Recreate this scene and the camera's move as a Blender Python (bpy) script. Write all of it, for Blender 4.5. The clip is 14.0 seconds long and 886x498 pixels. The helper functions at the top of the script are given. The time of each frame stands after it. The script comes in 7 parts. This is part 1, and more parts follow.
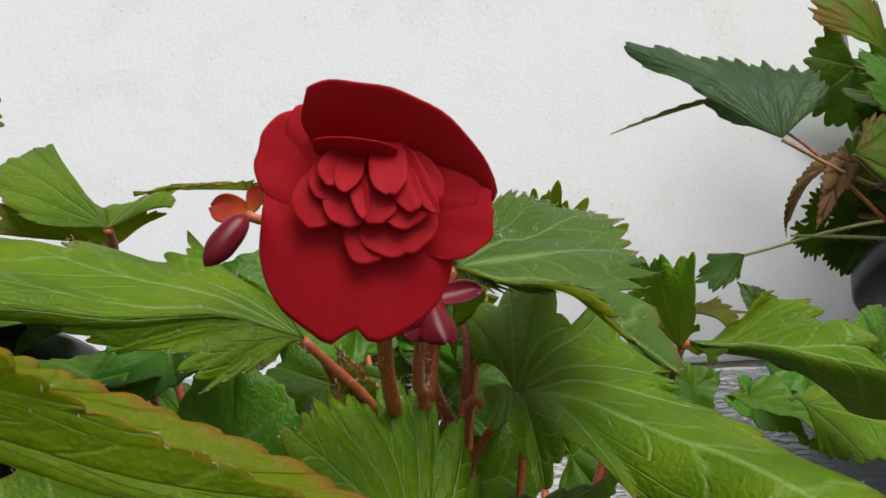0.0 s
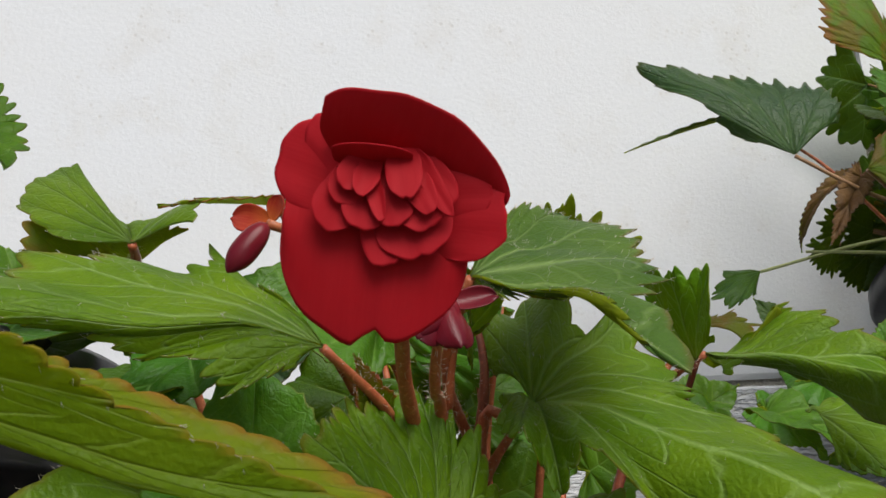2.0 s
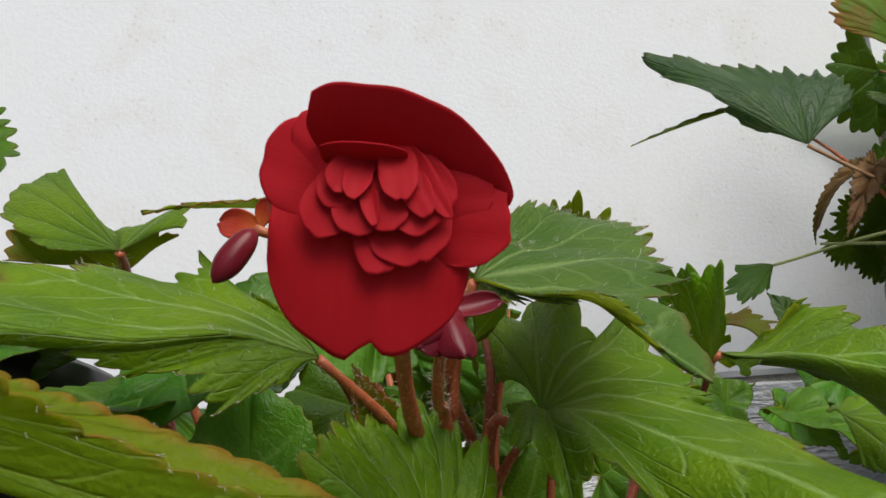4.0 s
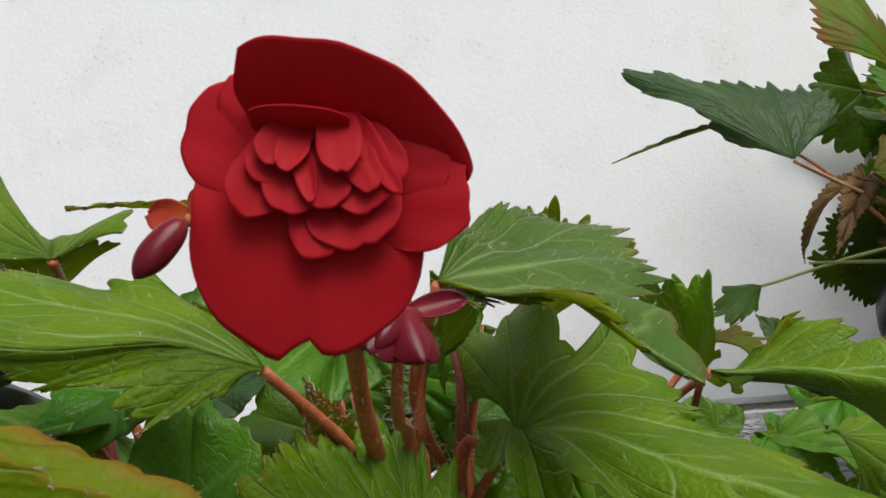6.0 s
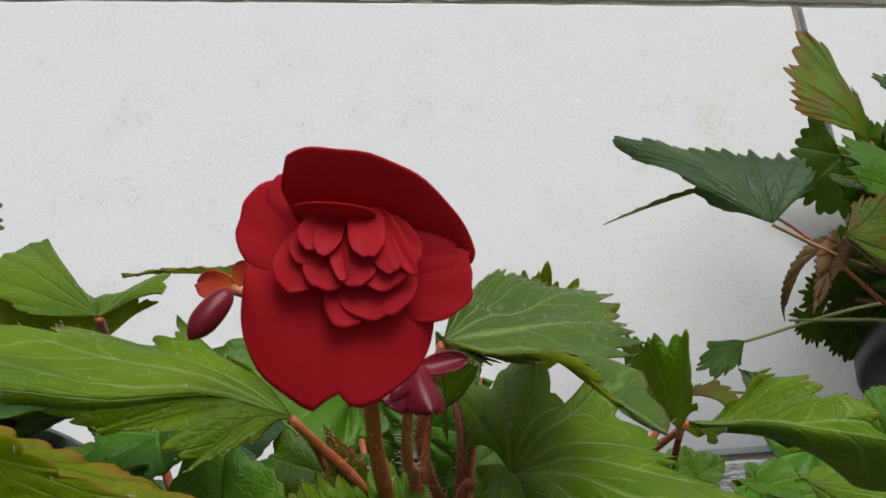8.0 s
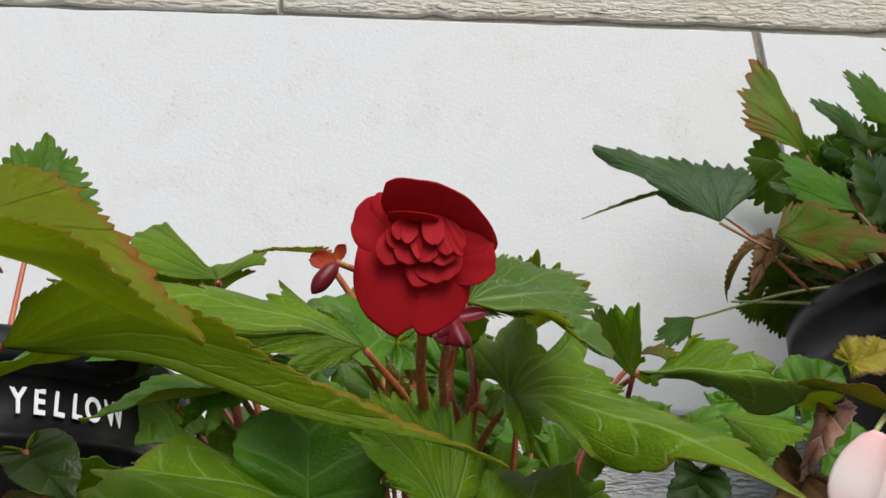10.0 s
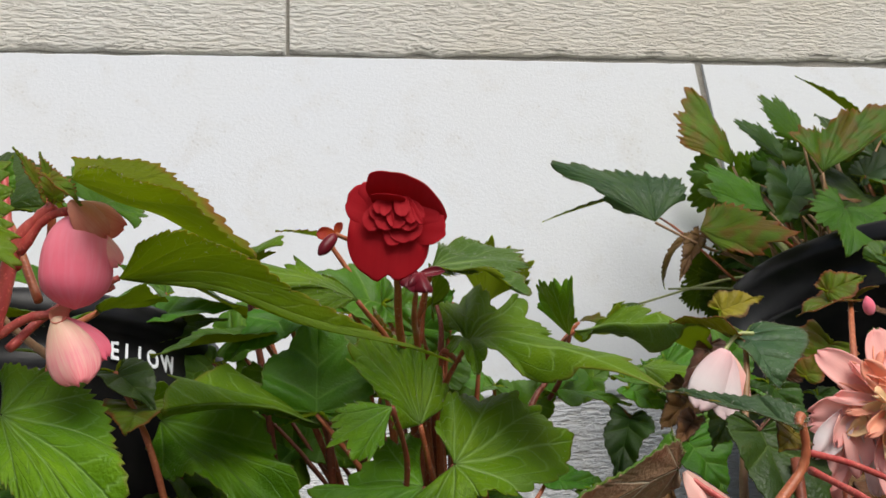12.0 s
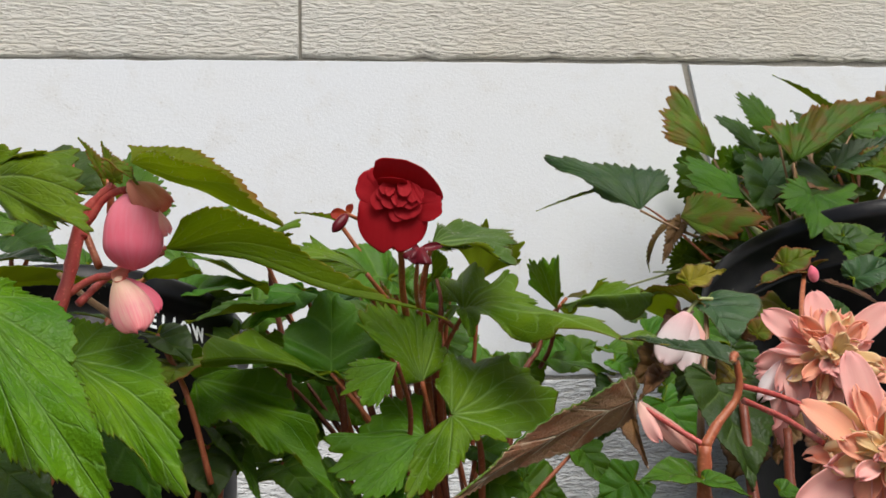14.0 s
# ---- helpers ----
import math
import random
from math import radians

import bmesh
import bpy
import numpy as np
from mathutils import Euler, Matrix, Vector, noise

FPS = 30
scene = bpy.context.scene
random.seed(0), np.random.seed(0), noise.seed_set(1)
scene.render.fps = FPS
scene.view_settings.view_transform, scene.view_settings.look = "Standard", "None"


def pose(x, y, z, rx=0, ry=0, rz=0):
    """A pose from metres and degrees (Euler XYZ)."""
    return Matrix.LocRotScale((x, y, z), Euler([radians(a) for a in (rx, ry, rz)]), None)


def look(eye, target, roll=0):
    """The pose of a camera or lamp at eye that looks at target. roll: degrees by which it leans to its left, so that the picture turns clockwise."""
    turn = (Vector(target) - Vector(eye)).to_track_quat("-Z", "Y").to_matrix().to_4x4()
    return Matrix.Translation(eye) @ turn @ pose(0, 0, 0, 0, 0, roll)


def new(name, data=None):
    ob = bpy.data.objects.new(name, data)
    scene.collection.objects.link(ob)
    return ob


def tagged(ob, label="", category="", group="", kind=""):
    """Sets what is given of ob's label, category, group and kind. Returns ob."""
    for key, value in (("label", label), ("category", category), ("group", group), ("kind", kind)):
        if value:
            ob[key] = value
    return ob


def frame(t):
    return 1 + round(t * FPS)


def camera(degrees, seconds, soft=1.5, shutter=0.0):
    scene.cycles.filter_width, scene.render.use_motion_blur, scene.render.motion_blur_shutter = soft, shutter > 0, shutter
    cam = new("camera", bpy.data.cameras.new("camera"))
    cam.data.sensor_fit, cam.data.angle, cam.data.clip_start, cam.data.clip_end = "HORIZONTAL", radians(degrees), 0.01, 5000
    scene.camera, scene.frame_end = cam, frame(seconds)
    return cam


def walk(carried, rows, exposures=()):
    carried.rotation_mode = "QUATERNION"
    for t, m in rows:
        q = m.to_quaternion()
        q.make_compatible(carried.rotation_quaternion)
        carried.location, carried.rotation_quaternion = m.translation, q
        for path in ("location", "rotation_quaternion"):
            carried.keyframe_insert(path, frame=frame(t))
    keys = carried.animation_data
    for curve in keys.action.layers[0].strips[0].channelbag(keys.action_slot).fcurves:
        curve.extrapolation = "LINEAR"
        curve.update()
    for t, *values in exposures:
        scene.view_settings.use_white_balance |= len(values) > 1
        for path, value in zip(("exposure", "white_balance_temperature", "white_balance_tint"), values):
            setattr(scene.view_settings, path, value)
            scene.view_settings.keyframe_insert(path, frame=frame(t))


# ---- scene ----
cam = camera(54.0, 14.0)
cam.data.dof.use_dof, cam.data.dof.focus_distance, cam.data.dof.aperture_fstop = True, 0.20, 90.0
PATH = [
    (0, (0.0321, 0.0448, 0.3703), (0.323, 2.015, 0.569), -1.3),
    (0.5, (0.0335, 0.0475, 0.3712), (0.342, 2.016, 0.570), -1.4),
    (1, (0.0324, 0.0453, 0.3706), (0.327, 2.015, 0.555), -1.4),
    (1.5, (0.0298, 0.0394, 0.3721), (0.281, 2.011, 0.604), -2.5),
    (2, (0.0318, 0.0419, 0.3665), (0.285, 2.006, 0.629), -1.7),
    (2.5, (0.0341, 0.0450, 0.3682), (0.304, 2.007, 0.636), -2.1),
    (3, (0.0386, 0.0503, 0.3683), (0.298, 2.016, 0.620), -3.4),
    (3.5, (0.0335, 0.0485, 0.3692), (0.270, 2.019, 0.619), -2.7),
    (6, (0.0393, 0.0652, 0.3641), (0.314, 2.012, 0.706), -3.4),
    (6.5, (0.0404, 0.0634, 0.3640), (0.327, 2.006, 0.737), -3.5),
    (7, (0.0402, 0.0595, 0.3641), (0.327, 1.997, 0.787), -4.0),
    (7.5, (0.0384, 0.0551, 0.3640), (0.311, 1.989, 0.816), -3.2),
    (10, (0.0133, -0.0264, 0.3497), (0.335, 1.905, 0.754), -1.5),
    (10.5, (0.0083, -0.0359, 0.3337), (0.344, 1.894, 0.741), -1.7),
    (11, (0.0156, -0.0445, 0.3365), (0.405, 1.869, 0.776), -3.8),
    (11.5, (0.0152, -0.0758, 0.3268), (0.364, 1.837, 0.797), -2.7),
    (12, (0.0110, -0.1060, 0.3130), (0.327, 1.809, 0.790), -2.4),
    (12.5, (0.0103, -0.1246, 0.2973), (0.342, 1.788, 0.777), -2.4),
    (13, (0.0092, -0.1324, 0.2956), (0.347, 1.778, 0.778), -2.8),
    (13.5, (0.0056, -0.1425, 0.2946), (0.316, 1.772, 0.782), -2.9),
    (14, (0.0082, -0.1465, 0.2927), (0.305, 1.771, 0.777), -2.6),
]
EXPOSURES = [(0.0, 0.34), (1.0, 0.36), (2.0, 0.30), (2.5, 0.24), (3.5, 0.27), (6.0, 0.34), (6.5, 0.34), (7.5, 0.14), (10.0, 0.29), (10.5, 0.35), (12.0, 0.29), (14.0, 0.25)]
SKY, SUN = 0.070, 2.6
walk(cam, [(t, look(eye, target, roll)) for t, eye, target, roll in PATH], EXPOSURES)

# ---- light: open shade under a bright, hazy sky ----
world = bpy.data.worlds.new("sky")
scene.world = world
world.use_nodes = True
wn = world.node_tree
sky = wn.nodes.new("ShaderNodeTexSky")
sky.sky_type = "NISHITA"
sky.sun_disc = False
sky.sun_elevation, sky.sun_rotation = radians(51), radians(165)
sky.air_density, sky.dust_density, sky.ozone_density = 1.0, 3.5, 1.0
wn.links.new(sky.outputs[0], wn.nodes["Background"].inputs[0])
wn.nodes["Background"].inputs[1].default_value = SKY
sun_data = bpy.data.lights.new("sun", "SUN")
sun_data.energy, sun_data.angle, sun_data.color = SUN, radians(40), (1.0, 0.975, 0.93)
sun = new("sun", sun_data)
sun.matrix_world = look((0.8, -2.6, 4.0), (0, 0.3, 0.3))


# ---- materials ----
def material(name, rough=0.5, spec=0.5):
    m = bpy.data.materials.new(name)
    m.use_nodes = True
    n = m.node_tree.nodes
    b = n["Principled BSDF"]
    b.inputs["Roughness"].default_value = rough
    b.inputs["Specular IOR Level"].default_value = spec
    return m, m.node_tree, b


def node(nt, kind, **inputs):
    nd = nt.nodes.new(kind)
    for key, value in inputs.items():
        nd.inputs[key.replace("_", " ")].default_value = value
    return nd


def math_node(nt, op, a, b=None, clamp=False):
    nd = nt.nodes.new("ShaderNodeMath")
    nd.operation, nd.use_clamp = op, clamp
    for i, v in enumerate((a, b)):
        if v is None:
            continue
        if isinstance(v, (int, float)):
            nd.inputs[i].default_value = v
        else:
            nt.links.new(v, nd.inputs[i])
    return nd.outputs[0]


def mix_colour(nt, fac, a, b):
    nd = nt.nodes.new("ShaderNodeMix")
    nd.data_type = "RGBA"
    for i, v in ((0, fac), (6, a), (7, b)):
        if isinstance(v, (int, float)):
            nd.inputs[i].default_value = v
        elif isinstance(v, tuple):
            nd.inputs[i].default_value = (*v, 1)
        else:
            nt.links.new(v, nd.inputs[i])
    return nd.outputs[2]


def noise_node(nt, scale, detail=4.0, rough=0.55, vector=None, stretch=None):
    co = nt.nodes.new("ShaderNodeTexCoord").outputs["Object"] if vector is None else vector
    if stretch:
        mp = nt.nodes.new("ShaderNodeMapping")
        mp.inputs["Scale"].default_value = stretch
        nt.links.new(co, mp.inputs[0])
        co = mp.outputs[0]
    nd = node(nt, "ShaderNodeTexNoise", Scale=scale, Detail=detail, Roughness=rough)
    nt.links.new(co, nd.inputs["Vector"])
    return nd.outputs["Fac"]


def ramp(nt, fac, lo, hi):
    nd = node(nt, "ShaderNodeMapRange")
    nt.links.new(fac, nd.inputs[0])
    nd.inputs[1].default_value, nd.inputs[2].default_value = lo, hi
    nd.inputs[3].default_value, nd.inputs[4].default_value = 0.0, 1.0
    return nd.outputs[0]


def bump(nt, b, height, strength, distance):
    nd = node(nt, "ShaderNodeBump", Strength=strength, Distance=distance)
    nt.links.new(height, nd.inputs["Height"])
    nt.links.new(nd.outputs[0], b.inputs["Normal"])
    return nd


def translucent(nt, b, colour, amount):
    tr = nt.nodes.new("ShaderNodeBsdfTranslucent")
    mx = nt.nodes.new("ShaderNodeMixShader")
    mx.inputs[0].default_value = amount
    if isinstance(colour, tuple):
        tr.inputs[0].default_value = (*colour, 1)
    else:
        nt.links.new(colour, tr.inputs[0])
    nt.links.new(b.outputs[0], mx.inputs[1])
    nt.links.new(tr.outputs[0], mx.inputs[2])
    nt.links.new(mx.outputs[0], nt.nodes["Material Output"].inputs[0])


def leaf_material(name, blade, blade2, vein, edge, edge_width, rough, glow, stain=None, bluish=0.0, vein_width=0.085, palm=False):
    """Leaf skin: UV x runs from the midrib (0) to the margin (1), UV y counts the side veins; palm: all veins leave the stalk's end."""
    m, nt, b = material(name, rough, 0.20 if palm else 0.30)
    uv = nt.nodes.new("ShaderNodeUVMap").outputs[0]
    sep = nt.nodes.new("ShaderNodeSeparateXYZ")
    nt.links.new(uv, sep.inputs[0])
    x, y = sep.outputs[0], sep.outputs[1]
    rnd = nt.nodes.new("ShaderNodeObjectInfo").outputs["Random"]
    wob = noise_node(nt, 420.0, 2.0)
    fine = noise_node(nt, 900.0, 3.0)
    broad = noise_node(nt, 55.0, 3.0)
    # blade colour: patches and grain
    col = mix_colour(nt, ramp(nt, broad, 0.35, 0.68), blade, blade2)
    col = mix_colour(nt, math_node(nt, "MULTIPLY", ramp(nt, fine, 0.45, 0.75), 0.28), col, tuple(0.62 * c for c in blade))
    # side veins fade towards the margin, the midrib runs through
    yy = math_node(nt, "ADD", y, math_node(nt, "MULTIPLY", broad, 0.22))
    tri = math_node(nt, "ABSOLUTE", math_node(nt, "SUBTRACT", math_node(nt, "FRACT", yy), 0.5))
    side = math_node(nt, "SUBTRACT", 1.0, math_node(nt, "DIVIDE", tri, vein_width), clamp=True)
    side = math_node(nt, "MULTIPLY", side, math_node(nt, "SUBTRACT", 1.2, x, clamp=True))
    rib = math_node(nt, "SUBTRACT", 1.0, math_node(nt, "DIVIDE", x, 0.032), clamp=True)
    fork = math_node(nt, "SUBTRACT", 1.0, math_node(nt, "DIVIDE", math_node(nt, "ABSOLUTE", math_node(nt, "SUBTRACT", math_node(nt, "FRACT", math_node(nt, "ADD", math_node(nt, "MULTIPLY", x, 5.0), math_node(nt, "MULTIPLY", tri, 3.2))), 0.5)), 0.09), clamp=True)
    if palm:
        tri = math_node(nt, "ABSOLUTE", math_node(nt, "SUBTRACT", math_node(nt, "FRACT", math_node(nt, "ADD", y, math_node(nt, "MULTIPLY", math_node(nt, "SUBTRACT", broad, 0.5), 0.10))), 0.5))
        wide = math_node(nt, "MULTIPLY", math_node(nt, "SUBTRACT", 1.25, x), vein_width * 0.8)
        side = math_node(nt, "SUBTRACT", 1.0, math_node(nt, "DIVIDE", math_node(nt, "MULTIPLY", tri, math_node(nt, "ADD", x, 0.06)), wide), clamp=True)
        slant = math_node(nt, "FRACT", math_node(nt, "ADD", math_node(nt, "MULTIPLY", math_node(nt, "SUBTRACT", x, math_node(nt, "MULTIPLY", tri, 0.55)), 5.0), math_node(nt, "MULTIPLY", broad, 0.9)))
        fork = math_node(nt, "SUBTRACT", 1.0, math_node(nt, "DIVIDE", math_node(nt, "ABSOLUTE", math_node(nt, "SUBTRACT", slant, 0.5)), 0.10), clamp=True)
        rib = math_node(nt, "MULTIPLY", side, 0.5)
    veins = math_node(nt, "ADD", math_node(nt, "MAXIMUM", side, rib), math_node(nt, "MULTIPLY", fork, 0.5 if palm else 0.20), clamp=True)
    col = mix_colour(nt, math_node(nt, "MULTIPLY", veins, 0.56 if palm else 0.74), col, vein)
    if stain:
        col = mix_colour(nt, math_node(nt, "MULTIPLY", ramp(nt, noise_node(nt, 95.0, 4.0), 0.5, 0.62), 0.65), col, stain)
    # coloured margin of uneven width
    lim = math_node(nt, "SUBTRACT", 1.0 - edge_width, math_node(nt, "MULTIPLY", math_node(nt, "SUBTRACT", broad, 0.5), 1.6 * edge_width + 0.05))
    em = ramp(nt, math_node(nt, "SUBTRACT", x, lim), 0.0, 0.10)
    col = mix_colour(nt, em, col, edge)
    hue = nt.nodes.new("ShaderNodeHueSaturation")
    nt.links.new(col, hue.inputs["Color"])
    nt.links.new(math_node(nt, "ADD", 0.488, math_node(nt, "MULTIPLY", rnd, 0.024)), hue.inputs["Hue"])
    nt.links.new(math_node(nt, "ADD", 0.85, math_node(nt, "MULTIPLY", rnd, 0.3)), hue.inputs["Value"])
    nt.links.new(hue.outputs[0], b.inputs["Base Color"])
    nt.links.new(math_node(nt, "ADD", rough - 0.15, math_node(nt, "MULTIPLY", broad, 0.24)), b.inputs["Roughness"])
    cells = nt.nodes.new("ShaderNodeTexVoronoi")
    cells.feature, cells.inputs["Scale"].default_value = "DISTANCE_TO_EDGE", 620.0
    nt.links.new(nt.nodes.new("ShaderNodeTexCoord").outputs["Object"], cells.inputs["Vector"])
    h = math_node(nt, "ADD", math_node(nt, "MULTIPLY", veins, -0.30), math_node(nt, "MULTIPLY", fine, 0.30))
    h = math_node(nt, "ADD", h, math_node(nt, "ADD", math_node(nt, "MULTIPLY", ramp(nt, cells.outputs["Distance"], 0.0, 0.30), 0.07), math_node(nt, "MULTIPLY", math_node(nt, "MULTIPLY", ramp(nt, tri, 0.0, 0.22), x) if palm else ramp(nt, tri, 0.0, 0.22), 0.24)))
    bump(nt, b, h, 1.0 if palm else 0.9, 0.0013)
    if bluish:
        b.inputs["Sheen Weight"].default_value = bluish
        b.inputs["Sheen Roughness"].default_value = 0.4
        b.inputs["Sheen Tint"].default_value = (0.75, 0.9, 1.0, 1)
    warm = mix_colour(nt, 0.6, hue.outputs[0], (0.66, 0.76, 0.07))
    translucent(nt, b, warm, glow)
    return m


GREEN = leaf_material("leaf_green", (0.042, 0.142, 0.006), (0.074, 0.208, 0.009), (0.20, 0.36, 0.07), (0.20, 0.055, 0.025), 0.022, 0.40, 0.26)
LIME = leaf_material("leaf_lime", (0.080, 0.200, 0.008), (0.118, 0.262, 0.011), (0.28, 0.45, 0.09), (0.24, 0.065, 0.03), 0.024, 0.42, 0.30)
MID = leaf_material("leaf_mid_green", (0.038, 0.122, 0.007), (0.072, 0.178, 0.008), (0.15, 0.25, 0.06), (0.19, 0.05, 0.02), 0.05, 0.46, 0.28)
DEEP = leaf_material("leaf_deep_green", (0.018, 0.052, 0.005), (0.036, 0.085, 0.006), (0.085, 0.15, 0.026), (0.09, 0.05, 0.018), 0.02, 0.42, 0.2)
TEAL = leaf_material("leaf_blue_green", (0.024, 0.066, 0.026), (0.046, 0.098, 0.028), (0.085, 0.15, 0.065), (0.075, 0.06, 0.016), 0.07, 0.36, 0.14)
BRONZE = leaf_material("leaf_bronze_edged", (0.085, 0.165, 0.006), (0.135, 0.205, 0.008), (0.22, 0.20, 0.04), (0.23, 0.050, 0.014), 0.16, 0.50, 0.36, stain=(0.19, 0.060, 0.012))
OLIVE = leaf_material("leaf_underside_olive", (0.27, 0.34, 0.012), (0.33, 0.40, 0.016), (0.25, 0.25, 0.03), (0.27, 0.09, 0.02), 0.012, 0.45, 0.68, vein_width=0.022)
PINKEDGE = leaf_material("leaf_underside_red_margin", (0.28, 0.33, 0.014), (0.35, 0.38, 0.02), (0.38, 0.20, 0.06), (0.52, 0.07, 0.045), 0.13, 0.45, 0.66, vein_width=0.022)
RUST = leaf_material("leaf_underside_rusty", (0.30, 0.17, 0.11), (0.23, 0.10, 0.06), (0.66, 0.62, 0.46), (0.42, 0.36, 0.22), 0.06, 0.5, 0.12, stain=(0.20, 0.05, 0.03), vein_width=0.06)
BROWN = leaf_material("leaf_brown_withered", (0.11, 0.045, 0.018), (0.18, 0.085, 0.025), (0.20, 0.11, 0.05), (0.05, 0.02, 0.012), 0.12, 0.6, 0.15, stain=(0.045, 0.02, 0.01))
LIME_P = leaf_material("leaf_lime_palmate", (0.078, 0.184, 0.004), (0.148, 0.268, 0.006), (0.34, 0.52, 0.16), (0.22, 0.070, 0.03), 0.030, 0.44, 0.30, palm=True)
GREEN_P = leaf_material("leaf_green_palmate", (0.054, 0.172, 0.004), (0.118, 0.270, 0.006), (0.26, 0.44, 0.13), (0.19, 0.055, 0.025), 0.018, 0.36, 0.26, palm=True)
RIM_P = leaf_material("leaf_red_rim_palmate", (0.046, 0.120, 0.014), (0.086, 0.172, 0.022), (0.30, 0.44, 0.14), (0.25, 0.075, 0.045), 0.030, 0.44, 0.26, palm=True)
OLIVE_P = leaf_material("leaf_underside_olive_palmate", (0.24, 0.31, 0.012), (0.31, 0.38, 0.016), (0.20, 0.19, 0.03), (0.27, 0.09, 0.02), 0.012, 0.45, 0.62, vein_width=0.05, palm=True)
BRONZE_P = leaf_material("leaf_bronze_palmate", (0.075, 0.120, 0.008), (0.125, 0.155, 0.010), (0.20, 0.13, 0.04), (0.23, 0.050, 0.014), 0.05, 0.50, 0.36, stain=(0.16, 0.060, 0.014), palm=True)
THIN_P = leaf_material("leaf_thin_palmate", (0.12, 0.21, 0.007), (0.165, 0.26, 0.010), (0.33, 0.42, 0.09), (0.42, 0.07, 0.035), 0.03, 0.42, 0.62, palm=True)
TEAL_P = leaf_material("leaf_blue_green_palmate", (0.020, 0.060, 0.022), (0.042, 0.094, 0.026), (0.085, 0.15, 0.065), (0.075, 0.06, 0.016), 0.05, 0.34, 0.14, palm=True)
BRONZE_Q = leaf_material("leaf_bronze_edged_palmate", (0.055, 0.125, 0.006), (0.095, 0.170, 0.008), (0.06, 0.10, 0.015), (0.20, 0.050, 0.014), 0.10, 0.46, 0.32, stain=(0.15, 0.055, 0.012), palm=True)
GREEN_Q = leaf_material("leaf_mid_green_palmate", (0.030, 0.110, 0.004), (0.060, 0.165, 0.006), (0.07, 0.16, 0.03), (0.15, 0.05, 0.02), 0.03, 0.40, 0.26, palm=True)
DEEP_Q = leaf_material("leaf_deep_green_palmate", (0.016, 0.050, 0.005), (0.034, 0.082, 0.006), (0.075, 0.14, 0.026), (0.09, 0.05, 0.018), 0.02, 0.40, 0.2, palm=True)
EDGE_P = leaf_material("leaf_underside_red_edged", (0.20, 0.26, 0.008), (0.26, 0.31, 0.011), (0.22, 0.24, 0.03), (0.46, 0.075, 0.042), 0.062, 0.45, 0.62, vein_width=0.035, palm=True)
YELLOW = leaf_material("leaf_yellowed", (0.28, 0.21, 0.014), (0.34, 0.28, 0.025), (0.34, 0.30, 0.07), (0.12, 0.045, 0.015), 0.15, 0.5, 0.3, stain=(0.11, 0.05, 0.015))


def petal_material(name, inner, outer, tip, rough, glow, streak=0.25):
    m, nt, b = material(name, rough, 0.22)
    uv = nt.nodes.new("ShaderNodeUVMap").outputs[0]
    sep = nt.nodes.new("ShaderNodeSeparateXYZ")
    nt.links.new(uv, sep.inputs[0])
    lines = noise_node(nt, 1.0, 2.0, vector=uv, stretch=(34.0, 2.2, 1.0))
    patch = noise_node(nt, 160.0, 3.0)
    col = mix_colour(nt, ramp(nt, sep.outputs[1], 0.05, 0.6), inner, outer)
    col = mix_colour(nt, ramp(nt, sep.outputs[1], 0.7, 1.05), col, tip)
    col = mix_colour(nt, math_node(nt, "MULTIPLY", ramp(nt, lines, 0.42, 0.72), streak), col, tuple(min(1.0, 1.45 * c + 0.02) for c in inner))
    col = mix_colour(nt, math_node(nt, "MULTIPLY", ramp(nt, patch, 0.45, 0.75), 0.18), col, tuple(0.7 * c for c in outer))
    nt.links.new(col, b.inputs["Base Color"])
    bump(nt, b, math_node(nt, "ADD", lines, math_node(nt, "MULTIPLY", noise_node(nt, 1500.0, 2.0), 0.4)), 0.14, 0.0003)
    translucent(nt, b, col, glow)
    return m


RED = petal_material("petal_red", (0.46, 0.006, 0.013), (0.48, 0.007, 0.016), (0.50, 0.010, 0.021), 0.66, 0.34, 0.12)
RED_BUD = petal_material("bud_dark_red", (0.17, 0.010, 0.016), (0.13, 0.008, 0.016), (0.09, 0.006, 0.014), 0.28, 0.06, 0.05)
RED_SCALE = petal_material("bud_orange_red", (0.50, 0.11, 0.02), (0.36, 0.03, 0.015), (0.25, 0.012, 0.012), 0.4, 0.2)
PINK = petal_material("petal_pink", (1.0, 0.30, 0.38), (1.0, 0.20, 0.29), (1.0, 0.14, 0.23), 0.42, 0.10, 0.20)
PINK_PALE = petal_material("petal_pale_pink", (0.95, 0.66, 0.46), (0.95, 0.34, 0.36), (0.92, 0.16, 0.22), 0.40, 0.0, 0.30)
PINK_SCALE = petal_material("bract_salmon", (0.70, 0.44, 0.36), (0.68, 0.38, 0.31), (0.60, 0.20, 0.16), 0.5, 0.35, 0.3)
SALMON = petal_material("bract_orange_salmon", (0.88, 0.40, 0.27), (0.86, 0.31, 0.23), (0.72, 0.13, 0.11), 0.45, 0.35, 0.3)
WHITE_PINK = petal_material("petal_white_pink", (0.92, 0.60, 0.60), (0.93, 0.84, 0.82), (0.91, 0.66, 0.65), 0.5, 0.30, 0.25)
PEACH = petal_material("petal_peach", (1.0, 0.60, 0.34), (1.0, 0.52, 0.35), (1.0, 0.46, 0.33), 0.55, 0.30, 0.10)
CREAM = petal_material("petal_cream", (1.0, 0.82, 0.38), (1.0, 0.79, 0.44), (1.0, 0.70, 0.42), 0.55, 0.30, 0.10)
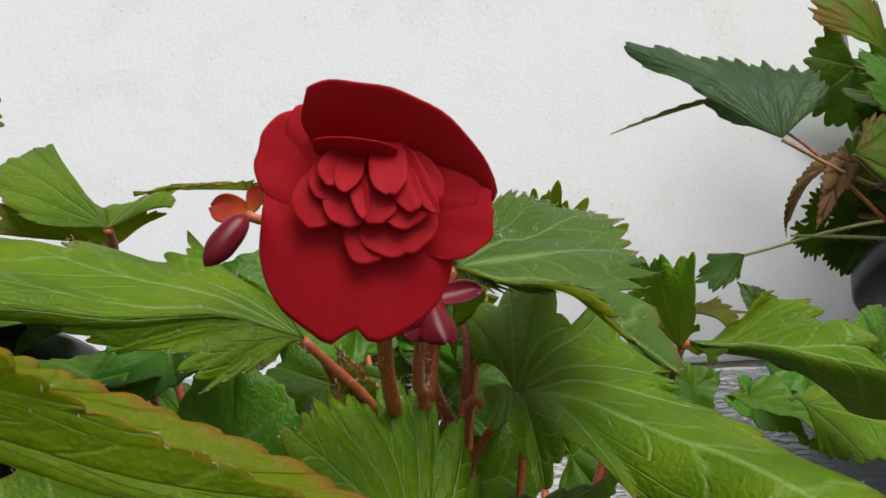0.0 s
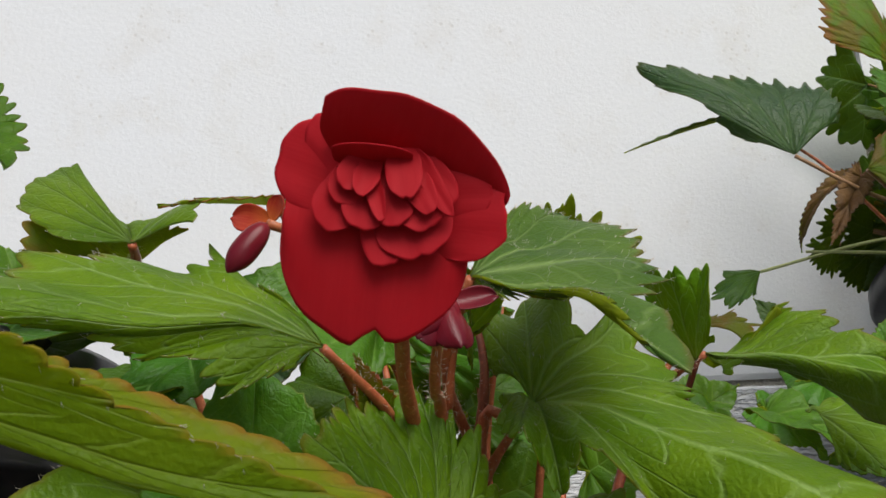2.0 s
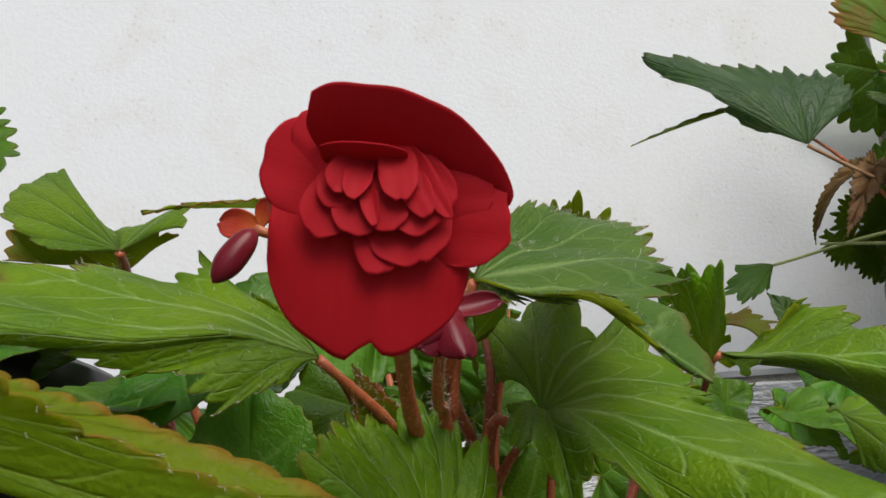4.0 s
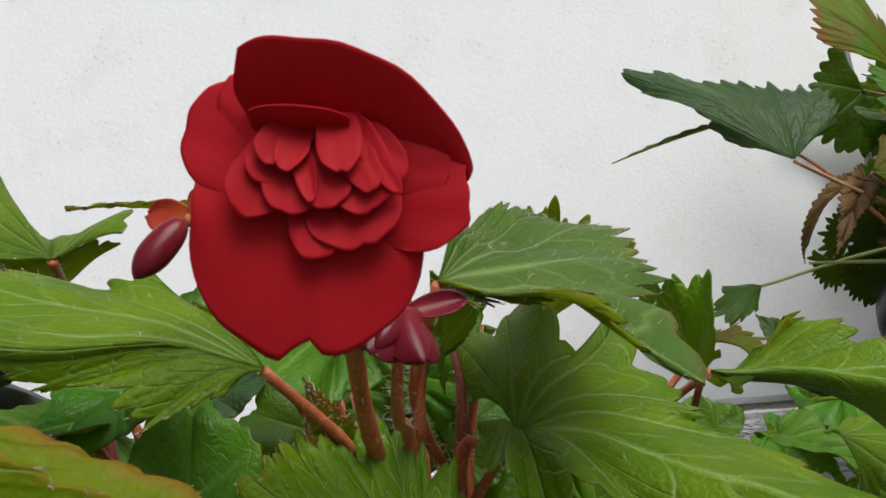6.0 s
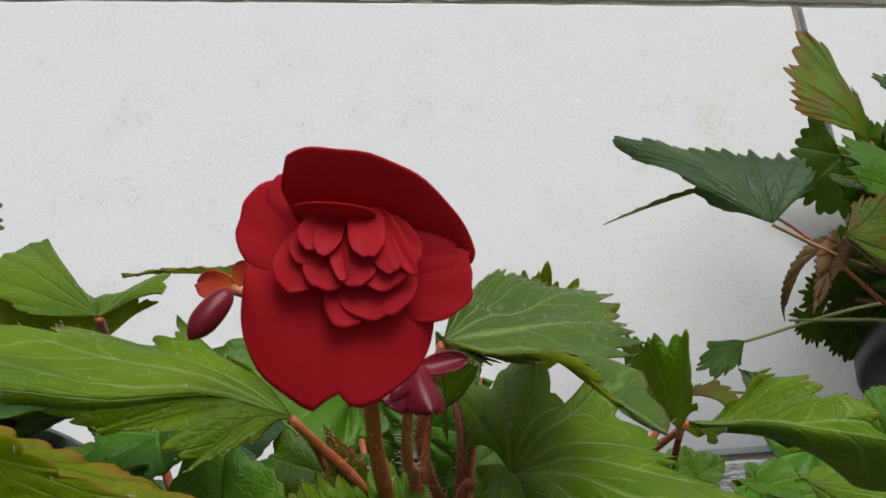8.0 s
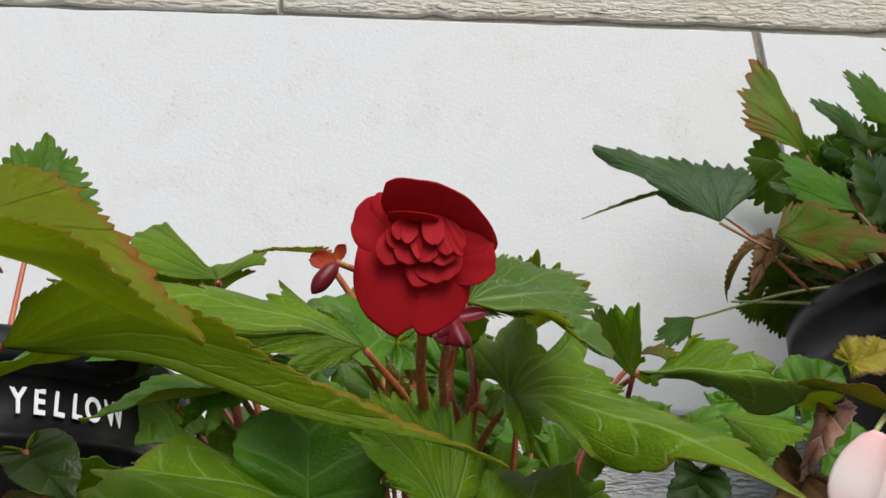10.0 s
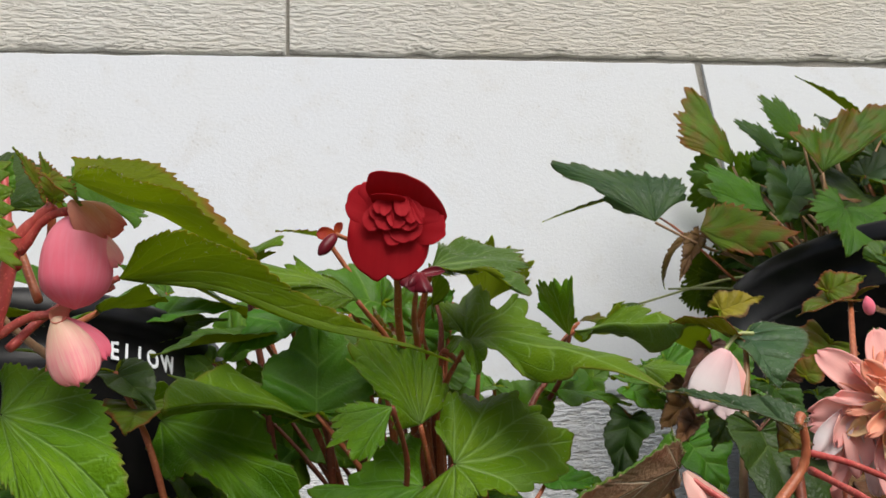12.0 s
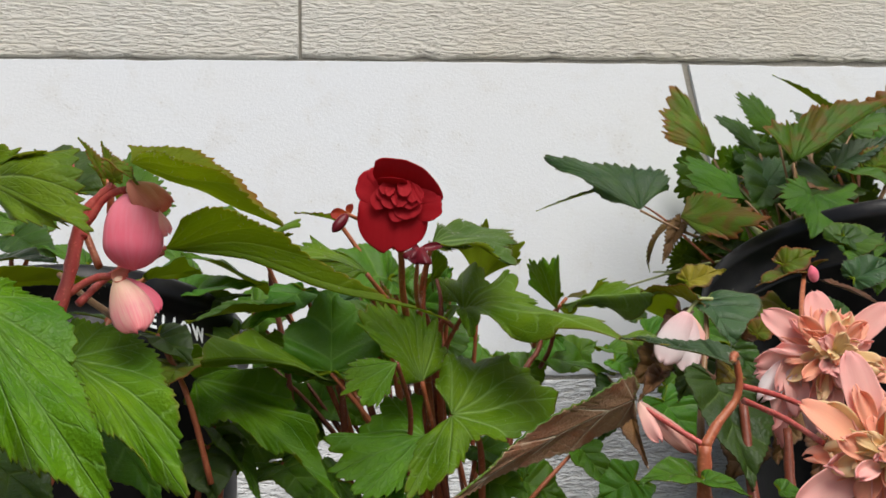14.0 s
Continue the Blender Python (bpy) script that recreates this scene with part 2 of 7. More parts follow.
SHELL = petal_material("petal_shell_pink", (1.0, 0.68, 0.57), (1.0, 0.57, 0.51), (1.0, 0.48, 0.45), 0.55, 0.30, 0.10)


def stem_material(name, a, b2, rough=0.45):
    m, nt, b = material(name, rough, 0.5)
    streaks = noise_node(nt, 160.0, 4.0, stretch=(3.0, 3.0, 0.5))
    col = mix_colour(nt, ramp(nt, streaks, 0.35, 0.68), a, b2)
    speck = noise_node(nt, 1100.0, 2.0)
    col = mix_colour(nt, math_node(nt, "MULTIPLY", ramp(nt, speck, 0.58, 0.70), 0.45), col, tuple(min(1, 1.9 * c + 0.03) for c in b2))
    nt.links.new(col, b.inputs["Base Color"])
    bump(nt, b, speck, 0.35, 0.0004)
    b.inputs["Subsurface Weight"].default_value = 0.0
    return m


STEM_RED = stem_material("stem_red_brown", (0.36, 0.085, 0.035), (0.43, 0.14, 0.055))
STEM_DARK = stem_material("stem_dark_red", (0.15, 0.035, 0.016), (0.22, 0.05, 0.02))
STEM_PINK = stem_material("stem_pink", (0.46, 0.055, 0.052), (0.52, 0.11, 0.085))
STEM_TAN = stem_material("stem_tan", (0.30, 0.17, 0.075), (0.22, 0.12, 0.05))
STEM_GREEN = stem_material("stem_pale_green", (0.34, 0.40, 0.14), (0.42, 0.44, 0.20))
HAIR, _nt, _b = material("plant_hair", 0.5, 0.4)
_b.inputs["Base Color"].default_value = (0.62, 0.56, 0.46, 1)


def block_material(name, ribbed, pale=False):
    m, nt, b = material(name, 0.9, 0.15)
    big = noise_node(nt, 5.0, 4.0)
    mid = noise_node(nt, 38.0, 5.0, 0.6)
    grain = noise_node(nt, 520.0, 4.0, 0.65)
    pores = nt.nodes.new("ShaderNodeTexVoronoi")
    pores.inputs["Scale"].default_value = 230.0
    nt.links.new(nt.nodes.new("ShaderNodeTexCoord").outputs["Object"], pores.inputs["Vector"])
    dots = math_node(nt, "MULTIPLY", math_node(nt, "SUBTRACT", 1.0, ramp(nt, pores.outputs["Distance"], 0.05, 0.28)), ramp(nt, mid, 0.50, 0.62))
    base, warm = ((0.655, 0.645, 0.595), (0.63, 0.59, 0.505)) if ribbed else ((0.725, 0.755, 0.79), (0.72, 0.74, 0.755))
    if pale:
        base, warm = (0.74, 0.765, 0.79), (0.72, 0.735, 0.74)
    col = mix_colour(nt, ramp(nt, big, 0.35, 0.7), base, warm)
    col = mix_colour(nt, math_node(nt, "MULTIPLY", ramp(nt, mid, 0.52, 0.8), 0.35), col, (0.60, 0.575, 0.52))
    col = mix_colour(nt, math_node(nt, "MULTIPLY", dots, 0.30), col, (0.42, 0.39, 0.34))
    if ribbed:
        co = nt.nodes.new("ShaderNodeTexCoord").outputs["Object"]
        mp = nt.nodes.new("ShaderNodeMapping")
        mp.inputs["Rotation"].default_value = (0, radians(9), 0)
        mp.inputs["Scale"].default_value = (125.0, 125.0, 520.0)
        nt.links.new(co, mp.inputs[0])
        ribs = node(nt, "ShaderNodeTexNoise", Scale=1.0, Detail=3.0, Roughness=0.5, Distortion=0.5)
        nt.links.new(mp.outputs[0], ribs.inputs["Vector"])
        rf = ribs.outputs["Fac"]
        col = mix_colour(nt, math_node(nt, "MULTIPLY", math_node(nt, "SUBTRACT", 1.0, ramp(nt, rf, 0.28, 0.46)), 0.32), col, (0.54, 0.49, 0.40))
        h = math_node(nt, "ADD", ramp(nt, rf, 0.3, 0.62), math_node(nt, "MULTIPLY", grain, 0.25))
        bump(nt, b, h, 0.85, 0.0018)
    else:
        h = math_node(nt, "SUBTRACT", math_node(nt, "ADD", math_node(nt, "MULTIPLY", grain, 0.9), math_node(nt, "MULTIPLY", mid, 0.35)), math_node(nt, "MULTIPLY", dots, 0.4))
        bump(nt, b, h, 0.22, 0.0012)
    nt.links.new(col, b.inputs["Base Color"])
    return m


BLOCK_SMOOTH = block_material("aerated_concrete_smooth", False)
BLOCK_RIBBED = block_material("aerated_concrete_sawn", True)
BLOCK_PALE = block_material("aerated_concrete_sawn_pale", True, True)
MORTAR, nt, b = material("mortar_grey", 0.95, 0.1)
nt.links.new(mix_colour(nt, noise_node(nt, 300.0, 4.0), (0.22, 0.21, 0.185), (0.38, 0.36, 0.31)), b.inputs["Base Color"])
bump(nt, b, noise_node(nt, 700.0, 4.0), 0.8, 0.002)

POT_BLACK, nt, b = material("pot_black_plastic", 0.3, 0.24)
nt.links.new(mix_colour(nt, ramp(nt, noise_node(nt, 60.0, 5.0), 0.45, 0.75), (0.006, 0.006, 0.007), (0.018, 0.017, 0.017)), b.inputs["Base Color"])
nt.links.new(math_node(nt, "ADD", 0.2, math_node(nt, "MULTIPLY", noise_node(nt, 90.0, 4.0), 0.3)), b.inputs["Roughness"])
bump(nt, b, noise_node(nt, 400.0, 3.0), 0.12, 0.0006)
PAINT_WHITE, nt, b = material("marker_white", 0.6, 0.4)
nt.links.new(mix_colour(nt, noise_node(nt, 800.0, 3.0), (0.62, 0.66, 0.70), (0.80, 0.82, 0.84)), b.inputs["Base Color"])
SOIL, nt, b = material("potting_soil", 0.95, 0.1)
nt.links.new(mix_colour(nt, noise_node(nt, 400.0, 5.0), (0.020, 0.013, 0.009), (0.075, 0.05, 0.032)), b.inputs["Base Color"])
bump(nt, b, noise_node(nt, 350.0, 5.0), 1.0, 0.006)
PAVING, nt, b = material("ground_concrete", 0.9, 0.2)
nt.links.new(mix_colour(nt, noise_node(nt, 9.0, 6.0), (0.12, 0.115, 0.10), (0.19, 0.18, 0.165)), b.inputs["Base Color"])
bump(nt, b, noise_node(nt, 240.0, 5.0), 0.7, 0.004)


# ---- helpers for building ----
def mesh_from(name, verts, faces, mats, face_mats=None, uvs=None, smooth=True):
    me = bpy.data.meshes.new(name)
    me.from_pydata([tuple(v) for v in verts], [], [tuple(f) for f in faces])
    for m in mats:
        me.materials.append(m)
    if face_mats is not None:
        me.polygons.foreach_set("material_index", np.asarray(face_mats, dtype=np.int32))
    if smooth:
        me.polygons.foreach_set("use_smooth", np.ones(len(me.polygons), dtype=bool))
    if uvs is not None:
        layer = me.uv_layers.new(name="UVMap")
        idx = np.empty(len(me.loops), dtype=np.int32)
        me.loops.foreach_get("vertex_index", idx)
        layer.data.foreach_set("uv", np.asarray(uvs, dtype=np.float32)[idx].ravel())
    me.update()
    return me


def thing(name, where, label, category, group=""):
    ob = new(name)
    ob.empty_display_size = 0.02
    ob.location = where
    return tagged(ob, label, category, group)


def origin(ob):
    """World place of a thing, or of the thing that a part belongs to."""
    while ob.parent:
        ob = ob.parent
    return np.array(ob.location)


def part(name, me, parent, label="", kind=""):
    ob = new(name, me)
    ob.parent = parent
    return tagged(ob, label, kind=kind)


def unit(v):
    v = np.asarray(v, float)
    return v / np.linalg.norm(v)


def spline(pts, n):
    """Catmull-Rom through the points, n samples."""
    p = np.asarray(pts, float)
    p = np.vstack([2 * p[0] - p[1], p, 2 * p[-1] - p[-2]])
    k = len(p) - 3
    t = np.linspace(0, k, n)
    i = np.minimum(t.astype(int), k - 1)
    f = (t - i)[:, None]
    a, b, c, d = p[i], p[i + 1], p[i + 2], p[i + 3]
    return 0.5 * (2 * b + (c - a) * f + (2 * a - 5 * b + 4 * c - d) * f ** 2 + (3 * b - a - 3 * c + d) * f ** 3)


def sheet(grid, uv, thick, close=False):
    """A thin solid out of a grid of places (rows, columns, 3): upper faces, lower faces, rim. Returns verts, faces, face kinds, uvs."""
    r, c = grid.shape[:2]
    du, dv = np.gradient(grid, axis=0), np.gradient(grid, axis=1)
    nrm = np.cross(du, dv)
    nrm /= np.linalg.norm(nrm, axis=2, keepdims=True) + 1e-12
    low = grid - nrm * thick
    verts = np.vstack([grid.reshape(-1, 3), low.reshape(-1, 3)])
    ids = np.arange(r * c).reshape(r, c)
    q = np.stack([ids[:-1, :-1], ids[1:, :-1], ids[1:, 1:], ids[:-1, 1:]], -1).reshape(-1, 4)
    faces = [q, q[:, ::-1] + r * c]
    rim = np.concatenate([ids[0, :], ids[1:, -1], ids[-1, -2::-1], ids[-2:0:-1, 0]])
    nx = np.roll(rim, -1)
    faces.append(np.stack([rim, nx, nx + r * c, rim + r * c], -1))
    kinds = np.concatenate([np.zeros(len(q)), np.ones(len(q)), np.zeros(len(rim))]).astype(int)
    u = uv.reshape(-1, 2)
    return verts, np.vstack(faces), kinds, np.vstack([u, u])


LEAF_V = np.array([0, 0.06, 0.16, 0.3, 0.46, 0.62, 0.78, 0.9, 0.965, 1.0])


def leaf_shape(length, wa, wb, back=0.16, lobes=4, lobe=0.05, teeth=26, tooth=0.018, fold=20, fold2=None, droop=30, cup=0.0,
               wave=0.02, waves=3, pucker=0.012, twist=0, veins=7, seed=0, bend=0.0, taper=1.0, back2=None):
    """Grids of both halves of a begonia leaf: base at the origin, chord to the tip along x, upper side towards z."""
    rng = np.random.RandomState(seed + 11)
    D, out, n = radians(droop) or 1e-4, [], max(72, int(teeth * 4))

    def deform(p):
        p = p.copy()
        a = radians(twist) * p[..., 0] / length
        y, z = p[..., 1] * np.cos(a) - p[..., 2] * np.sin(a), p[..., 1] * np.sin(a) + p[..., 2] * np.cos(a)
        y = y + bend * length * np.sin(np.pi * np.clip(p[..., 0] / length, 0, 1))
        th = D * p[..., 0] / length
        R = length / D
        return np.stack([np.sin(th) * (R + z), y, np.cos(th) * (R + z) - R], -1)

    tip = deform(np.array([[length, 0.0, 0.0]]))[0]
    ang, grow = math.atan2(tip[2], tip[0]), length / math.hypot(tip[0], tip[2])
    for sign, w, fo in ((1, wa, fold), (-1, wb, fold if fold2 is None else fold2)):
        W, bk = w * length, back if sign > 0 or back2 is None else back2
        prof = spline([(0, 0), (-0.55 * bk * length, 0.22 * W), (-0.9 * bk * length, 0.62 * W), (0.03 * length, 0.97 * W), (0.28 * length, 0.98 * W * taper),
                       (0.55 * length, 0.66 * W * taper), (0.80 * length, 0.26 * W * taper), (length, 0)], n)
        s = np.linspace(0, 1, n)
        d = np.gradient(prof, axis=0)
        nr = np.stack([-d[:, 1], d[:, 0]], -1)
        nr /= np.linalg.norm(nr, axis=1, keepdims=True) + 1e-12
        ends = np.clip(np.sin(np.pi * s), 0, 1) ** 0.45
        ph = rng.rand()
        lp = (lobes * s + ph) % 1
        saw = np.where(lp < 0.7, np.sin(0.5 * np.pi * lp / 0.7), (np.clip((1 - lp) / 0.3, 0, 1)) ** 0.8)
        jit = np.interp(s, np.linspace(0, 1, 9), 0.75 + 0.5 * rng.rand(9))
        ts = s + 0.012 * np.interp(s, np.linspace(0, 1, 15), rng.randn(15))
        tp = (teeth * ts) % 1
        tsaw = np.where(tp < 0.66, tp / 0.66, (1 - tp) / 0.34)
        prof = prof + nr * (ends * length * (lobe * (saw - 0.55) * jit + tooth * (tsaw - 0.4) * (0.7 + 0.6 * rng.rand(n))))[:, None]
        prof[0], prof[-1] = (0, 0), (length, 0)
        m = length * np.clip((s - 0.50) / 0.50, 0, 1) ** 1.35
        v = LEAF_V[None, :]
        x = m[:, None] + (prof[:, 0] - m)[:, None] * v ** 0.92
        y = prof[:, 1][:, None] * v
        y = np.maximum(y, 0) + np.minimum(y, 0) * 0.2
        q = veins * (0.08 + s * 0.9)
        z = pucker * length * (0.5 - 0.5 * np.cos(2 * np.pi * (q + 0.5)))[:, None] * np.sin(np.pi * np.clip(v * 0.96, 0, 1))
        z = z + wave * length * (v ** 2) * np.sin(2 * np.pi * (waves * s + rng.rand()))[:, None]
        z = z + cup * y ** 2 / max(W, 1e-6)
        z = z + 0.25 * wave * length * v * np.sin(2 * np.pi * (2.3 * waves * s + rng.rand()))[:, None]
        z = z - 0.35 * (v ** 8) * abs(tooth) * length
        z = z * min(1.0, w / 0.38)
        fa = radians(fo)
        g = np.stack([x, sign * (y * math.cos(fa) - z * math.sin(fa)), y * math.sin(fa) + z * math.cos(fa)], -1)
        g = deform(g) * grow
        ca, sa = math.cos(-ang), math.sin(-ang)
        g = np.stack([g[..., 0] * ca - g[..., 2] * sa, g[..., 1], g[..., 0] * sa + g[..., 2] * ca], -1)
        uv = np.stack([np.broadcast_to(v, x.shape), np.broadcast_to(q[:, None], x.shape)], -1)
        out.append((g, uv))
    (ga, ua), (gb, ub) = out
    mid = 0.5 * (ga[:, :1] + gb[:, :1])
    return np.concatenate([gb[:, :0:-1], mid, ga[:, 1:]], 1), np.concatenate([ub[:, :0:-1], ua], 1)


def leaf(plant, base, tip, up, wa, wb, mats, label="", hairs=0, root=None, stalk=None, bow=0.0, thick=0.0003, stalk_r=0.0011, seed=0, **shape):
    """One leaf blade of a plant from its stalk's end (base) to its tip, with the upper side towards up; and its stalk to root."""
    base, tip = np.array(base, float), np.array(tip, float)
    ex = unit(tip - base)
    ez = unit(np.array(up, float) - ex * np.dot(up, ex))
    ey = np.cross(ez, ex)
    length = float(np.linalg.norm(tip - base))
    o = origin(plant)
    g, uv = leaf_shape(length, wa, wb, seed=seed, **shape)
    w = base - o + g[..., 0:1] * ex + g[..., 1:2] * ey + g[..., 2:3] * ez
    v, f, k, u = sheet(w, uv, thick)
    blade = part("leaf", mesh_from("leaf", v, f, mats, k, u), plant, label)
    rng = np.random.RandomState(seed + 5)
    if hairs:
        hv, hf = [], []
        for cols in (w[:, 9:], w[:, 9::-1]):
            for _ in range(hairs):
                i = rng.randint(2, len(w) - 2)
                j = 9 if rng.rand() < 0.55 else rng.randint(1, 9)
                p = cols[i, j]
                outw = unit(cols[i, 9] - cols[i, 7])
                d = unit(outw * (0.9 if j == 9 else 0.2) + ez * (0.25 if j == 9 else 0.9) + 0.35 * rng.randn(3))
                add_hair(hv, hf, p, d, (0.0006 + 0.0008 * rng.rand()), rng)
        part("leaf_hairs", mesh_from("leaf_hairs", hv, hf, [HAIR]), blade, kind="stuff")
    if root is not None:
        root = np.array(root, float)
        mid = 0.5 * (base + root) + np.array([0, 0, bow]) + 0.12 * np.linalg.norm(base - root) * ez
        tube(plant, "leaf_stalk", [root, mid, base - ex * 0.0005], [stalk_r * 1.15, stalk_r, stalk_r * 0.85], stalk or STEM_RED, hairs=int(hairs * 0.7), seed=seed)
    return blade


def palm_leaf(plant, base, tips, mats, label="", dips=0.06, teeth=3, tooth=0.0006, pucker=0.014, arch=0.04, wave=0.034, crumple=0.020, scallop=0.030, sharp=False, hairs=0, root=None, stalk=None,
              stalk_r=0.0011, thick=0.0003, seed=0):
    """A lobed leaf whose main veins fan out from the stalk's end (base) to the tips, named anticlockwise as seen from above; dips: how far the margin
    falls back between neighbouring tips, as a share of the vein's length."""
    rng = np.random.RandomState(seed)
    o, base = origin(plant), np.array(base, float)
    ray = np.array(tips, float) - base
    far = np.linalg.norm(ray, axis=1)
    size, k, m = float(far.max()), len(ray), 24
    dips = [dips] * (k - 1) if isinstance(dips, float) else dips
    up = unit(sum(np.cross(ray[i], ray[i + 1]) for i in range(k - 1)))
    f = np.linspace(0, 1, m, endpoint=False)
    dirs, reach, q, puff = [], [], [], []
    for i in range(k - 1):
        a, b2 = ray[i] / far[i], ray[i + 1] / far[i + 1]
        w = math.acos(min(0.9999, max(-0.9, float(a @ b2))))
        ends = (np.sin((1 - f) * w)[:, None] * a + np.sin(f * w)[:, None] * b2) / math.sin(w)
        dip = dips[i] * np.sin(np.pi * f) ** 0.85 * (1 + 0.25 * np.sin(2 * np.pi * f + 6.28 * rng.rand()))
        dirs.append(ends)
        reach.append((1 - f) * far[i] + f * far[i + 1])
        reach[-1] = reach[-1] * (1 - dip)
        q.append(i + f)
        puff.append(np.sin(np.pi * f) * min(1.0, w / 0.5))
    dirs = np.vstack(dirs + [ray[-1:] / far[-1]])
    reach, q, puff = np.concatenate(reach + [far[-1:]]), np.append(np.concatenate(q), k - 1), np.append(np.concatenate(puff), 0.0)
    n = len(q)
    tp = (teeth * q + 0.25 * np.interp(q, np.arange(k), rng.rand(k))) % 1
    saw = (np.where(tp < 0.7, tp / 0.7, (1 - tp) / 0.3) - 0.45) if sharp else np.sin(np.pi * tp) ** 0.6 - 0.6
    big = (0.5 * teeth * q + rng.rand()) % 1
    saw = saw + 0.5 * (np.where(big < 0.6, big / 0.6, (1 - big) / 0.4) - 0.5)
    frill = np.sin(2 * np.pi * (1.37 * q + rng.rand())) + 0.7 * np.sin(2 * np.pi * (2.3 * q + rng.rand()))
    plain = reach.copy()
    reach = reach * (1 + scallop * frill * np.minimum(1, 4 * puff)) + 4.8 * tooth * saw * (0.6 + 0.8 * np.interp(np.arange(n), np.linspace(0, n, 40), rng.rand(40))) * (1 + (q > 0.2) * (q < k - 1.2)) * 0.6
    u = np.array([0.015, 0.08, 0.18, 0.3, 0.43, 0.56, 0.68, 0.79, 0.88, 0.945, 0.98, 1.0])[:, None]
    bend = arch * 4 * u * (1 - u) * plain + pucker * size * puff * np.sin(np.pi * np.clip(u, 0, 1) ** 0.8) * 0.55
    bend = bend + wave * size * u ** 3 * (np.sin(2.1 * q * 2 + 6.28 * rng.rand()) + 0.6 * np.sin(5.3 * q + 6.28 * rng.rand()))
    bend = bend - 0.006 * size * np.exp(-((u - 1) / 0.05) ** 2) * (0.5 + saw)
    # soft dents and swellings that do not follow the veins
    lie = unit(np.cross(up, ray[k // 2]))
    px, py = u * (dirs @ unit(ray[k // 2]) * plain) / size, u * (dirs @ lie * plain) / size
    for _ in range(7):
        w1, w2, w3 = (4 + 9 * rng.rand()) * math.cos(6.28 * rng.rand()), (4 + 9 * rng.rand()) * math.sin(6.28 * rng.rand()), 6.28 * rng.rand()
        bend = bend + 0.5 * crumple * size * np.minimum(1, 3 * u) * np.sin(w1 * px + w2 * py + w3)
    margin = dirs * plain[:, None]
    span = np.arange(-m, m + 1)
    bell = np.exp(-0.5 * (span / (0.42 * m)) ** 2)
    padded = np.vstack([np.repeat(margin[:1], m, 0), margin, np.repeat(margin[-1:], m, 0)])
    soft = np.stack([np.convolve(padded[:, c], bell / bell.sum(), 'valid') for c in range(3)], 1)
    # creases between the veins are soft near the stalk and follow the lobes at the margin
    grid = base - o + u[..., None] * (soft[None] * (1 - u ** 4)[..., None] + margin[None] * (u ** 4)[..., None]) + dirs[None] * ((reach - plain) * u ** 5)[..., None] + up * bend[..., None]
    uv = np.stack([np.broadcast_to(u, bend.shape), np.broadcast_to(q + 0.5, bend.shape)], -1)
    v, fc, kinds, uvs = sheet(grid, uv, thick)
    blade = part("leaf", mesh_from("leaf", v, fc, mats, kinds, uvs), plant, label)
    if hairs:
        hv, hf = [], []
        for _ in range(2 * hairs):
            j = rng.randint(1, n - 1)
            i = 11 if rng.rand() < 0.5 else rng.randint(3, 11)
            d = unit(dirs[j] * (0.9 if i == 11 else 0.3) + up * (0.35 if i == 11 else 0.9) + 0.35 * rng.randn(3))
            add_hair(hv, hf, grid[i, j], d, 0.0006 + 0.0008 * rng.rand(), rng)
        part("leaf_hairs", mesh_from("leaf_hairs", hv, hf, [HAIR]), blade, kind="stuff")
    if root is not None:
        root = np.array(root, float)
        mid = 0.5 * (base + root) - 0.10 * np.linalg.norm(base - root) * unit(ray.mean(0))
        tube(plant, "leaf_stalk", [root, mid, base - up * 0.0004], [stalk_r * 1.15, stalk_r, stalk_r * 0.85], stalk or STEM_RED, hairs=int(hairs * 0.7), seed=seed)
    return blade


def add_hair(hv, hf, p, d, length, rng, r=0.000032):
    a = unit(np.cross(d, (0.31, 0.52, 0.79)))
    b2 = np.cross(d, a)
    n = len(hv)
    bendy = p + d * length * 0.6 + 0.12 * length * rng.randn(3)
    for c, rr in ((p, r * 1.3), (bendy, r)):
        for k in range(3):
            t = 2.094 * k
            hv.append(c + rr * (a * math.cos(t) + b2 * math.sin(t)))
    hv.append(p + d * length)
    for k in range(3):
        j = (k + 1) % 3
        hf.append((n + k, n + j, n + 3 + j))
        hf.append((n + k, n + 3 + j, n + 3 + k))
        hf.append((n + 3 + k, n + 3 + j, n + 6))


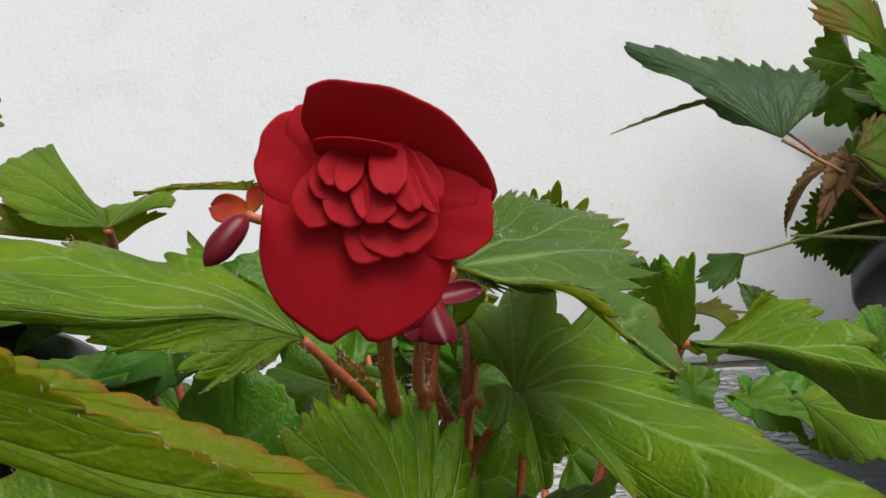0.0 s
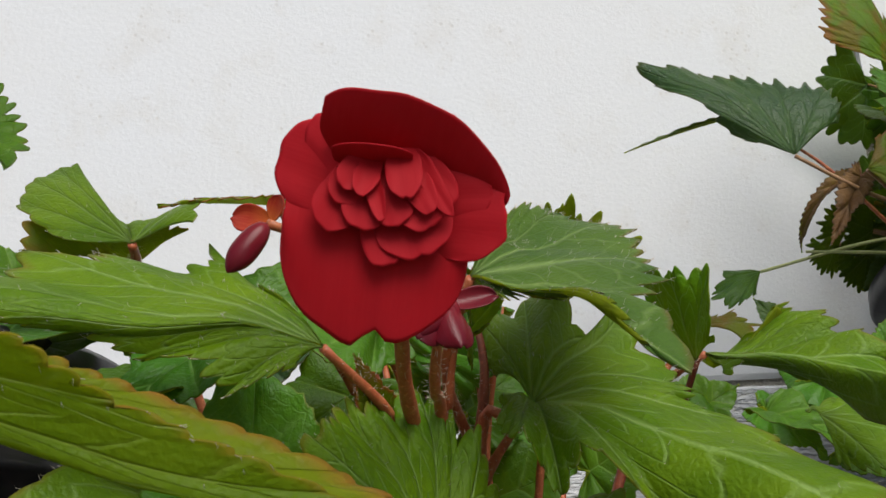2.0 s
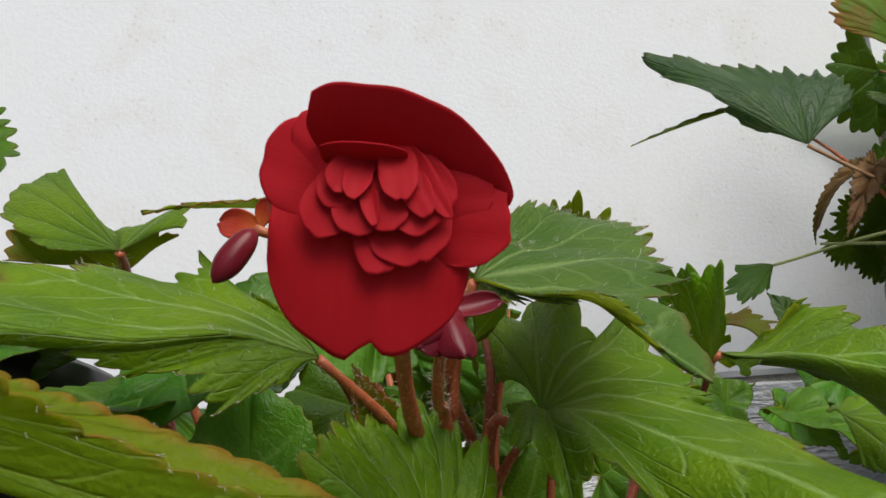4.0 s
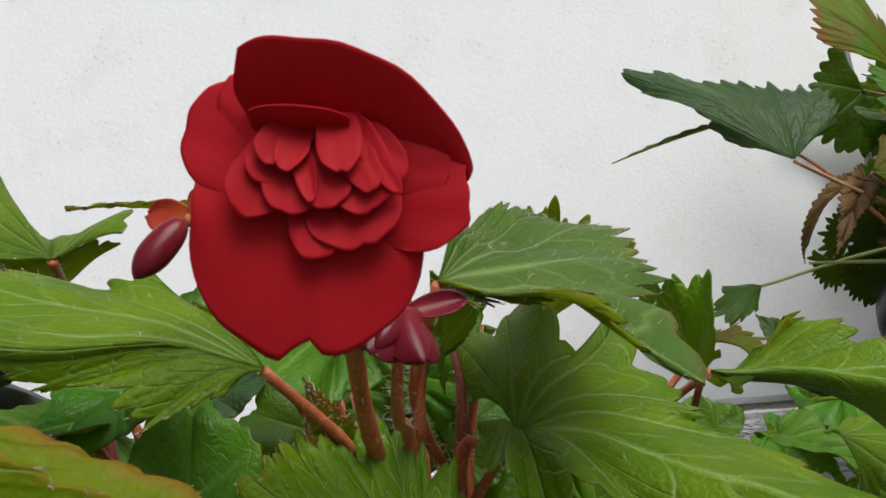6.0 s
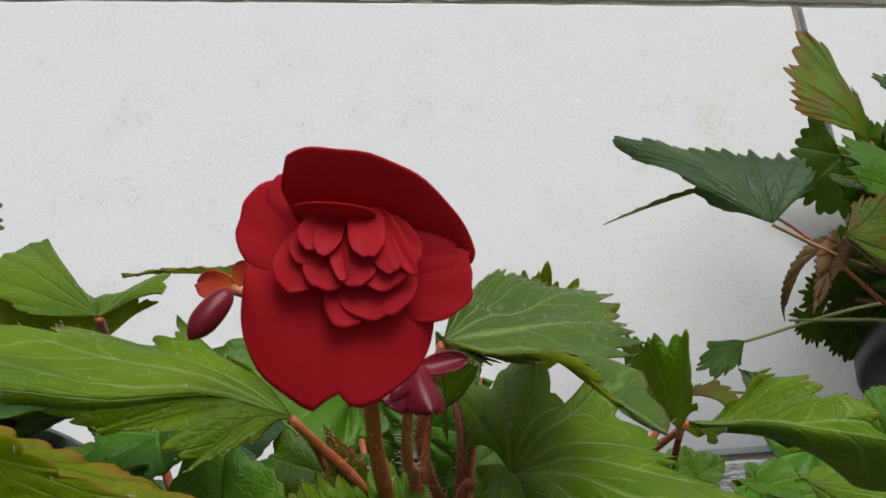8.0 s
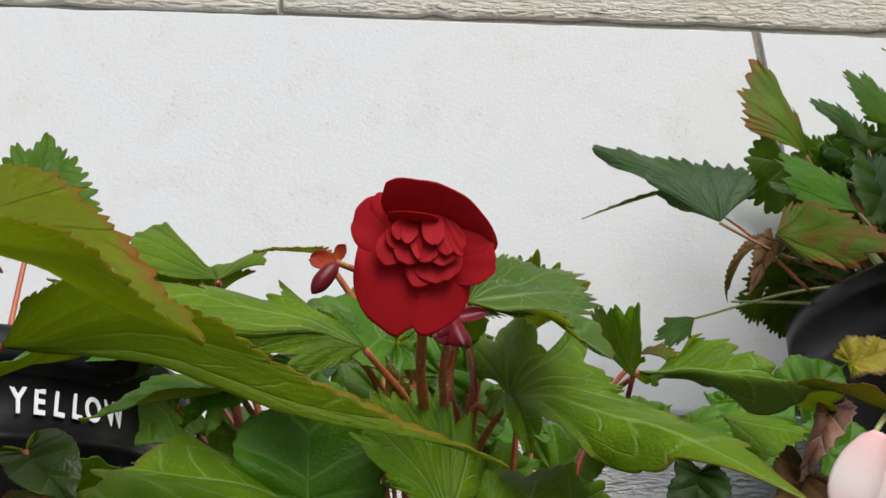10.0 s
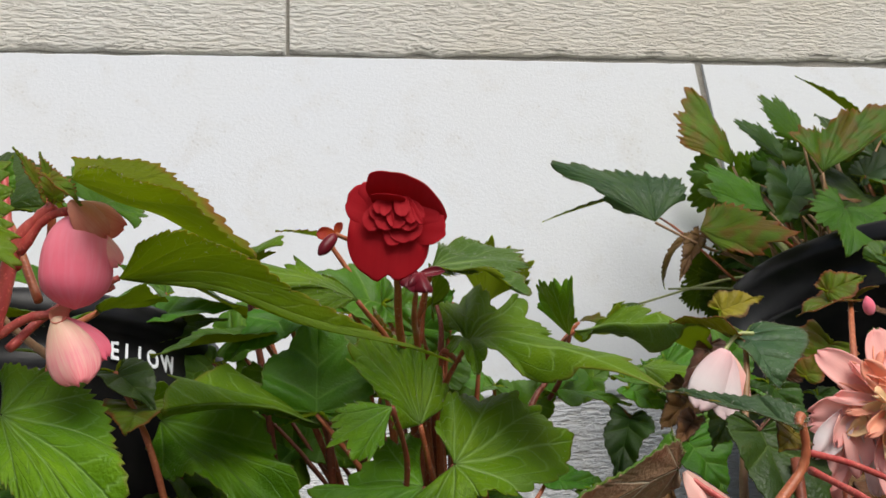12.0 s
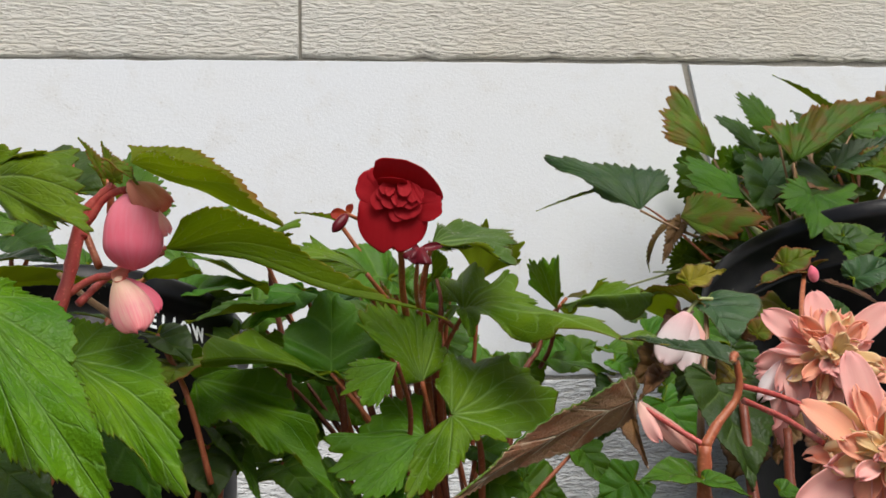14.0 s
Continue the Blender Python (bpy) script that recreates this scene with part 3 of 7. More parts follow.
def tube_mesh(name, pts, radii, mat, o, sides=10, rough=0.05, seed=0):
    n = max(10, 7 * (len(pts) - 1))
    c = spline(np.array(pts, float) - o, n)
    r = np.interp(np.linspace(0, 1, n), np.linspace(0, 1, len(radii)), radii)
    rng = np.random.RandomState(seed)
    t = np.gradient(c, axis=0)
    a = unit(np.cross(t[0], (0.3, 0.5, 0.81)))
    rings = []
    for i in range(n):
        ti = unit(t[i])
        a = unit(a - ti * np.dot(a, ti))
        b2 = np.cross(ti, a)
        th = np.linspace(0, 2 * np.pi, sides, endpoint=False)
        rr = r[i] * (1 + rough * rng.randn(sides) * 0.6 + rough * rng.randn())
        rings.append(c[i] + rr[:, None] * (np.cos(th)[:, None] * a + np.sin(th)[:, None] * b2))
    v = np.vstack(rings + [c[:1], c[-1:]])
    f = []
    for i in range(n - 1):
        for k in range(sides):
            j = (k + 1) % sides
            f.append((i * sides + k, i * sides + j, (i + 1) * sides + j, (i + 1) * sides + k))
    for k in range(sides):
        j = (k + 1) % sides
        f.append((n * sides, j, k, k))
        f.append((n * sides + 1, (n - 1) * sides + k, (n - 1) * sides + j, (n - 1) * sides + j))
    f = [q if len(set(q)) == 4 else tuple(dict.fromkeys(q)) for q in f]
    return mesh_from(name, v, f, [mat]), c + o, r


def tube(parent, name, pts, radii, mat, label="", hairs=0, seed=0, sides=10):
    o = origin(parent)
    me, c, r = tube_mesh(name, pts, radii, mat, o, sides=sides, seed=seed)
    ob = part(name, me, parent, label)
    if hairs:
        rng = np.random.RandomState(seed + 3)
        hv, hf = [], []
        for _ in range(hairs):
            i = rng.randint(0, len(c) - 1)
            d = unit(rng.randn(3))
            ax = unit(c[i + 1] - c[i])
            d = unit(d - ax * np.dot(d, ax))
            add_hair(hv, hf, c[i] + rng.rand() * (c[i + 1] - c[i]) - o + d * r[i] * 0.9, d, 0.0008 + 0.0010 * rng.rand(), rng)
        part("stem_hairs", mesh_from("stem_hairs", hv, hf, [HAIR]), ob, kind="stuff")
    return ob


def frame_axes(centre, face, up=(0, 0, 1)):
    ez = unit(face)
    ey = unit(np.array(up, float) - ez * np.dot(up, ez))
    return np.array(centre, float), np.cross(ey, ez), ey, ez


def petal_grid(axes, ang, length, width, e0, curl, cup=0.0, r0=0.0, z0=0.0, notch=0.0, ruffle=0.02, roll=0.0, blunt=5.0, narrow=0.55, off=0.0, seed=0):
    """A petal of a flower whose face looks along axes' z: it leaves the centre at the angle ang (degrees, 0 to the right, 90 up), rises e0
    degrees out of the flower's plane towards the viewer and turns by curl degrees along its length."""
    c, ex, ey, ez = axes
    rng = np.random.RandomState(seed + 101)
    nu, nv = 20, 21
    a = radians(ang)
    d, w = math.cos(a) * ex + math.sin(a) * ey, -math.sin(a) * ex + math.cos(a) * ey
    u = np.linspace(0, 1, nu)
    el = np.radians(e0 + curl * u)
    step = length / (nu - 1)
    sp = np.cumsum(np.concatenate([[[0, 0]], np.stack([np.cos(el), np.sin(el)], -1)[:-1] * step]), 0)
    half = width * 0.5 * (np.clip(u, 0.02, 1) ** narrow) * np.sqrt(np.clip(1 - u ** blunt, 0, 1) * 0.94 + 0.02)
    half = half / half.max() * width * 0.5
    v = np.linspace(-1, 1, nv)
    ph = rng.rand(4) * 6.28
    g = np.zeros((nu, nv, 3))
    for i in range(nu):
        rad, hgt = r0 + sp[i, 0], z0 + sp[i, 1]
        tn = math.cos(el[i]) * d + math.sin(el[i]) * ez
        nm = math.cos(el[i]) * ez - math.sin(el[i]) * d
        rl = radians(roll) * u[i]
        ww, nn = w * math.cos(rl) + nm * math.sin(rl), nm * math.cos(rl) - w * math.sin(rl)
        for j in range(nv):
            edge = u[i] ** 3
            more = length * edge * (-notch * math.exp(-(v[j] / 0.22) ** 2) + ruffle * math.sin(5.1 * v[j] + ph[0]) + 0.5 * ruffle * math.sin(11 * v[j] + ph[1]))
            lift = cup * half[i] * v[j] ** 2 + ruffle * length * 0.9 * u[i] ** 2 * math.sin(4.2 * v[j] + ph[2]) + 0.6 * ruffle * length * abs(v[j]) ** 2 * math.sin(7 * u[i] + ph[3])
            g[i, j] = c + d * rad + ez * hgt + w * off + ww * half[i] * v[j] + tn * more + nn * lift
    uv = np.stack(np.meshgrid(v * 0.5 + 0.5, u), -1)
    return g, uv


def petal(parent, axes, mat, name="petal", label="", thick=0.00022, **k):
    g, uv = petal_grid(axes, **k)
    v, f, kinds, u = sheet(g - origin(parent), uv, -thick)
    return part(name, mesh_from(name, v, f, [mat], None, u), parent, label)


def ovoid(parent, name, a, b, rad, mat, label="", flat=0.75, side=(0, 1, 0), fat=0.42, ridges=0, point=1.6):
    """A closed bud from its stalk end a to its tip b."""
    o = origin(parent)
    a, b = np.array(a, float), np.array(b, float)
    ax = unit(b - a)
    e1 = unit(np.array(side, float) - ax * np.dot(side, ax))
    e2 = np.cross(ax, e1)
    L = np.linalg.norm(b - a)
    nu, nv = 20, 18
    v, uv, f = [], [], []
    for i in range(nu):
        u = i / (nu - 1)
        r = rad * (u / fat) ** 0.55 * math.exp(0.55 * (1 - u / fat)) if u < fat else rad * max(0.0, 1 - ((u - fat) / (1 - fat)) ** point) ** 0.8
        for j in range(nv):
            t = 2 * math.pi * j / nv
            rr = r * (1 + (0.07 * math.cos(ridges * t + 2.5 * u) if ridges else 0.02 * math.sin(3 * t)))
            v.append(a + ax * L * u + rr * (e1 * math.cos(t) * flat + e2 * math.sin(t)) - o)
            uv.append((j / nv, u))
    for i in range(nu - 1):
        for j in range(nv):
            k = (j + 1) % nv
            f.append((i * nv + j, i * nv + k, (i + 1) * nv + k, (i + 1) * nv + j))
    return part(name, mesh_from(name, v, f, [mat], None, uv), parent, label)


def revolve(name, prof, mat, sides=72, wob=0.0, seed=0):
    rng = np.random.RandomState(seed)
    v, f = [], []
    for r, z in prof:
        for k in range(sides):
            t = 2 * math.pi * k / sides
            rr = r * (1 + wob * math.sin(2 * t + 0.7) + wob * 0.5 * math.sin(5 * t))
            v.append((rr * math.cos(t), rr * math.sin(t), z))
    for i in range(len(prof) - 1):
        for k in range(sides):
            j = (k + 1) % sides
            f.append((i * sides + k, i * sides + j, (i + 1) * sides + j, (i + 1) * sides + k))
    f.append(tuple(range(sides - 1, -1, -1)))
    return mesh_from(name, v, f, [mat])


# ---- ground and wall ----
GROUND, WALL_Y = 0.12, 0.47
RISE = 0.0165  # the courses climb a little to the right
ground_me = mesh_from("ground", [(-60, -60, GROUND), (60, -60, GROUND), (60, 60, GROUND), (-60, 60, GROUND)], [(0, 1, 2, 3)], [PAVING], smooth=False)
tagged(new("ground", ground_me), "grey concrete ground in front of the block wall", "ground", kind="structure")


def box(name, x0, x1, y0, y1, z0, z1, mat):
    v = [(x, y, z) for z in (z0, z1) for y in (y0, y1) for x in (x0, x1)]
    f = [(0, 2, 3, 1), (4, 5, 7, 6), (0, 1, 5, 4), (2, 6, 7, 3), (0, 4, 6, 2), (1, 3, 7, 5)]
    return mesh_from(name, v, f, [mat], smooth=False)


wall_back = tagged(new("wall_back", box("wall_back", -3.2, 3.2, WALL_Y + 0.0028, WALL_Y + 0.25, GROUND, 2.1, MORTAR)),
                   "wall of white aerated concrete blocks with thin grey mortar joints", "wall", kind="structure")


def block(x0, x1, z0, z1, mat, seed, lean0=0.0, lean1=0.0, proud=0.0):
    """A block whose front edges are chipped a little; lean: how far an end's foot lies to the right of its head."""
    rng = np.random.RandomState(seed)
    n = 46
    rows = []
    zs = np.array([z0, z0 + 0.0012, z0 + 0.004, z0 + 0.006, 0.5 * (z0 + z1), z1 - 0.004, z1 - 0.0012, z1 - 0.0004, z1])
    y = WALL_Y - proud
    chip_lo = np.clip(np.cumsum(rng.randn(n)) * 0.0004 + 0.0006 * rng.randn(n), -0.0012, 0.0012) + np.where(rng.rand(n) < 0.12, 0.0015, 0)
    chip_hi = np.clip(np.cumsum(rng.randn(n)) * 0.0003 + 0.0004 * rng.randn(n), -0.0010, 0.0010)
    v, f = [], []
    us = np.concatenate([[0, 0.0009], np.linspace(0.006, 0.994, n - 4), [0.9991, 1]])
    for zi, z in enumerate(zs):
        t = (z1 - z) / (z1 - z0)
        a, b2 = x0 + lean0 * t, x1 + lean1 * t
        for i, u in enumerate(us):
            dz = chip_lo[i] if zi < 3 else (chip_hi[i] if zi > 5 else 0)
            dep = 0.006 if zi in (0, 8) or i in (0, n - 1) else (0.0009 if zi in (1, 7) else 0.0)
            dep += 0.0003 * rng.randn() if zi in (1, 7) else 0
            xx = a + (b2 - a) * u
            v.append((xx, y + dep, z + dz + RISE * xx - 0.0012))
    for r in range(len(zs) - 1):
        for i in range(n - 1):
            f.append((r * n + i, r * n + i + 1, (r + 1) * n + i + 1, (r + 1) * n + i))
    return part("block", mesh_from("block", v, f, [mat], smooth=False), wall_back)


# courses of 250 mm, blocks of 625 mm in half bond; every second course shows its sawn, ribbed face
COURSE, LONG, BED = 0.25, 0.625, 0.0030
for course, z in enumerate((0.10, 0.35, 0.60, 0.85, 1.10, 1.35, 1.60, 1.85)):
    smooth = course % 2 == 1
    start = (0.309 if smooth else 0.0) - 4 * LONG
    for k in range(8):
        a, b2 = start + k * LONG, start + (k + 1) * LONG
        gap0 = gap1 = 0.0009
        l0 = l1 = 0.0
        if course == 1 and k == 3:
            gap1, l1 = 0.001, 0.024
        if course == 1 and k == 4:
            gap0, l0 = 0.0046, 0.024
        block(a + gap0, b2 - gap1, z + BED * 0.5, z + COURSE - BED * 0.5, BLOCK_SMOOTH if smooth else BLOCK_PALE if course == 0 else BLOCK_RIBBED, 31 * course + k, l0, l1, 0.0 if smooth else 0.0008)


# ---- pots ----
def plant_pot(rim, r, label, tip_x=0.0, tip_y=0.0, group="black pots by the wall"):
    """A pot whose rim's middle lies at rim; it stands on the ground, tipped by the given degrees."""
    turn = Euler((radians(tip_x), radians(tip_y), 0)).to_matrix()
    axis = turn @ Vector((0, 0, 1))
    foot = GROUND + 0.70 * r * math.sqrt(max(0.0, 1 - axis.z ** 2))
    h = (rim[2] - foot) / axis.z
    pot = thing("plant_pot", Vector(rim) - h * axis, label, "plant pot", group)
    pot.rotation_euler = turn.to_euler()
    prof = [(0.70 * r, 0.0), (0.72 * r, 0.004), (0.905 * r, h - 0.034), (0.93 * r, h - 0.0328), (0.935 * r, h - 0.0308), (0.915 * r, h - 0.0295), (0.925 * r, h - 0.0125),
            (0.985 * r, h - 0.0115), (1.0 * r, h - 0.0095), (1.0 * r, h - 0.0022), (0.985 * r, h), (0.955 * r, h), (0.94 * r, h - 0.003), (0.90 * r, h - 0.02), (0.72 * r, 0.012), (0.0005, 0.010)]
    part("pot_body", revolve("pot_body", prof, POT_BLACK), pot)
    part("soil", revolve("soil", [(0.0004 + 0.90 * r, h - 0.026), (0.6 * r, h - 0.021), (0.3 * r, h - 0.023), (0.001, h - 0.021)], SOIL, wob=0.01), pot, "dark potting soil")
    return pot, h


pot_left, high_left = plant_pot((-0.1146, 0.3115, 0.3540), 0.090, "black plastic plant pot with white handwriting, tipped back", -17.6, -7.2)
pot_right, high_right = plant_pot((0.3623, 0.3540, 0.3955), 0.105, "glossy black plastic plant pot, tipped back against the wall", -13.7, 7.5)
pot_red, _h = plant_pot((0.065, 0.285, 0.240), 0.085, "black plastic plant pot of the red begonia")
pot_pink, _h = plant_pot((-0.150, 0.100, 0.235), 0.075, "black plastic plant pot of the pink begonia")
pot_peach, _h = plant_pot((0.165, 0.105, 0.225), 0.065, "black plastic plant pot of the peach begonia")


def pot_writing(pot, text, angle, r, z, size):
    """Letters wrapped one by one round a pot."""
    o = origin(pot)
    step = size * 0.50
    for i, ch in enumerate(text):
        if ch == " ":
            continue
        cu = bpy.data.curves.new("letter", "FONT")
        cu.body, cu.size, cu.extrude, cu.bevel_depth, cu.offset = ch, size, 0.00012, 0.00010, 0.00022
        cu.align_x = "CENTER"
        tmp = bpy.data.objects.new("letter", cu)
        scene.collection.objects.link(tmp)
        me = bpy.data.meshes.new_from_object(tmp.evaluated_get(bpy.context.evaluated_depsgraph_get()))
        scene.collection.objects.unlink(tmp)
        bpy.data.objects.remove(tmp)
        a = radians(angle) + step * (i + 0.45 * (ch == "W")) / r
        me.materials.clear()
        me.materials.append(PAINT_WHITE)
        ob = new("letter", me)
        ob.parent = pot
        jit = 4.0 * math.sin(5.3 * i + 1.0)
        ob.matrix_basis = Matrix.Translation((r * math.cos(a), r * math.sin(a), z)) @ pose(0, 0, 0, 0, 0, math.degrees(a) + 90) @ pose(0, 0, 0, 84, 0, 0) @ pose(0, 0, 0, 0, 0, jit - 4)
        ob.scale = (0.62, 1.0 + 0.1 * math.sin(3.1 * i), 1.0)
pot_writing(pot_left, "YELLOW", -54, 0.0836, high_left - 0.0245, 0.0116)

# ---- plants ----
begonia_red = thing("begonia", (0.065, 0.285, 0.222), "bushy green begonia with one double red flower and dark red buds", "plant", "begonias by the wall")
begonia_dark = thing("begonia", (0.348, 0.322, 0.392), "dark green begonia with bronze-edged toothed leaves in a black pot", "plant", "begonias by the wall")
begonia_pink = thing("begonia", (-0.110, 0.130, 0.216), "begonia with long pointed lime leaves and pink hanging buds", "plant", "begonias by the wall")
begonia_peach = thing("begonia", (0.135, 0.100, 0.206), "begonia with peach double flowers and dull, rusty leaves", "plant", "begonias by the wall")
begonia_marked = thing("begonia", (-0.125, 0.283, 0.350), "green begonia in the black pot with writing", "plant", "begonias by the wall")


# leaves of begonia_dark
leaf(begonia_dark, (0.3846, 0.4000, 0.5314), (0.3279, 0.3750, 0.5486), (0.3, -0.6, 1), 0.09, 0.09, (DEEP, OLIVE), seed=6, lobes=2, lobe=0.02, teeth=14, tooth=0.026, fold=40, droop=10, wave=0.03, pucker=0.024)
leaf(begonia_dark, (0.2897, 0.3700, 0.4665), (0.2687, 0.3850, 0.4835), (0.2, -0.7, 0.9), 0.4, 0.4, (DEEP, OLIVE), root=(0.3000, 0.3500, 0.4000), seed=11, lobes=3, lobe=0.04, teeth=20, tooth=0.042, fold=10, droop=15, wave=0.03, pucker=0.024)
leaf(begonia_dark, (0.3716, 0.3600, 0.4796), (0.4168, 0.3700, 0.5257), (-0.1, -1, 0.3), 0.35, 0.3, (DEEP, OLIVE), root=(0.3400, 0.3400, 0.4200), seed=12, lobes=4, lobe=0.05, teeth=22, tooth=0.05, fold=15, droop=10, wave=0.03, pucker=0.024)
leaf(begonia_dark, (0.3404, 0.3400, 0.4682), (0.3849, 0.3300, 0.4881), (-0.1, -0.8, 0.5), 0.2, 0.2, (TEAL, OLIVE), root=(0.3400, 0.3300, 0.4200), seed=13, lobes=4, lobe=0.04, teeth=22, tooth=0.05, fold=20, droop=10, wave=0.03, pucker=0.024)
leaf(begonia_dark, (0.2963, 0.3300, 0.4459), (0.3135, 0.3100, 0.4431), (0, -0.6, 0.8), 0.4, 0.4, (BROWN, RUST), root=(0.3300, 0.3300, 0.4200), seed=14, lobes=4, lobe=0.06, teeth=18, tooth=0.05, fold=15, droop=30, wave=0.03, pucker=0.024)
leaf(begonia_dark, (0.3445, 0.3300, 0.4609), (0.3615, 0.3100, 0.4415), (0, -0.6, 0.8), 0.35, 0.4, (MID, OLIVE), root=(0.3400, 0.3300, 0.4200), seed=15, lobes=4, lobe=0.06, teeth=18, tooth=0.05, fold=15, droop=30, wave=0.03, pucker=0.024)
leaf(begonia_dark, (0.1962, 0.3830, 0.4656), (0.1526, 0.3820, 0.4512), (0, -0.5, 1), 0.05, 0.05, (DEEP, OLIVE), root=(0.2600, 0.3600, 0.4100), seed=17, lobes=1, lobe=0.01, teeth=10, tooth=0.018, fold=45, droop=6, stalk_r=0.0007, wave=0.03, pucker=0.024)
leaf(begonia_dark, (0.2714, 0.3300, 0.4279), (0.2435, 0.3500, 0.4227), (0, -0.6, 0.8), 0.3, 0.3, (DEEP, OLIVE), root=(0.3000, 0.3400, 0.4100), seed=21, lobes=3, lobe=0.05, teeth=16, tooth=0.05, fold=20, droop=30, wave=0.03, pucker=0.024)
leaf(begonia_dark, (0.2736, 0.2450, 0.3919), (0.2997, 0.2500, 0.3991), (0, -0.7, 0.7), 0.5, 0.5, (MID, OLIVE), seed=22, lobes=4, lobe=0.05, teeth=22, tooth=0.034, fold=15, droop=30, wave=0.03, pucker=0.024)
leaf(begonia_dark, (0.2095, 0.3700, 0.3770), (0.2033, 0.3800, 0.3897), (0, -1, 0.4), 0.4, 0.4, (DEEP, OLIVE), seed=23, lobes=3, lobe=0.06, teeth=16, tooth=0.05, fold=15, droop=20, wave=0.03, pucker=0.024)
leaf(begonia_dark, (0.2850, 0.3900, 0.4173), (0.2623, 0.4000, 0.4081), (-0.2, -0.9, 0.5), 0.45, 0.5, (DEEP, OLIVE), seed=24, lobes=3, lobe=0.06, teeth=18, tooth=0.059, fold=16, droop=26, back=0.15, stalk=STEM_TAN, stalk_r=0.0008, wave=0.03, pucker=0.024)
leaf(begonia_dark, (0.2871, 0.3750, 0.4290), (0.2632, 0.3850, 0.4221), (0.2, -0.9, 0.5), 0.45, 0.5, (DEEP, OLIVE), seed=26, lobes=3, lobe=0.06, teeth=18, tooth=0.059, fold=16, droop=26, back=0.15, stalk=STEM_TAN, stalk_r=0.0008, wave=0.03, pucker=0.024)
leaf(begonia_dark, (0.2928, 0.4000, 0.4077), (0.2712, 0.4100, 0.3943), (0.0, -0.9, 0.5), 0.45, 0.5, (DEEP, OLIVE), seed=28, lobes=3, lobe=0.06, teeth=18, tooth=0.059, fold=16, droop=26, back=0.15, stalk=STEM_TAN, stalk_r=0.0008, wave=0.03, pucker=0.024)
leaf(begonia_dark, (0.2963, 0.3800, 0.4187), (0.2715, 0.3900, 0.4058), (0.2, -0.9, 0.5), 0.45, 0.5, (MID, OLIVE), root=(0.3000, 0.3600, 0.4000), seed=29, lobes=3, lobe=0.06, teeth=18, tooth=0.059, fold=16, droop=26, back=0.15, stalk=STEM_TAN, stalk_r=0.0008, wave=0.03, pucker=0.024)
leaf(begonia_dark, (0.2791, 0.3700, 0.4469), (0.2585, 0.3800, 0.4343), (-0.2, -0.9, 0.5), 0.45, 0.5, (DEEP, OLIVE), seed=30, lobes=3, lobe=0.06, teeth=18, tooth=0.059, fold=16, droop=26, back=0.15, stalk=STEM_TAN, stalk_r=0.0008, wave=0.03, pucker=0.024)
leaf(begonia_dark, (0.2618, 0.3700, 0.4663), (0.2689, 0.3500, 0.4447), (0.0, -0.9, 0.5), 0.45, 0.5, (DEEP, OLIVE), root=(0.3000, 0.3600, 0.4000), seed=31, lobes=3, lobe=0.06, teeth=18, tooth=0.059, fold=16, droop=26, back=0.15, stalk=STEM_TAN, stalk_r=0.0008, wave=0.03, pucker=0.024)
leaf(begonia_dark, (0.3085, 0.3600, 0.4672), (0.2780, 0.3400, 0.4380), (0.2, -0.9, 0.5), 0.45, 0.5, (DEEP, OLIVE), seed=32, lobes=3, lobe=0.06, teeth=18, tooth=0.059, fold=16, droop=26, back=0.15, stalk=STEM_TAN, stalk_r=0.0008, wave=0.03, pucker=0.024)
leaf(begonia_dark, (0.3385, 0.3400, 0.4568), (0.3000, 0.3200, 0.4356), (-0.2, -0.9, 0.5), 0.45, 0.5, (DEEP, OLIVE), root=(0.3000, 0.3600, 0.4000), seed=33, lobes=3, lobe=0.06, teeth=18, tooth=0.059, fold=16, droop=26, back=0.15, stalk=STEM_TAN, stalk_r=0.0008, wave=0.03, pucker=0.024)
leaf(begonia_dark, (0.3927, 0.3800, 0.4996), (0.3788, 0.3900, 0.5076), (0.0, -0.9, 0.5), 0.45, 0.5, (DEEP, OLIVE), seed=34, lobes=3, lobe=0.06, teeth=18, tooth=0.059, fold=16, droop=26, back=0.15, stalk=STEM_TAN, stalk_r=0.0008, wave=0.03, pucker=0.024)
leaf(begonia_dark, (0.3485, 0.3700, 0.5034), (0.3407, 0.3800, 0.5242), (0.2, -0.9, 0.5), 0.45, 0.5, (DEEP, OLIVE), root=(0.3000, 0.3600, 0.4000), seed=35, lobes=3, lobe=0.06, teeth=18, tooth=0.059, fold=16, droop=26, back=0.15, stalk=STEM_TAN, stalk_r=0.0008, wave=0.03, pucker=0.024)
leaf(begonia_dark, (0.3608, 0.3300, 0.4648), (0.3795, 0.3300, 0.4803), (-0.2, -0.9, 0.5), 0.45, 0.5, (BRONZE, OLIVE), seed=36, lobes=3, lobe=0.06, teeth=18, tooth=0.059, fold=16, droop=26, back=0.15, stalk=STEM_TAN, stalk_r=0.0008, wave=0.03, pucker=0.024)
leaf(begonia_dark, (0.3709, 0.3600, 0.4998), (0.4028, 0.3700, 0.5212), (0.0, -0.9, 0.5), 0.45, 0.5, (MID, OLIVE), root=(0.3000, 0.3600, 0.4000), seed=37, lobes=3, lobe=0.06, teeth=18, tooth=0.059, fold=16, droop=26, back=0.15, stalk=STEM_TAN, stalk_r=0.0008, wave=0.03, pucker=0.024)
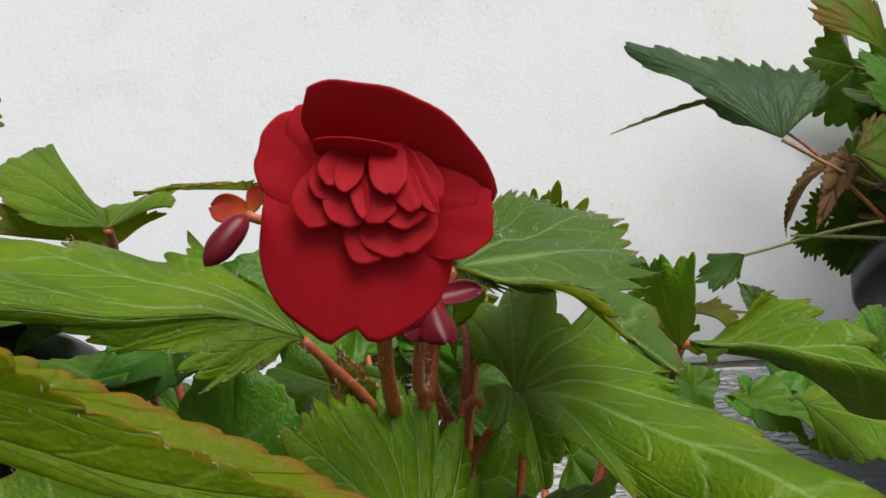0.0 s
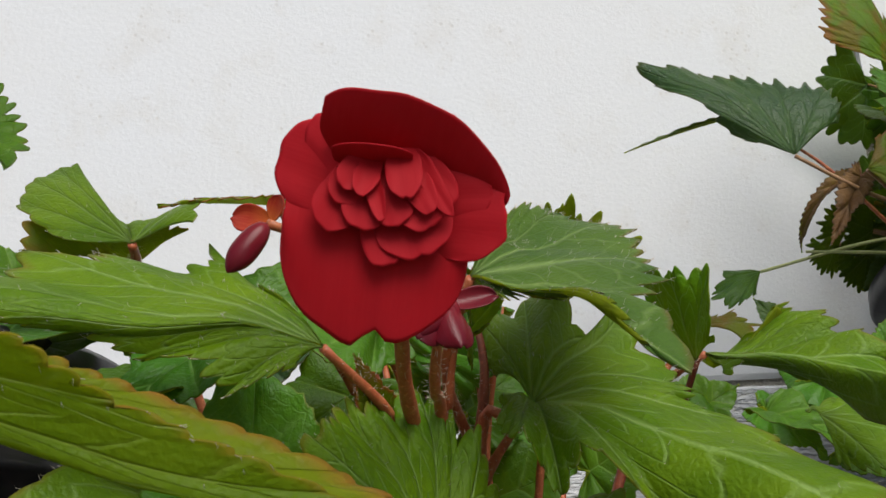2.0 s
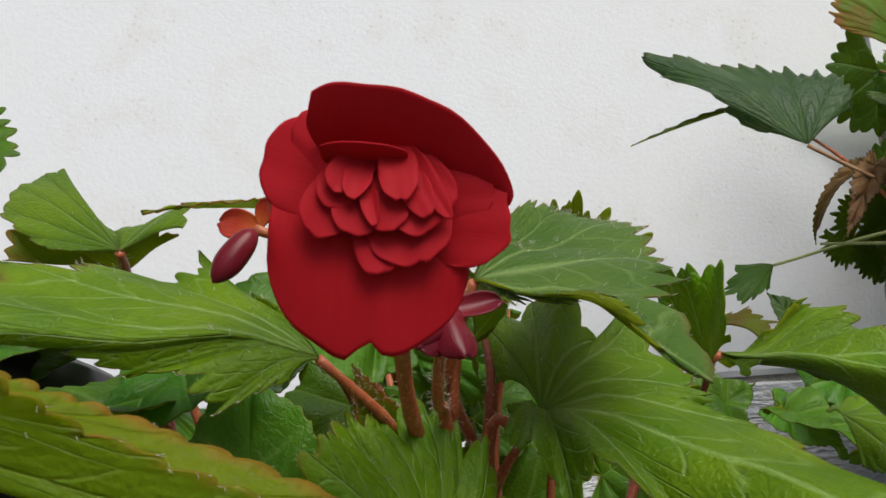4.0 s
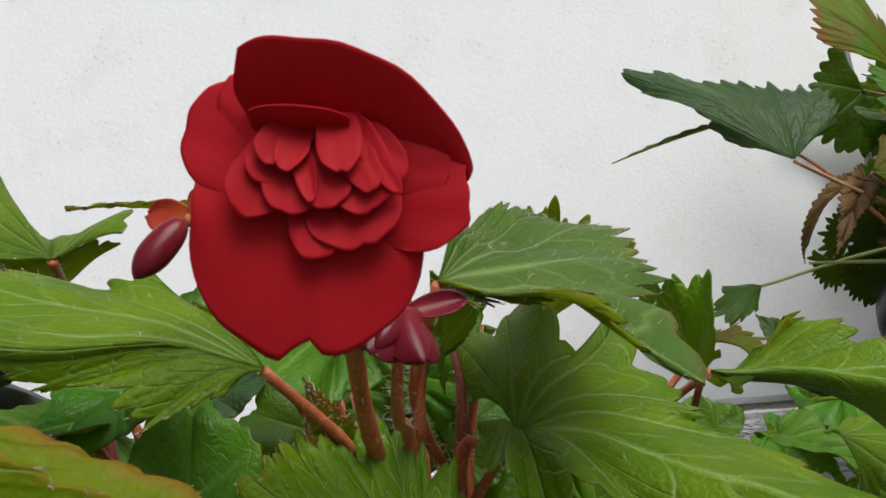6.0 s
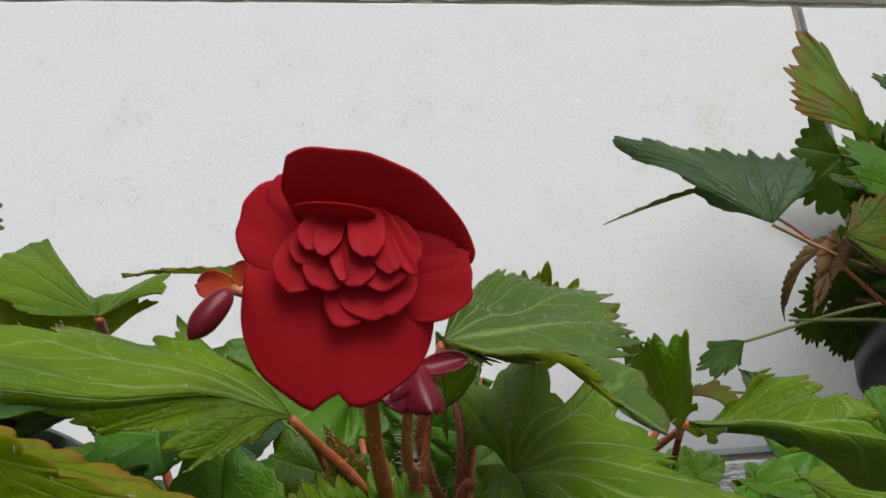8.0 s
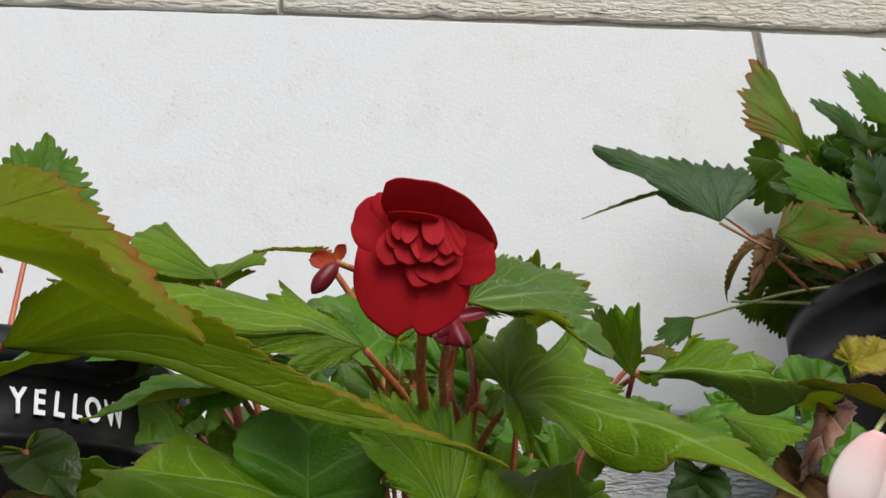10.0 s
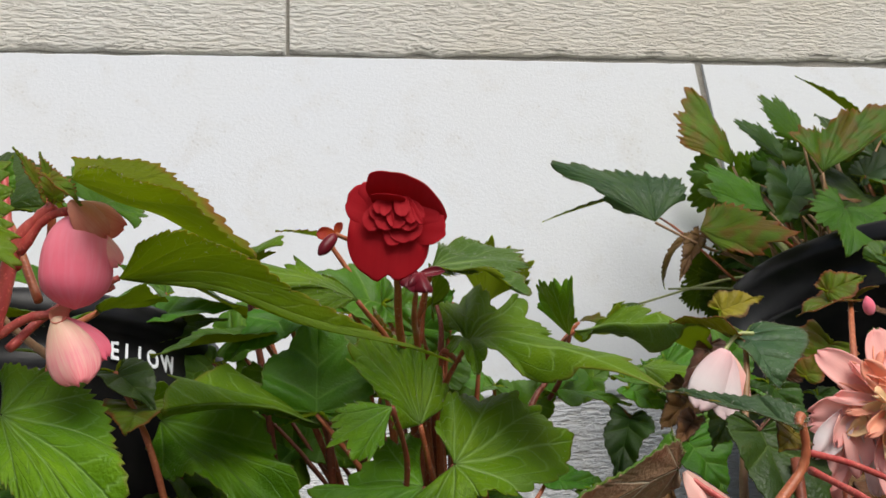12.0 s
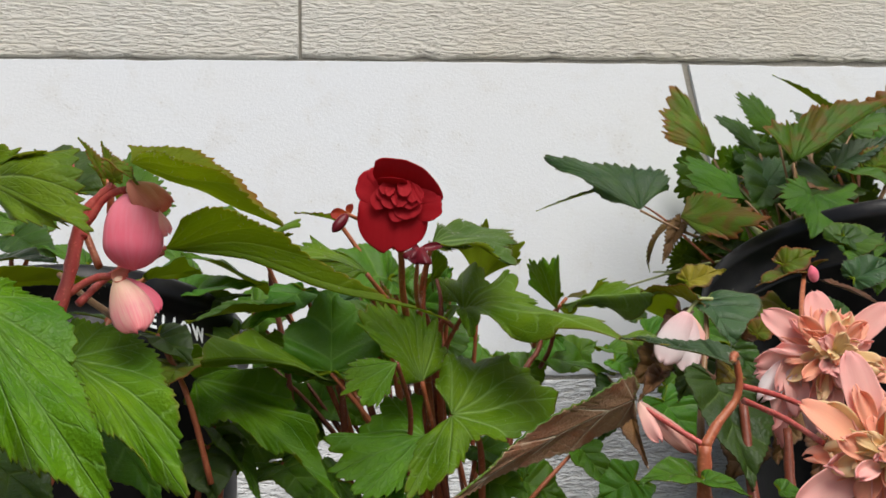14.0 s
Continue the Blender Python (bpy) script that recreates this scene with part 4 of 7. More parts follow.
leaf(begonia_dark, (0.3885, 0.3400, 0.4686), (0.4465, 0.3400, 0.5092), (-0.2, -0.8, 0.6), 0.38, 0.4, (MID, OLIVE), root=(0.3600, 0.3600, 0.4200), seed=39, lobes=4, lobe=0.06, teeth=22, tooth=0.05, fold=16, droop=22, back=0.15, stalk=STEM_TAN, stalk_r=0.0009, wave=0.03, pucker=0.024)
leaf(begonia_dark, (0.3935, 0.3300, 0.4500), (0.4346, 0.3100, 0.4584), (0.0, -0.8, 0.6), 0.38, 0.4, (DEEP, OLIVE), root=(0.3600, 0.3600, 0.4200), seed=40, lobes=4, lobe=0.06, teeth=22, tooth=0.05, fold=16, droop=22, back=0.15, stalk=STEM_TAN, stalk_r=0.0009, wave=0.03, pucker=0.024)
leaf(begonia_dark, (0.4243, 0.3800, 0.5043), (0.4895, 0.3900, 0.5633), (0.2, -0.8, 0.6), 0.38, 0.4, (BRONZE, OLIVE), root=(0.3600, 0.3600, 0.4200), seed=41, lobes=4, lobe=0.06, teeth=22, tooth=0.05, fold=16, droop=22, back=0.15, stalk=STEM_TAN, stalk_r=0.0009, wave=0.03, pucker=0.024)
leaf(begonia_dark, (0.4506, 0.3600, 0.4927), (0.4996, 0.3500, 0.5145), (-0.2, -0.8, 0.6), 0.38, 0.4, (DEEP, OLIVE), root=(0.3600, 0.3600, 0.4200), seed=42, lobes=4, lobe=0.06, teeth=22, tooth=0.05, fold=16, droop=22, back=0.15, stalk=STEM_TAN, stalk_r=0.0009, wave=0.03, pucker=0.024)
leaf(begonia_dark, (0.3697, 0.3000, 0.4261), (0.3798, 0.2700, 0.4009), (0.0, -0.8, 0.6), 0.38, 0.4, (MID, OLIVE), root=(0.3600, 0.3600, 0.4200), seed=43, lobes=4, lobe=0.06, teeth=22, tooth=0.05, fold=16, droop=22, back=0.15, stalk=STEM_TAN, stalk_r=0.0009, wave=0.03, pucker=0.024)
leaf(begonia_dark, (0.4700, 0.3800, 0.4666), (0.5347, 0.3800, 0.4712), (0.2, -0.8, 0.6), 0.38, 0.4, (TEAL, OLIVE), root=(0.3600, 0.3600, 0.4200), seed=44, lobes=4, lobe=0.06, teeth=22, tooth=0.05, fold=16, droop=22, back=0.15, stalk=STEM_TAN, stalk_r=0.0009, wave=0.03, pucker=0.024)
leaf(begonia_dark, (0.3422, 0.2900, 0.4164), (0.3445, 0.2600, 0.3861), (-0.2, -0.8, 0.6), 0.38, 0.4, (DEEP, OLIVE), root=(0.3600, 0.3600, 0.4200), seed=45, lobes=4, lobe=0.06, teeth=22, tooth=0.05, fold=16, droop=22, back=0.15, stalk=STEM_TAN, stalk_r=0.0009, wave=0.03, pucker=0.024)

# leaves of begonia_red
leaf(begonia_red, (0.0155, 0.2150, 0.3324), (0.0163, 0.2250, 0.3721), (0, -1, 0.2), 0.52, 0.5, (GREEN, OLIVE), root=(0.0600, 0.2500, 0.2700), seed=57, lobes=5, lobe=0.085, teeth=26, tooth=0.026, fold=6, droop=6, back=0.1, wave=0.045, pucker=0.04)
leaf(begonia_red, (-0.0043, 0.2350, 0.3607), (-0.0429, 0.2150, 0.3537), (0, -0.2, 1), 0.22, 0.3, (GREEN, OLIVE), root=(0.0300, 0.2500, 0.2900), seed=60, lobes=3, lobe=0.102, teeth=20, tooth=0.026, fold=24, droop=26, back=0.05, wave=0.045, pucker=0.04)
leaf(begonia_red, (0.0042, 0.2400, 0.3716), (-0.0191, 0.2250, 0.3520), (0, -0.6, 0.8), 0.4, 0.3, (GREEN, OLIVE), root=(0.0300, 0.2500, 0.2900), seed=61, lobes=3, lobe=0.102, teeth=20, tooth=0.026, fold=10, droop=20, back=0.05, wave=0.045, pucker=0.04)
leaf(begonia_red, (0.0195, 0.2350, 0.4027), (0.0011, 0.2000, 0.3962), (0, -0.15, 1), 0.08, 0.08, (BRONZE, OLIVE), root=(0.0500, 0.2500, 0.3400), seed=65, lobes=2, lobe=0.068, teeth=16, tooth=0.06, fold=20, droop=6, hairs=40, wave=0.045, pucker=0.04)
leaf(begonia_red, (0.0417, 0.2360, 0.3754), (0.0043, 0.2300, 0.3821), (0, -0.8, 0.6), 0.4, 0.45, (GREEN, OLIVE), root=(0.0600, 0.2500, 0.3000), seed=66, lobes=3, lobe=0.119, teeth=22, tooth=0.026, fold=12, droop=20, wave=0.045, pucker=0.04)
leaf(begonia_red, (0.1256, 0.2960, 0.3453), (0.1681, 0.3060, 0.3358), (0, -0.6, 0.8), 0.34, 0.34, (GREEN, OLIVE), seed=67, lobes=4, lobe=0.119, teeth=22, tooth=0.027, fold=14, droop=22, back=0.1, wave=0.045, pucker=0.04)
leaf(begonia_red, (0.1338, 0.3000, 0.3575), (0.1177, 0.2900, 0.3404), (0.3, -0.8, 0.4), 0.35, 0.35, (GREEN, OLIVE), seed=68, lobes=4, lobe=0.119, teeth=22, tooth=0.027, fold=14, droop=22, back=0.1, wave=0.045, pucker=0.04)
leaf(begonia_red, (0.1017, 0.3100, 0.3477), (0.0786, 0.3000, 0.3441), (0, -0.5, 0.8), 0.4, 0.4, (GREEN, OLIVE), root=(0.0900, 0.2900, 0.2700), seed=69, lobes=3, lobe=0.102, teeth=20, tooth=0.026, fold=14, droop=22, wave=0.045, pucker=0.04)
leaf(begonia_red, (0.0692, 0.2700, 0.3655), (0.0552, 0.2900, 0.3751), (0, -0.8, 0.6), 0.5, 0.5, (GREEN, OLIVE), root=(0.0800, 0.2800, 0.2700), seed=70, lobes=3, lobe=0.102, teeth=20, tooth=0.026, fold=14, droop=22, wave=0.045, pucker=0.04)
leaf(begonia_red, (0.0739, 0.2600, 0.3802), (0.0584, 0.2600, 0.3694), (0, 0.5, 0.6), 0.5, 0.5, (GREEN, OLIVE), root=(0.0800, 0.2700, 0.2700), seed=71, lobes=3, lobe=0.102, teeth=20, tooth=0.026, fold=14, droop=12, wave=0.045, pucker=0.04)
leaf(begonia_red, (0.0108, 0.2700, 0.3666), (0.0311, 0.2700, 0.3745), (0, -0.8, 0.6), 0.5, 0.4, (TEAL, OLIVE), root=(0.0500, 0.2700, 0.2700), seed=72, lobes=3, lobe=0.102, teeth=20, tooth=0.026, fold=14, droop=12, wave=0.045, pucker=0.04)
leaf(begonia_red, (0.0355, 0.2900, 0.3930), (0.0334, 0.3000, 0.3998), (0, -0.8, 0.6), 0.7, 0.7, (GREEN, OLIVE), root=(0.0600, 0.2800, 0.2700), seed=73, lobes=3, lobe=0.102, teeth=20, tooth=0.026, fold=14, droop=12, wave=0.045, pucker=0.04)
leaf(begonia_red, (-0.0055, 0.2400, 0.2966), (0.0082, 0.2200, 0.2807), (0, -0.7, 0.6), 0.45, 0.45, (GREEN, OLIVE), root=(0.0500, 0.2500, 0.2500), seed=74, lobes=4, lobe=0.102, teeth=20, tooth=0.03, fold=14, droop=22, wave=0.045, pucker=0.04)
leaf(begonia_red, (0.0344, 0.2100, 0.2840), (0.0505, 0.2000, 0.2731), (0, -0.7, 0.7), 0.5, 0.5, (GREEN, OLIVE), root=(0.0600, 0.2500, 0.2500), seed=75, lobes=4, lobe=0.102, teeth=20, tooth=0.03, fold=14, droop=22, wave=0.045, pucker=0.04)
leaf(begonia_red, (0.0814, 0.2500, 0.3002), (0.1013, 0.2400, 0.2872), (0, -0.6, 0.7), 0.4, 0.4, (GREEN, OLIVE), root=(0.0700, 0.2600, 0.2500), seed=76, lobes=4, lobe=0.102, teeth=20, tooth=0.03, fold=14, droop=22, wave=0.045, pucker=0.04)
leaf(begonia_red, (0.1316, 0.2600, 0.2984), (0.1427, 0.2500, 0.2778), (0, -0.7, 0.6), 0.35, 0.35, (GREEN, OLIVE), root=(0.0800, 0.2600, 0.2500), seed=77, lobes=4, lobe=0.153, teeth=20, tooth=0.03, fold=14, droop=22, wave=0.045, pucker=0.04)
leaf(begonia_red, (0.1157, 0.2700, 0.3046), (0.1399, 0.2600, 0.2981), (0, -0.6, 0.7), 0.3, 0.3, (GREEN, OLIVE), root=(0.0800, 0.2600, 0.2500), seed=78, lobes=4, lobe=0.102, teeth=20, tooth=0.03, fold=14, droop=22, wave=0.045, pucker=0.04)
leaf(begonia_red, (0.1654, 0.3000, 0.3299), (0.1514, 0.2900, 0.2983), (-0.3, -1, 0.2), 0.3, 0.3, (DEEP, BROWN), seed=79, lobes=3, lobe=0.102, teeth=18, tooth=0.03, fold=20, droop=30, wave=0.045, pucker=0.04)
leaf(begonia_red, (0.1642, 0.3000, 0.3493), (0.1830, 0.2800, 0.3361), (0, -0.5, 0.8), 0.3, 0.3, (GREEN, OLIVE), seed=80, lobes=3, lobe=0.102, teeth=18, tooth=0.03, fold=20, droop=30, wave=0.045, pucker=0.04)
leaf(begonia_red, (0.0600, 0.2620, 0.3670), (0.0747, 0.2550, 0.3851), (0, -0.85, 0.5), 0.55, 0.5, (GREEN, OLIVE), root=(0.0700, 0.2620, 0.3000), seed=81, lobes=4, lobe=0.085, teeth=24, tooth=0.03, fold=10, droop=14, back=0.2, wave=0.045, pucker=0.04)
leaf(begonia_red, (0.0459, 0.2850, 0.3686), (0.0603, 0.2900, 0.3957), (0, -0.9, 0.4), 0.5, 0.55, (GREEN, OLIVE), root=(0.0600, 0.2800, 0.2800), seed=82, lobes=4, lobe=0.085, teeth=24, tooth=0.03, fold=10, droop=14, back=0.2, wave=0.045, pucker=0.04)
leaf(begonia_red, (0.0317, 0.2800, 0.3793), (0.0466, 0.2850, 0.3917), (0, -0.9, 0.4), 0.6, 0.6, (GREEN, OLIVE), root=(0.0500, 0.2800, 0.2800), seed=83, lobes=4, lobe=0.085, teeth=24, tooth=0.03, fold=10, droop=14, back=0.2, wave=0.045, pucker=0.04)
leaf(begonia_red, (0.0674, 0.2800, 0.3532), (0.0868, 0.2900, 0.3658), (0, -0.9, 0.4), 0.6, 0.6, (GREEN, OLIVE), root=(0.0700, 0.2800, 0.2700), seed=84, lobes=4, lobe=0.085, teeth=24, tooth=0.03, fold=10, droop=14, back=0.2, wave=0.045, pucker=0.04)
leaf(begonia_red, (0.0090, 0.2700, 0.3190), (-0.0139, 0.2650, 0.3296), (-0.1, -0.9, 0.45), 0.6, 0.55, (GREEN, OLIVE), root=(0.0600, 0.2700, 0.2400), seed=85, lobes=4, lobe=0.085, teeth=22, tooth=0.03, fold=12, droop=24, back=0.3, stalk_r=0.0009, stalk=STEM_DARK, wave=0.045, pucker=0.04)
leaf(begonia_red, (0.0092, 0.2800, 0.3302), (0.0317, 0.2600, 0.3125), (0.0, -0.9, 0.45), 0.6, 0.55, (GREEN, OLIVE), root=(0.0600, 0.2700, 0.2400), seed=86, lobes=4, lobe=0.085, teeth=22, tooth=0.03, fold=12, droop=24, back=0.3, stalk_r=0.0009, stalk=STEM_DARK, wave=0.045, pucker=0.04)
leaf(begonia_red, (-0.0015, 0.2900, 0.3478), (-0.0218, 0.2700, 0.3329), (0.1, -0.9, 0.45), 0.6, 0.55, (GREEN, OLIVE), root=(0.0600, 0.2700, 0.2400), seed=87, lobes=4, lobe=0.085, teeth=22, tooth=0.03, fold=12, droop=24, back=0.3, stalk_r=0.0009, stalk=STEM_DARK, wave=0.045, pucker=0.04)
leaf(begonia_red, (0.0437, 0.2700, 0.3415), (0.0625, 0.2650, 0.3539), (-0.1, -0.9, 0.45), 0.6, 0.55, (GREEN, OLIVE), root=(0.0600, 0.2700, 0.2400), seed=88, lobes=4, lobe=0.085, teeth=22, tooth=0.03, fold=12, droop=24, back=0.3, stalk_r=0.0009, stalk=STEM_DARK, wave=0.045, pucker=0.04)
leaf(begonia_red, (0.0446, 0.2600, 0.3120), (0.0685, 0.2500, 0.3008), (0.0, -0.9, 0.45), 0.6, 0.55, (GREEN, OLIVE), root=(0.0600, 0.2700, 0.2400), seed=89, lobes=4, lobe=0.085, teeth=22, tooth=0.03, fold=12, droop=24, back=0.3, stalk_r=0.0009, stalk=STEM_DARK, wave=0.045, pucker=0.04)
leaf(begonia_red, (0.0691, 0.2800, 0.3283), (0.0967, 0.2750, 0.3379), (0.1, -0.9, 0.45), 0.6, 0.55, (GREEN, OLIVE), root=(0.0600, 0.2700, 0.2400), seed=90, lobes=4, lobe=0.085, teeth=22, tooth=0.03, fold=12, droop=24, back=0.3, stalk_r=0.0009, stalk=STEM_DARK, wave=0.045, pucker=0.04)
leaf(begonia_red, (0.1100, 0.3100, 0.3325), (0.1343, 0.3050, 0.3462), (-0.1, -0.9, 0.45), 0.6, 0.55, (GREEN, OLIVE), seed=91, lobes=4, lobe=0.085, teeth=22, tooth=0.03, fold=12, droop=24, back=0.3, stalk_r=0.0009, stalk=STEM_DARK, wave=0.045, pucker=0.04)
leaf(begonia_red, (0.0831, 0.2500, 0.2855), (0.1008, 0.2400, 0.2800), (0.0, -0.9, 0.45), 0.6, 0.55, (GREEN, OLIVE), root=(0.0600, 0.2700, 0.2400), seed=92, lobes=4, lobe=0.085, teeth=22, tooth=0.03, fold=12, droop=24, back=0.3, stalk_r=0.0009, stalk=STEM_DARK, wave=0.045, pucker=0.04)
leaf(begonia_red, (-0.0107, 0.2500, 0.3136), (-0.0241, 0.2400, 0.2929), (0.1, -0.9, 0.45), 0.6, 0.55, (GREEN, OLIVE), root=(0.0600, 0.2700, 0.2400), seed=93, lobes=4, lobe=0.085, teeth=22, tooth=0.03, fold=12, droop=24, back=0.3, stalk_r=0.0009, stalk=STEM_DARK, wave=0.045, pucker=0.04)
leaf(begonia_red, (0.0179, 0.2400, 0.2886), (-0.0007, 0.2300, 0.2808), (-0.1, -0.9, 0.45), 0.6, 0.55, (GREEN, OLIVE), root=(0.0600, 0.2700, 0.2400), seed=94, lobes=4, lobe=0.085, teeth=22, tooth=0.03, fold=12, droop=24, back=0.3, stalk_r=0.0009, stalk=STEM_DARK, wave=0.045, pucker=0.04)
leaf(begonia_red, (0.1482, 0.3200, 0.3477), (0.1653, 0.3200, 0.3567), (0.0, -0.9, 0.45), 0.6, 0.55, (GREEN, OLIVE), seed=95, lobes=4, lobe=0.085, teeth=22, tooth=0.03, fold=12, droop=24, back=0.3, stalk_r=0.0009, stalk=STEM_DARK, wave=0.045, pucker=0.04)
leaf(begonia_red, (-0.0280, 0.2800, 0.3581), (-0.0448, 0.2700, 0.3465), (0.1, -0.9, 0.45), 0.6, 0.55, (GREEN, OLIVE), root=(0.0600, 0.2700, 0.2400), seed=96, lobes=4, lobe=0.085, teeth=22, tooth=0.03, fold=12, droop=24, back=0.3, stalk_r=0.0009, stalk=STEM_DARK, wave=0.045, pucker=0.04)
leaf(begonia_red, (-0.0207, 0.2900, 0.3707), (0.0041, 0.2900, 0.3759), (-0.1, -0.9, 0.45), 0.6, 0.55, (GREEN, OLIVE), root=(0.0600, 0.2700, 0.2400), seed=97, lobes=4, lobe=0.085, teeth=22, tooth=0.03, fold=12, droop=24, back=0.3, stalk_r=0.0009, stalk=STEM_DARK, wave=0.045, pucker=0.04)
leaf(begonia_red, (0.1911, 0.3100, 0.3578), (0.2113, 0.3000, 0.3436), (0.0, -0.9, 0.45), 0.6, 0.55, (GREEN, OLIVE), seed=98, lobes=4, lobe=0.085, teeth=22, tooth=0.03, fold=12, droop=24, back=0.3, stalk_r=0.0009, stalk=STEM_DARK, wave=0.045, pucker=0.04)
leaf(begonia_red, (0.1714, 0.2500, 0.3172), (0.1811, 0.2400, 0.2959), (0.1, -0.9, 0.45), 0.6, 0.55, (GREEN, OLIVE), seed=99, lobes=4, lobe=0.085, teeth=22, tooth=0.03, fold=12, droop=24, back=0.3, stalk_r=0.0009, stalk=STEM_DARK, wave=0.045, pucker=0.04)
leaf(begonia_red, (0.1349, 0.2000, 0.2837), (0.1178, 0.2000, 0.2759), (-0.1, -0.9, 0.45), 0.6, 0.55, (GREEN, OLIVE), seed=100, lobes=4, lobe=0.085, teeth=22, tooth=0.03, fold=12, droop=24, back=0.3, stalk_r=0.0009, stalk=STEM_DARK, wave=0.045, pucker=0.04)
leaf(begonia_red, (0.0680, 0.3000, 0.3708), (0.0506, 0.3000, 0.3830), (0.0, -0.9, 0.45), 0.6, 0.55, (GREEN, OLIVE), root=(0.0600, 0.2700, 0.2400), seed=101, lobes=4, lobe=0.085, teeth=22, tooth=0.03, fold=12, droop=24, back=0.3, stalk_r=0.0009, stalk=STEM_DARK, wave=0.045, pucker=0.04)
leaf(begonia_red, (0.0788, 0.3000, 0.3470), (0.0963, 0.3100, 0.3599), (0.1, -0.9, 0.45), 0.6, 0.55, (GREEN, OLIVE), root=(0.0600, 0.2700, 0.2400), seed=102, lobes=4, lobe=0.085, teeth=22, tooth=0.03, fold=12, droop=24, back=0.3, stalk_r=0.0009, stalk=STEM_DARK, wave=0.045, pucker=0.04)
leaf(begonia_red, (0.0483, 0.3100, 0.3729), (0.0276, 0.3100, 0.3793), (-0.1, -0.9, 0.45), 0.6, 0.55, (GREEN, OLIVE), root=(0.0600, 0.2700, 0.2400), seed=103, lobes=4, lobe=0.085, teeth=22, tooth=0.03, fold=12, droop=24, back=0.3, stalk_r=0.0009, stalk=STEM_DARK, wave=0.045, pucker=0.04)
leaf(begonia_red, (0.2303, 0.3300, 0.3599), (0.2530, 0.3300, 0.3728), (0.0, -0.9, 0.45), 0.6, 0.55, (GREEN, OLIVE), seed=104, lobes=4, lobe=0.085, teeth=22, tooth=0.03, fold=12, droop=24, back=0.3, stalk_r=0.0009, stalk=STEM_DARK, wave=0.045, pucker=0.04)
leaf(begonia_red, (0.2202, 0.3000, 0.3373), (0.2437, 0.3000, 0.3427), (0.1, -0.9, 0.45), 0.6, 0.55, (GREEN, OLIVE), seed=105, lobes=4, lobe=0.085, teeth=22, tooth=0.03, fold=12, droop=24, back=0.3, stalk_r=0.0009, stalk=STEM_DARK, wave=0.045, pucker=0.04)
leaf(begonia_red, (0.2081, 0.3300, 0.3474), (0.1896, 0.3400, 0.3623), (-0.1, -0.9, 0.45), 0.6, 0.55, (GREEN, OLIVE), seed=106, lobes=4, lobe=0.085, teeth=22, tooth=0.03, fold=12, droop=24, back=0.3, stalk_r=0.0009, stalk=STEM_DARK, wave=0.045, pucker=0.04)
leaf(begonia_red, (0.0575, 0.2900, 0.3577), (0.0369, 0.2850, 0.3462), (0.0, -0.9, 0.45), 0.6, 0.55, (GREEN, OLIVE), root=(0.0600, 0.2700, 0.2400), seed=107, lobes=4, lobe=0.085, teeth=22, tooth=0.03, fold=12, droop=24, back=0.3, stalk_r=0.0009, stalk=STEM_DARK, wave=0.045, pucker=0.04)
leaf(begonia_red, (0.1035, 0.2600, 0.2844), (0.1241, 0.2600, 0.2734), (0.1, -0.9, 0.45), 0.6, 0.55, (GREEN, OLIVE), seed=108, lobes=4, lobe=0.085, teeth=22, tooth=0.03, fold=12, droop=24, back=0.3, stalk_r=0.0009, stalk=STEM_DARK, wave=0.045, pucker=0.04)

# leaves of begonia_pink
leaf(begonia_pink, (-0.0812, 0.1700, 0.3946), (-0.1011, 0.2000, 0.4222), (0.1, -0.9, 0.5), 0.4, 0.4, (DEEP, OLIVE), root=(-0.0600, 0.1400, 0.3600), seed=114, lobes=4, lobe=0.05, teeth=24, tooth=0.028, fold=18, droop=20, wave=0.03, pucker=0.024)
leaf(begonia_pink, (-0.0805, 0.1600, 0.3945), (-0.0761, 0.1600, 0.4087), (0.5, -0.9, 0.2), 0.3, 0.3, (GREEN, OLIVE), root=(-0.0600, 0.1400, 0.3600), seed=115, lobes=3, lobe=0.05, teeth=20, tooth=0.028, fold=24, droop=20, wave=0.03, pucker=0.024)
leaf(begonia_pink, (-0.0570, 0.1300, 0.3865), (-0.0649, 0.1250, 0.3986), (0.6, -0.8, 0.3), 0.16, 0.2, (BRONZE, OLIVE), root=(-0.0550, 0.1300, 0.3750), seed=116, lobes=3, lobe=0.05, teeth=20, tooth=0.07, fold=30, droop=12, wave=0.03, pucker=0.024)
leaf(begonia_pink, (-0.0522, 0.1200, 0.3831), (-0.0566, 0.1200, 0.3955), (0.2, -0.9, 0.4), 0.2, 0.2, (BRONZE, PINKEDGE), seed=117, lobes=3, lobe=0.05, teeth=18, tooth=0.07, fold=30, droop=12, wave=0.03, pucker=0.024)
leaf(begonia_pink, (-0.0522, 0.1150, 0.3868), (-0.0429, 0.1100, 0.3780), (0.2, -0.6, 0.8), 0.2, 0.2, (BRONZE, PINKEDGE), seed=118, lobes=3, lobe=0.05, teeth=18, tooth=0.07, fold=30, droop=12, wave=0.03, pucker=0.024)
leaf(begonia_pink, (-0.0615, 0.1500, 0.3922), (-0.0607, 0.1700, 0.3894), (0.2, -0.8, 0.4), 0.5, 0.5, (GREEN, OLIVE), seed=119, lobes=3, lobe=0.05, teeth=18, tooth=0.028, fold=12, droop=12, wave=0.03, pucker=0.024)
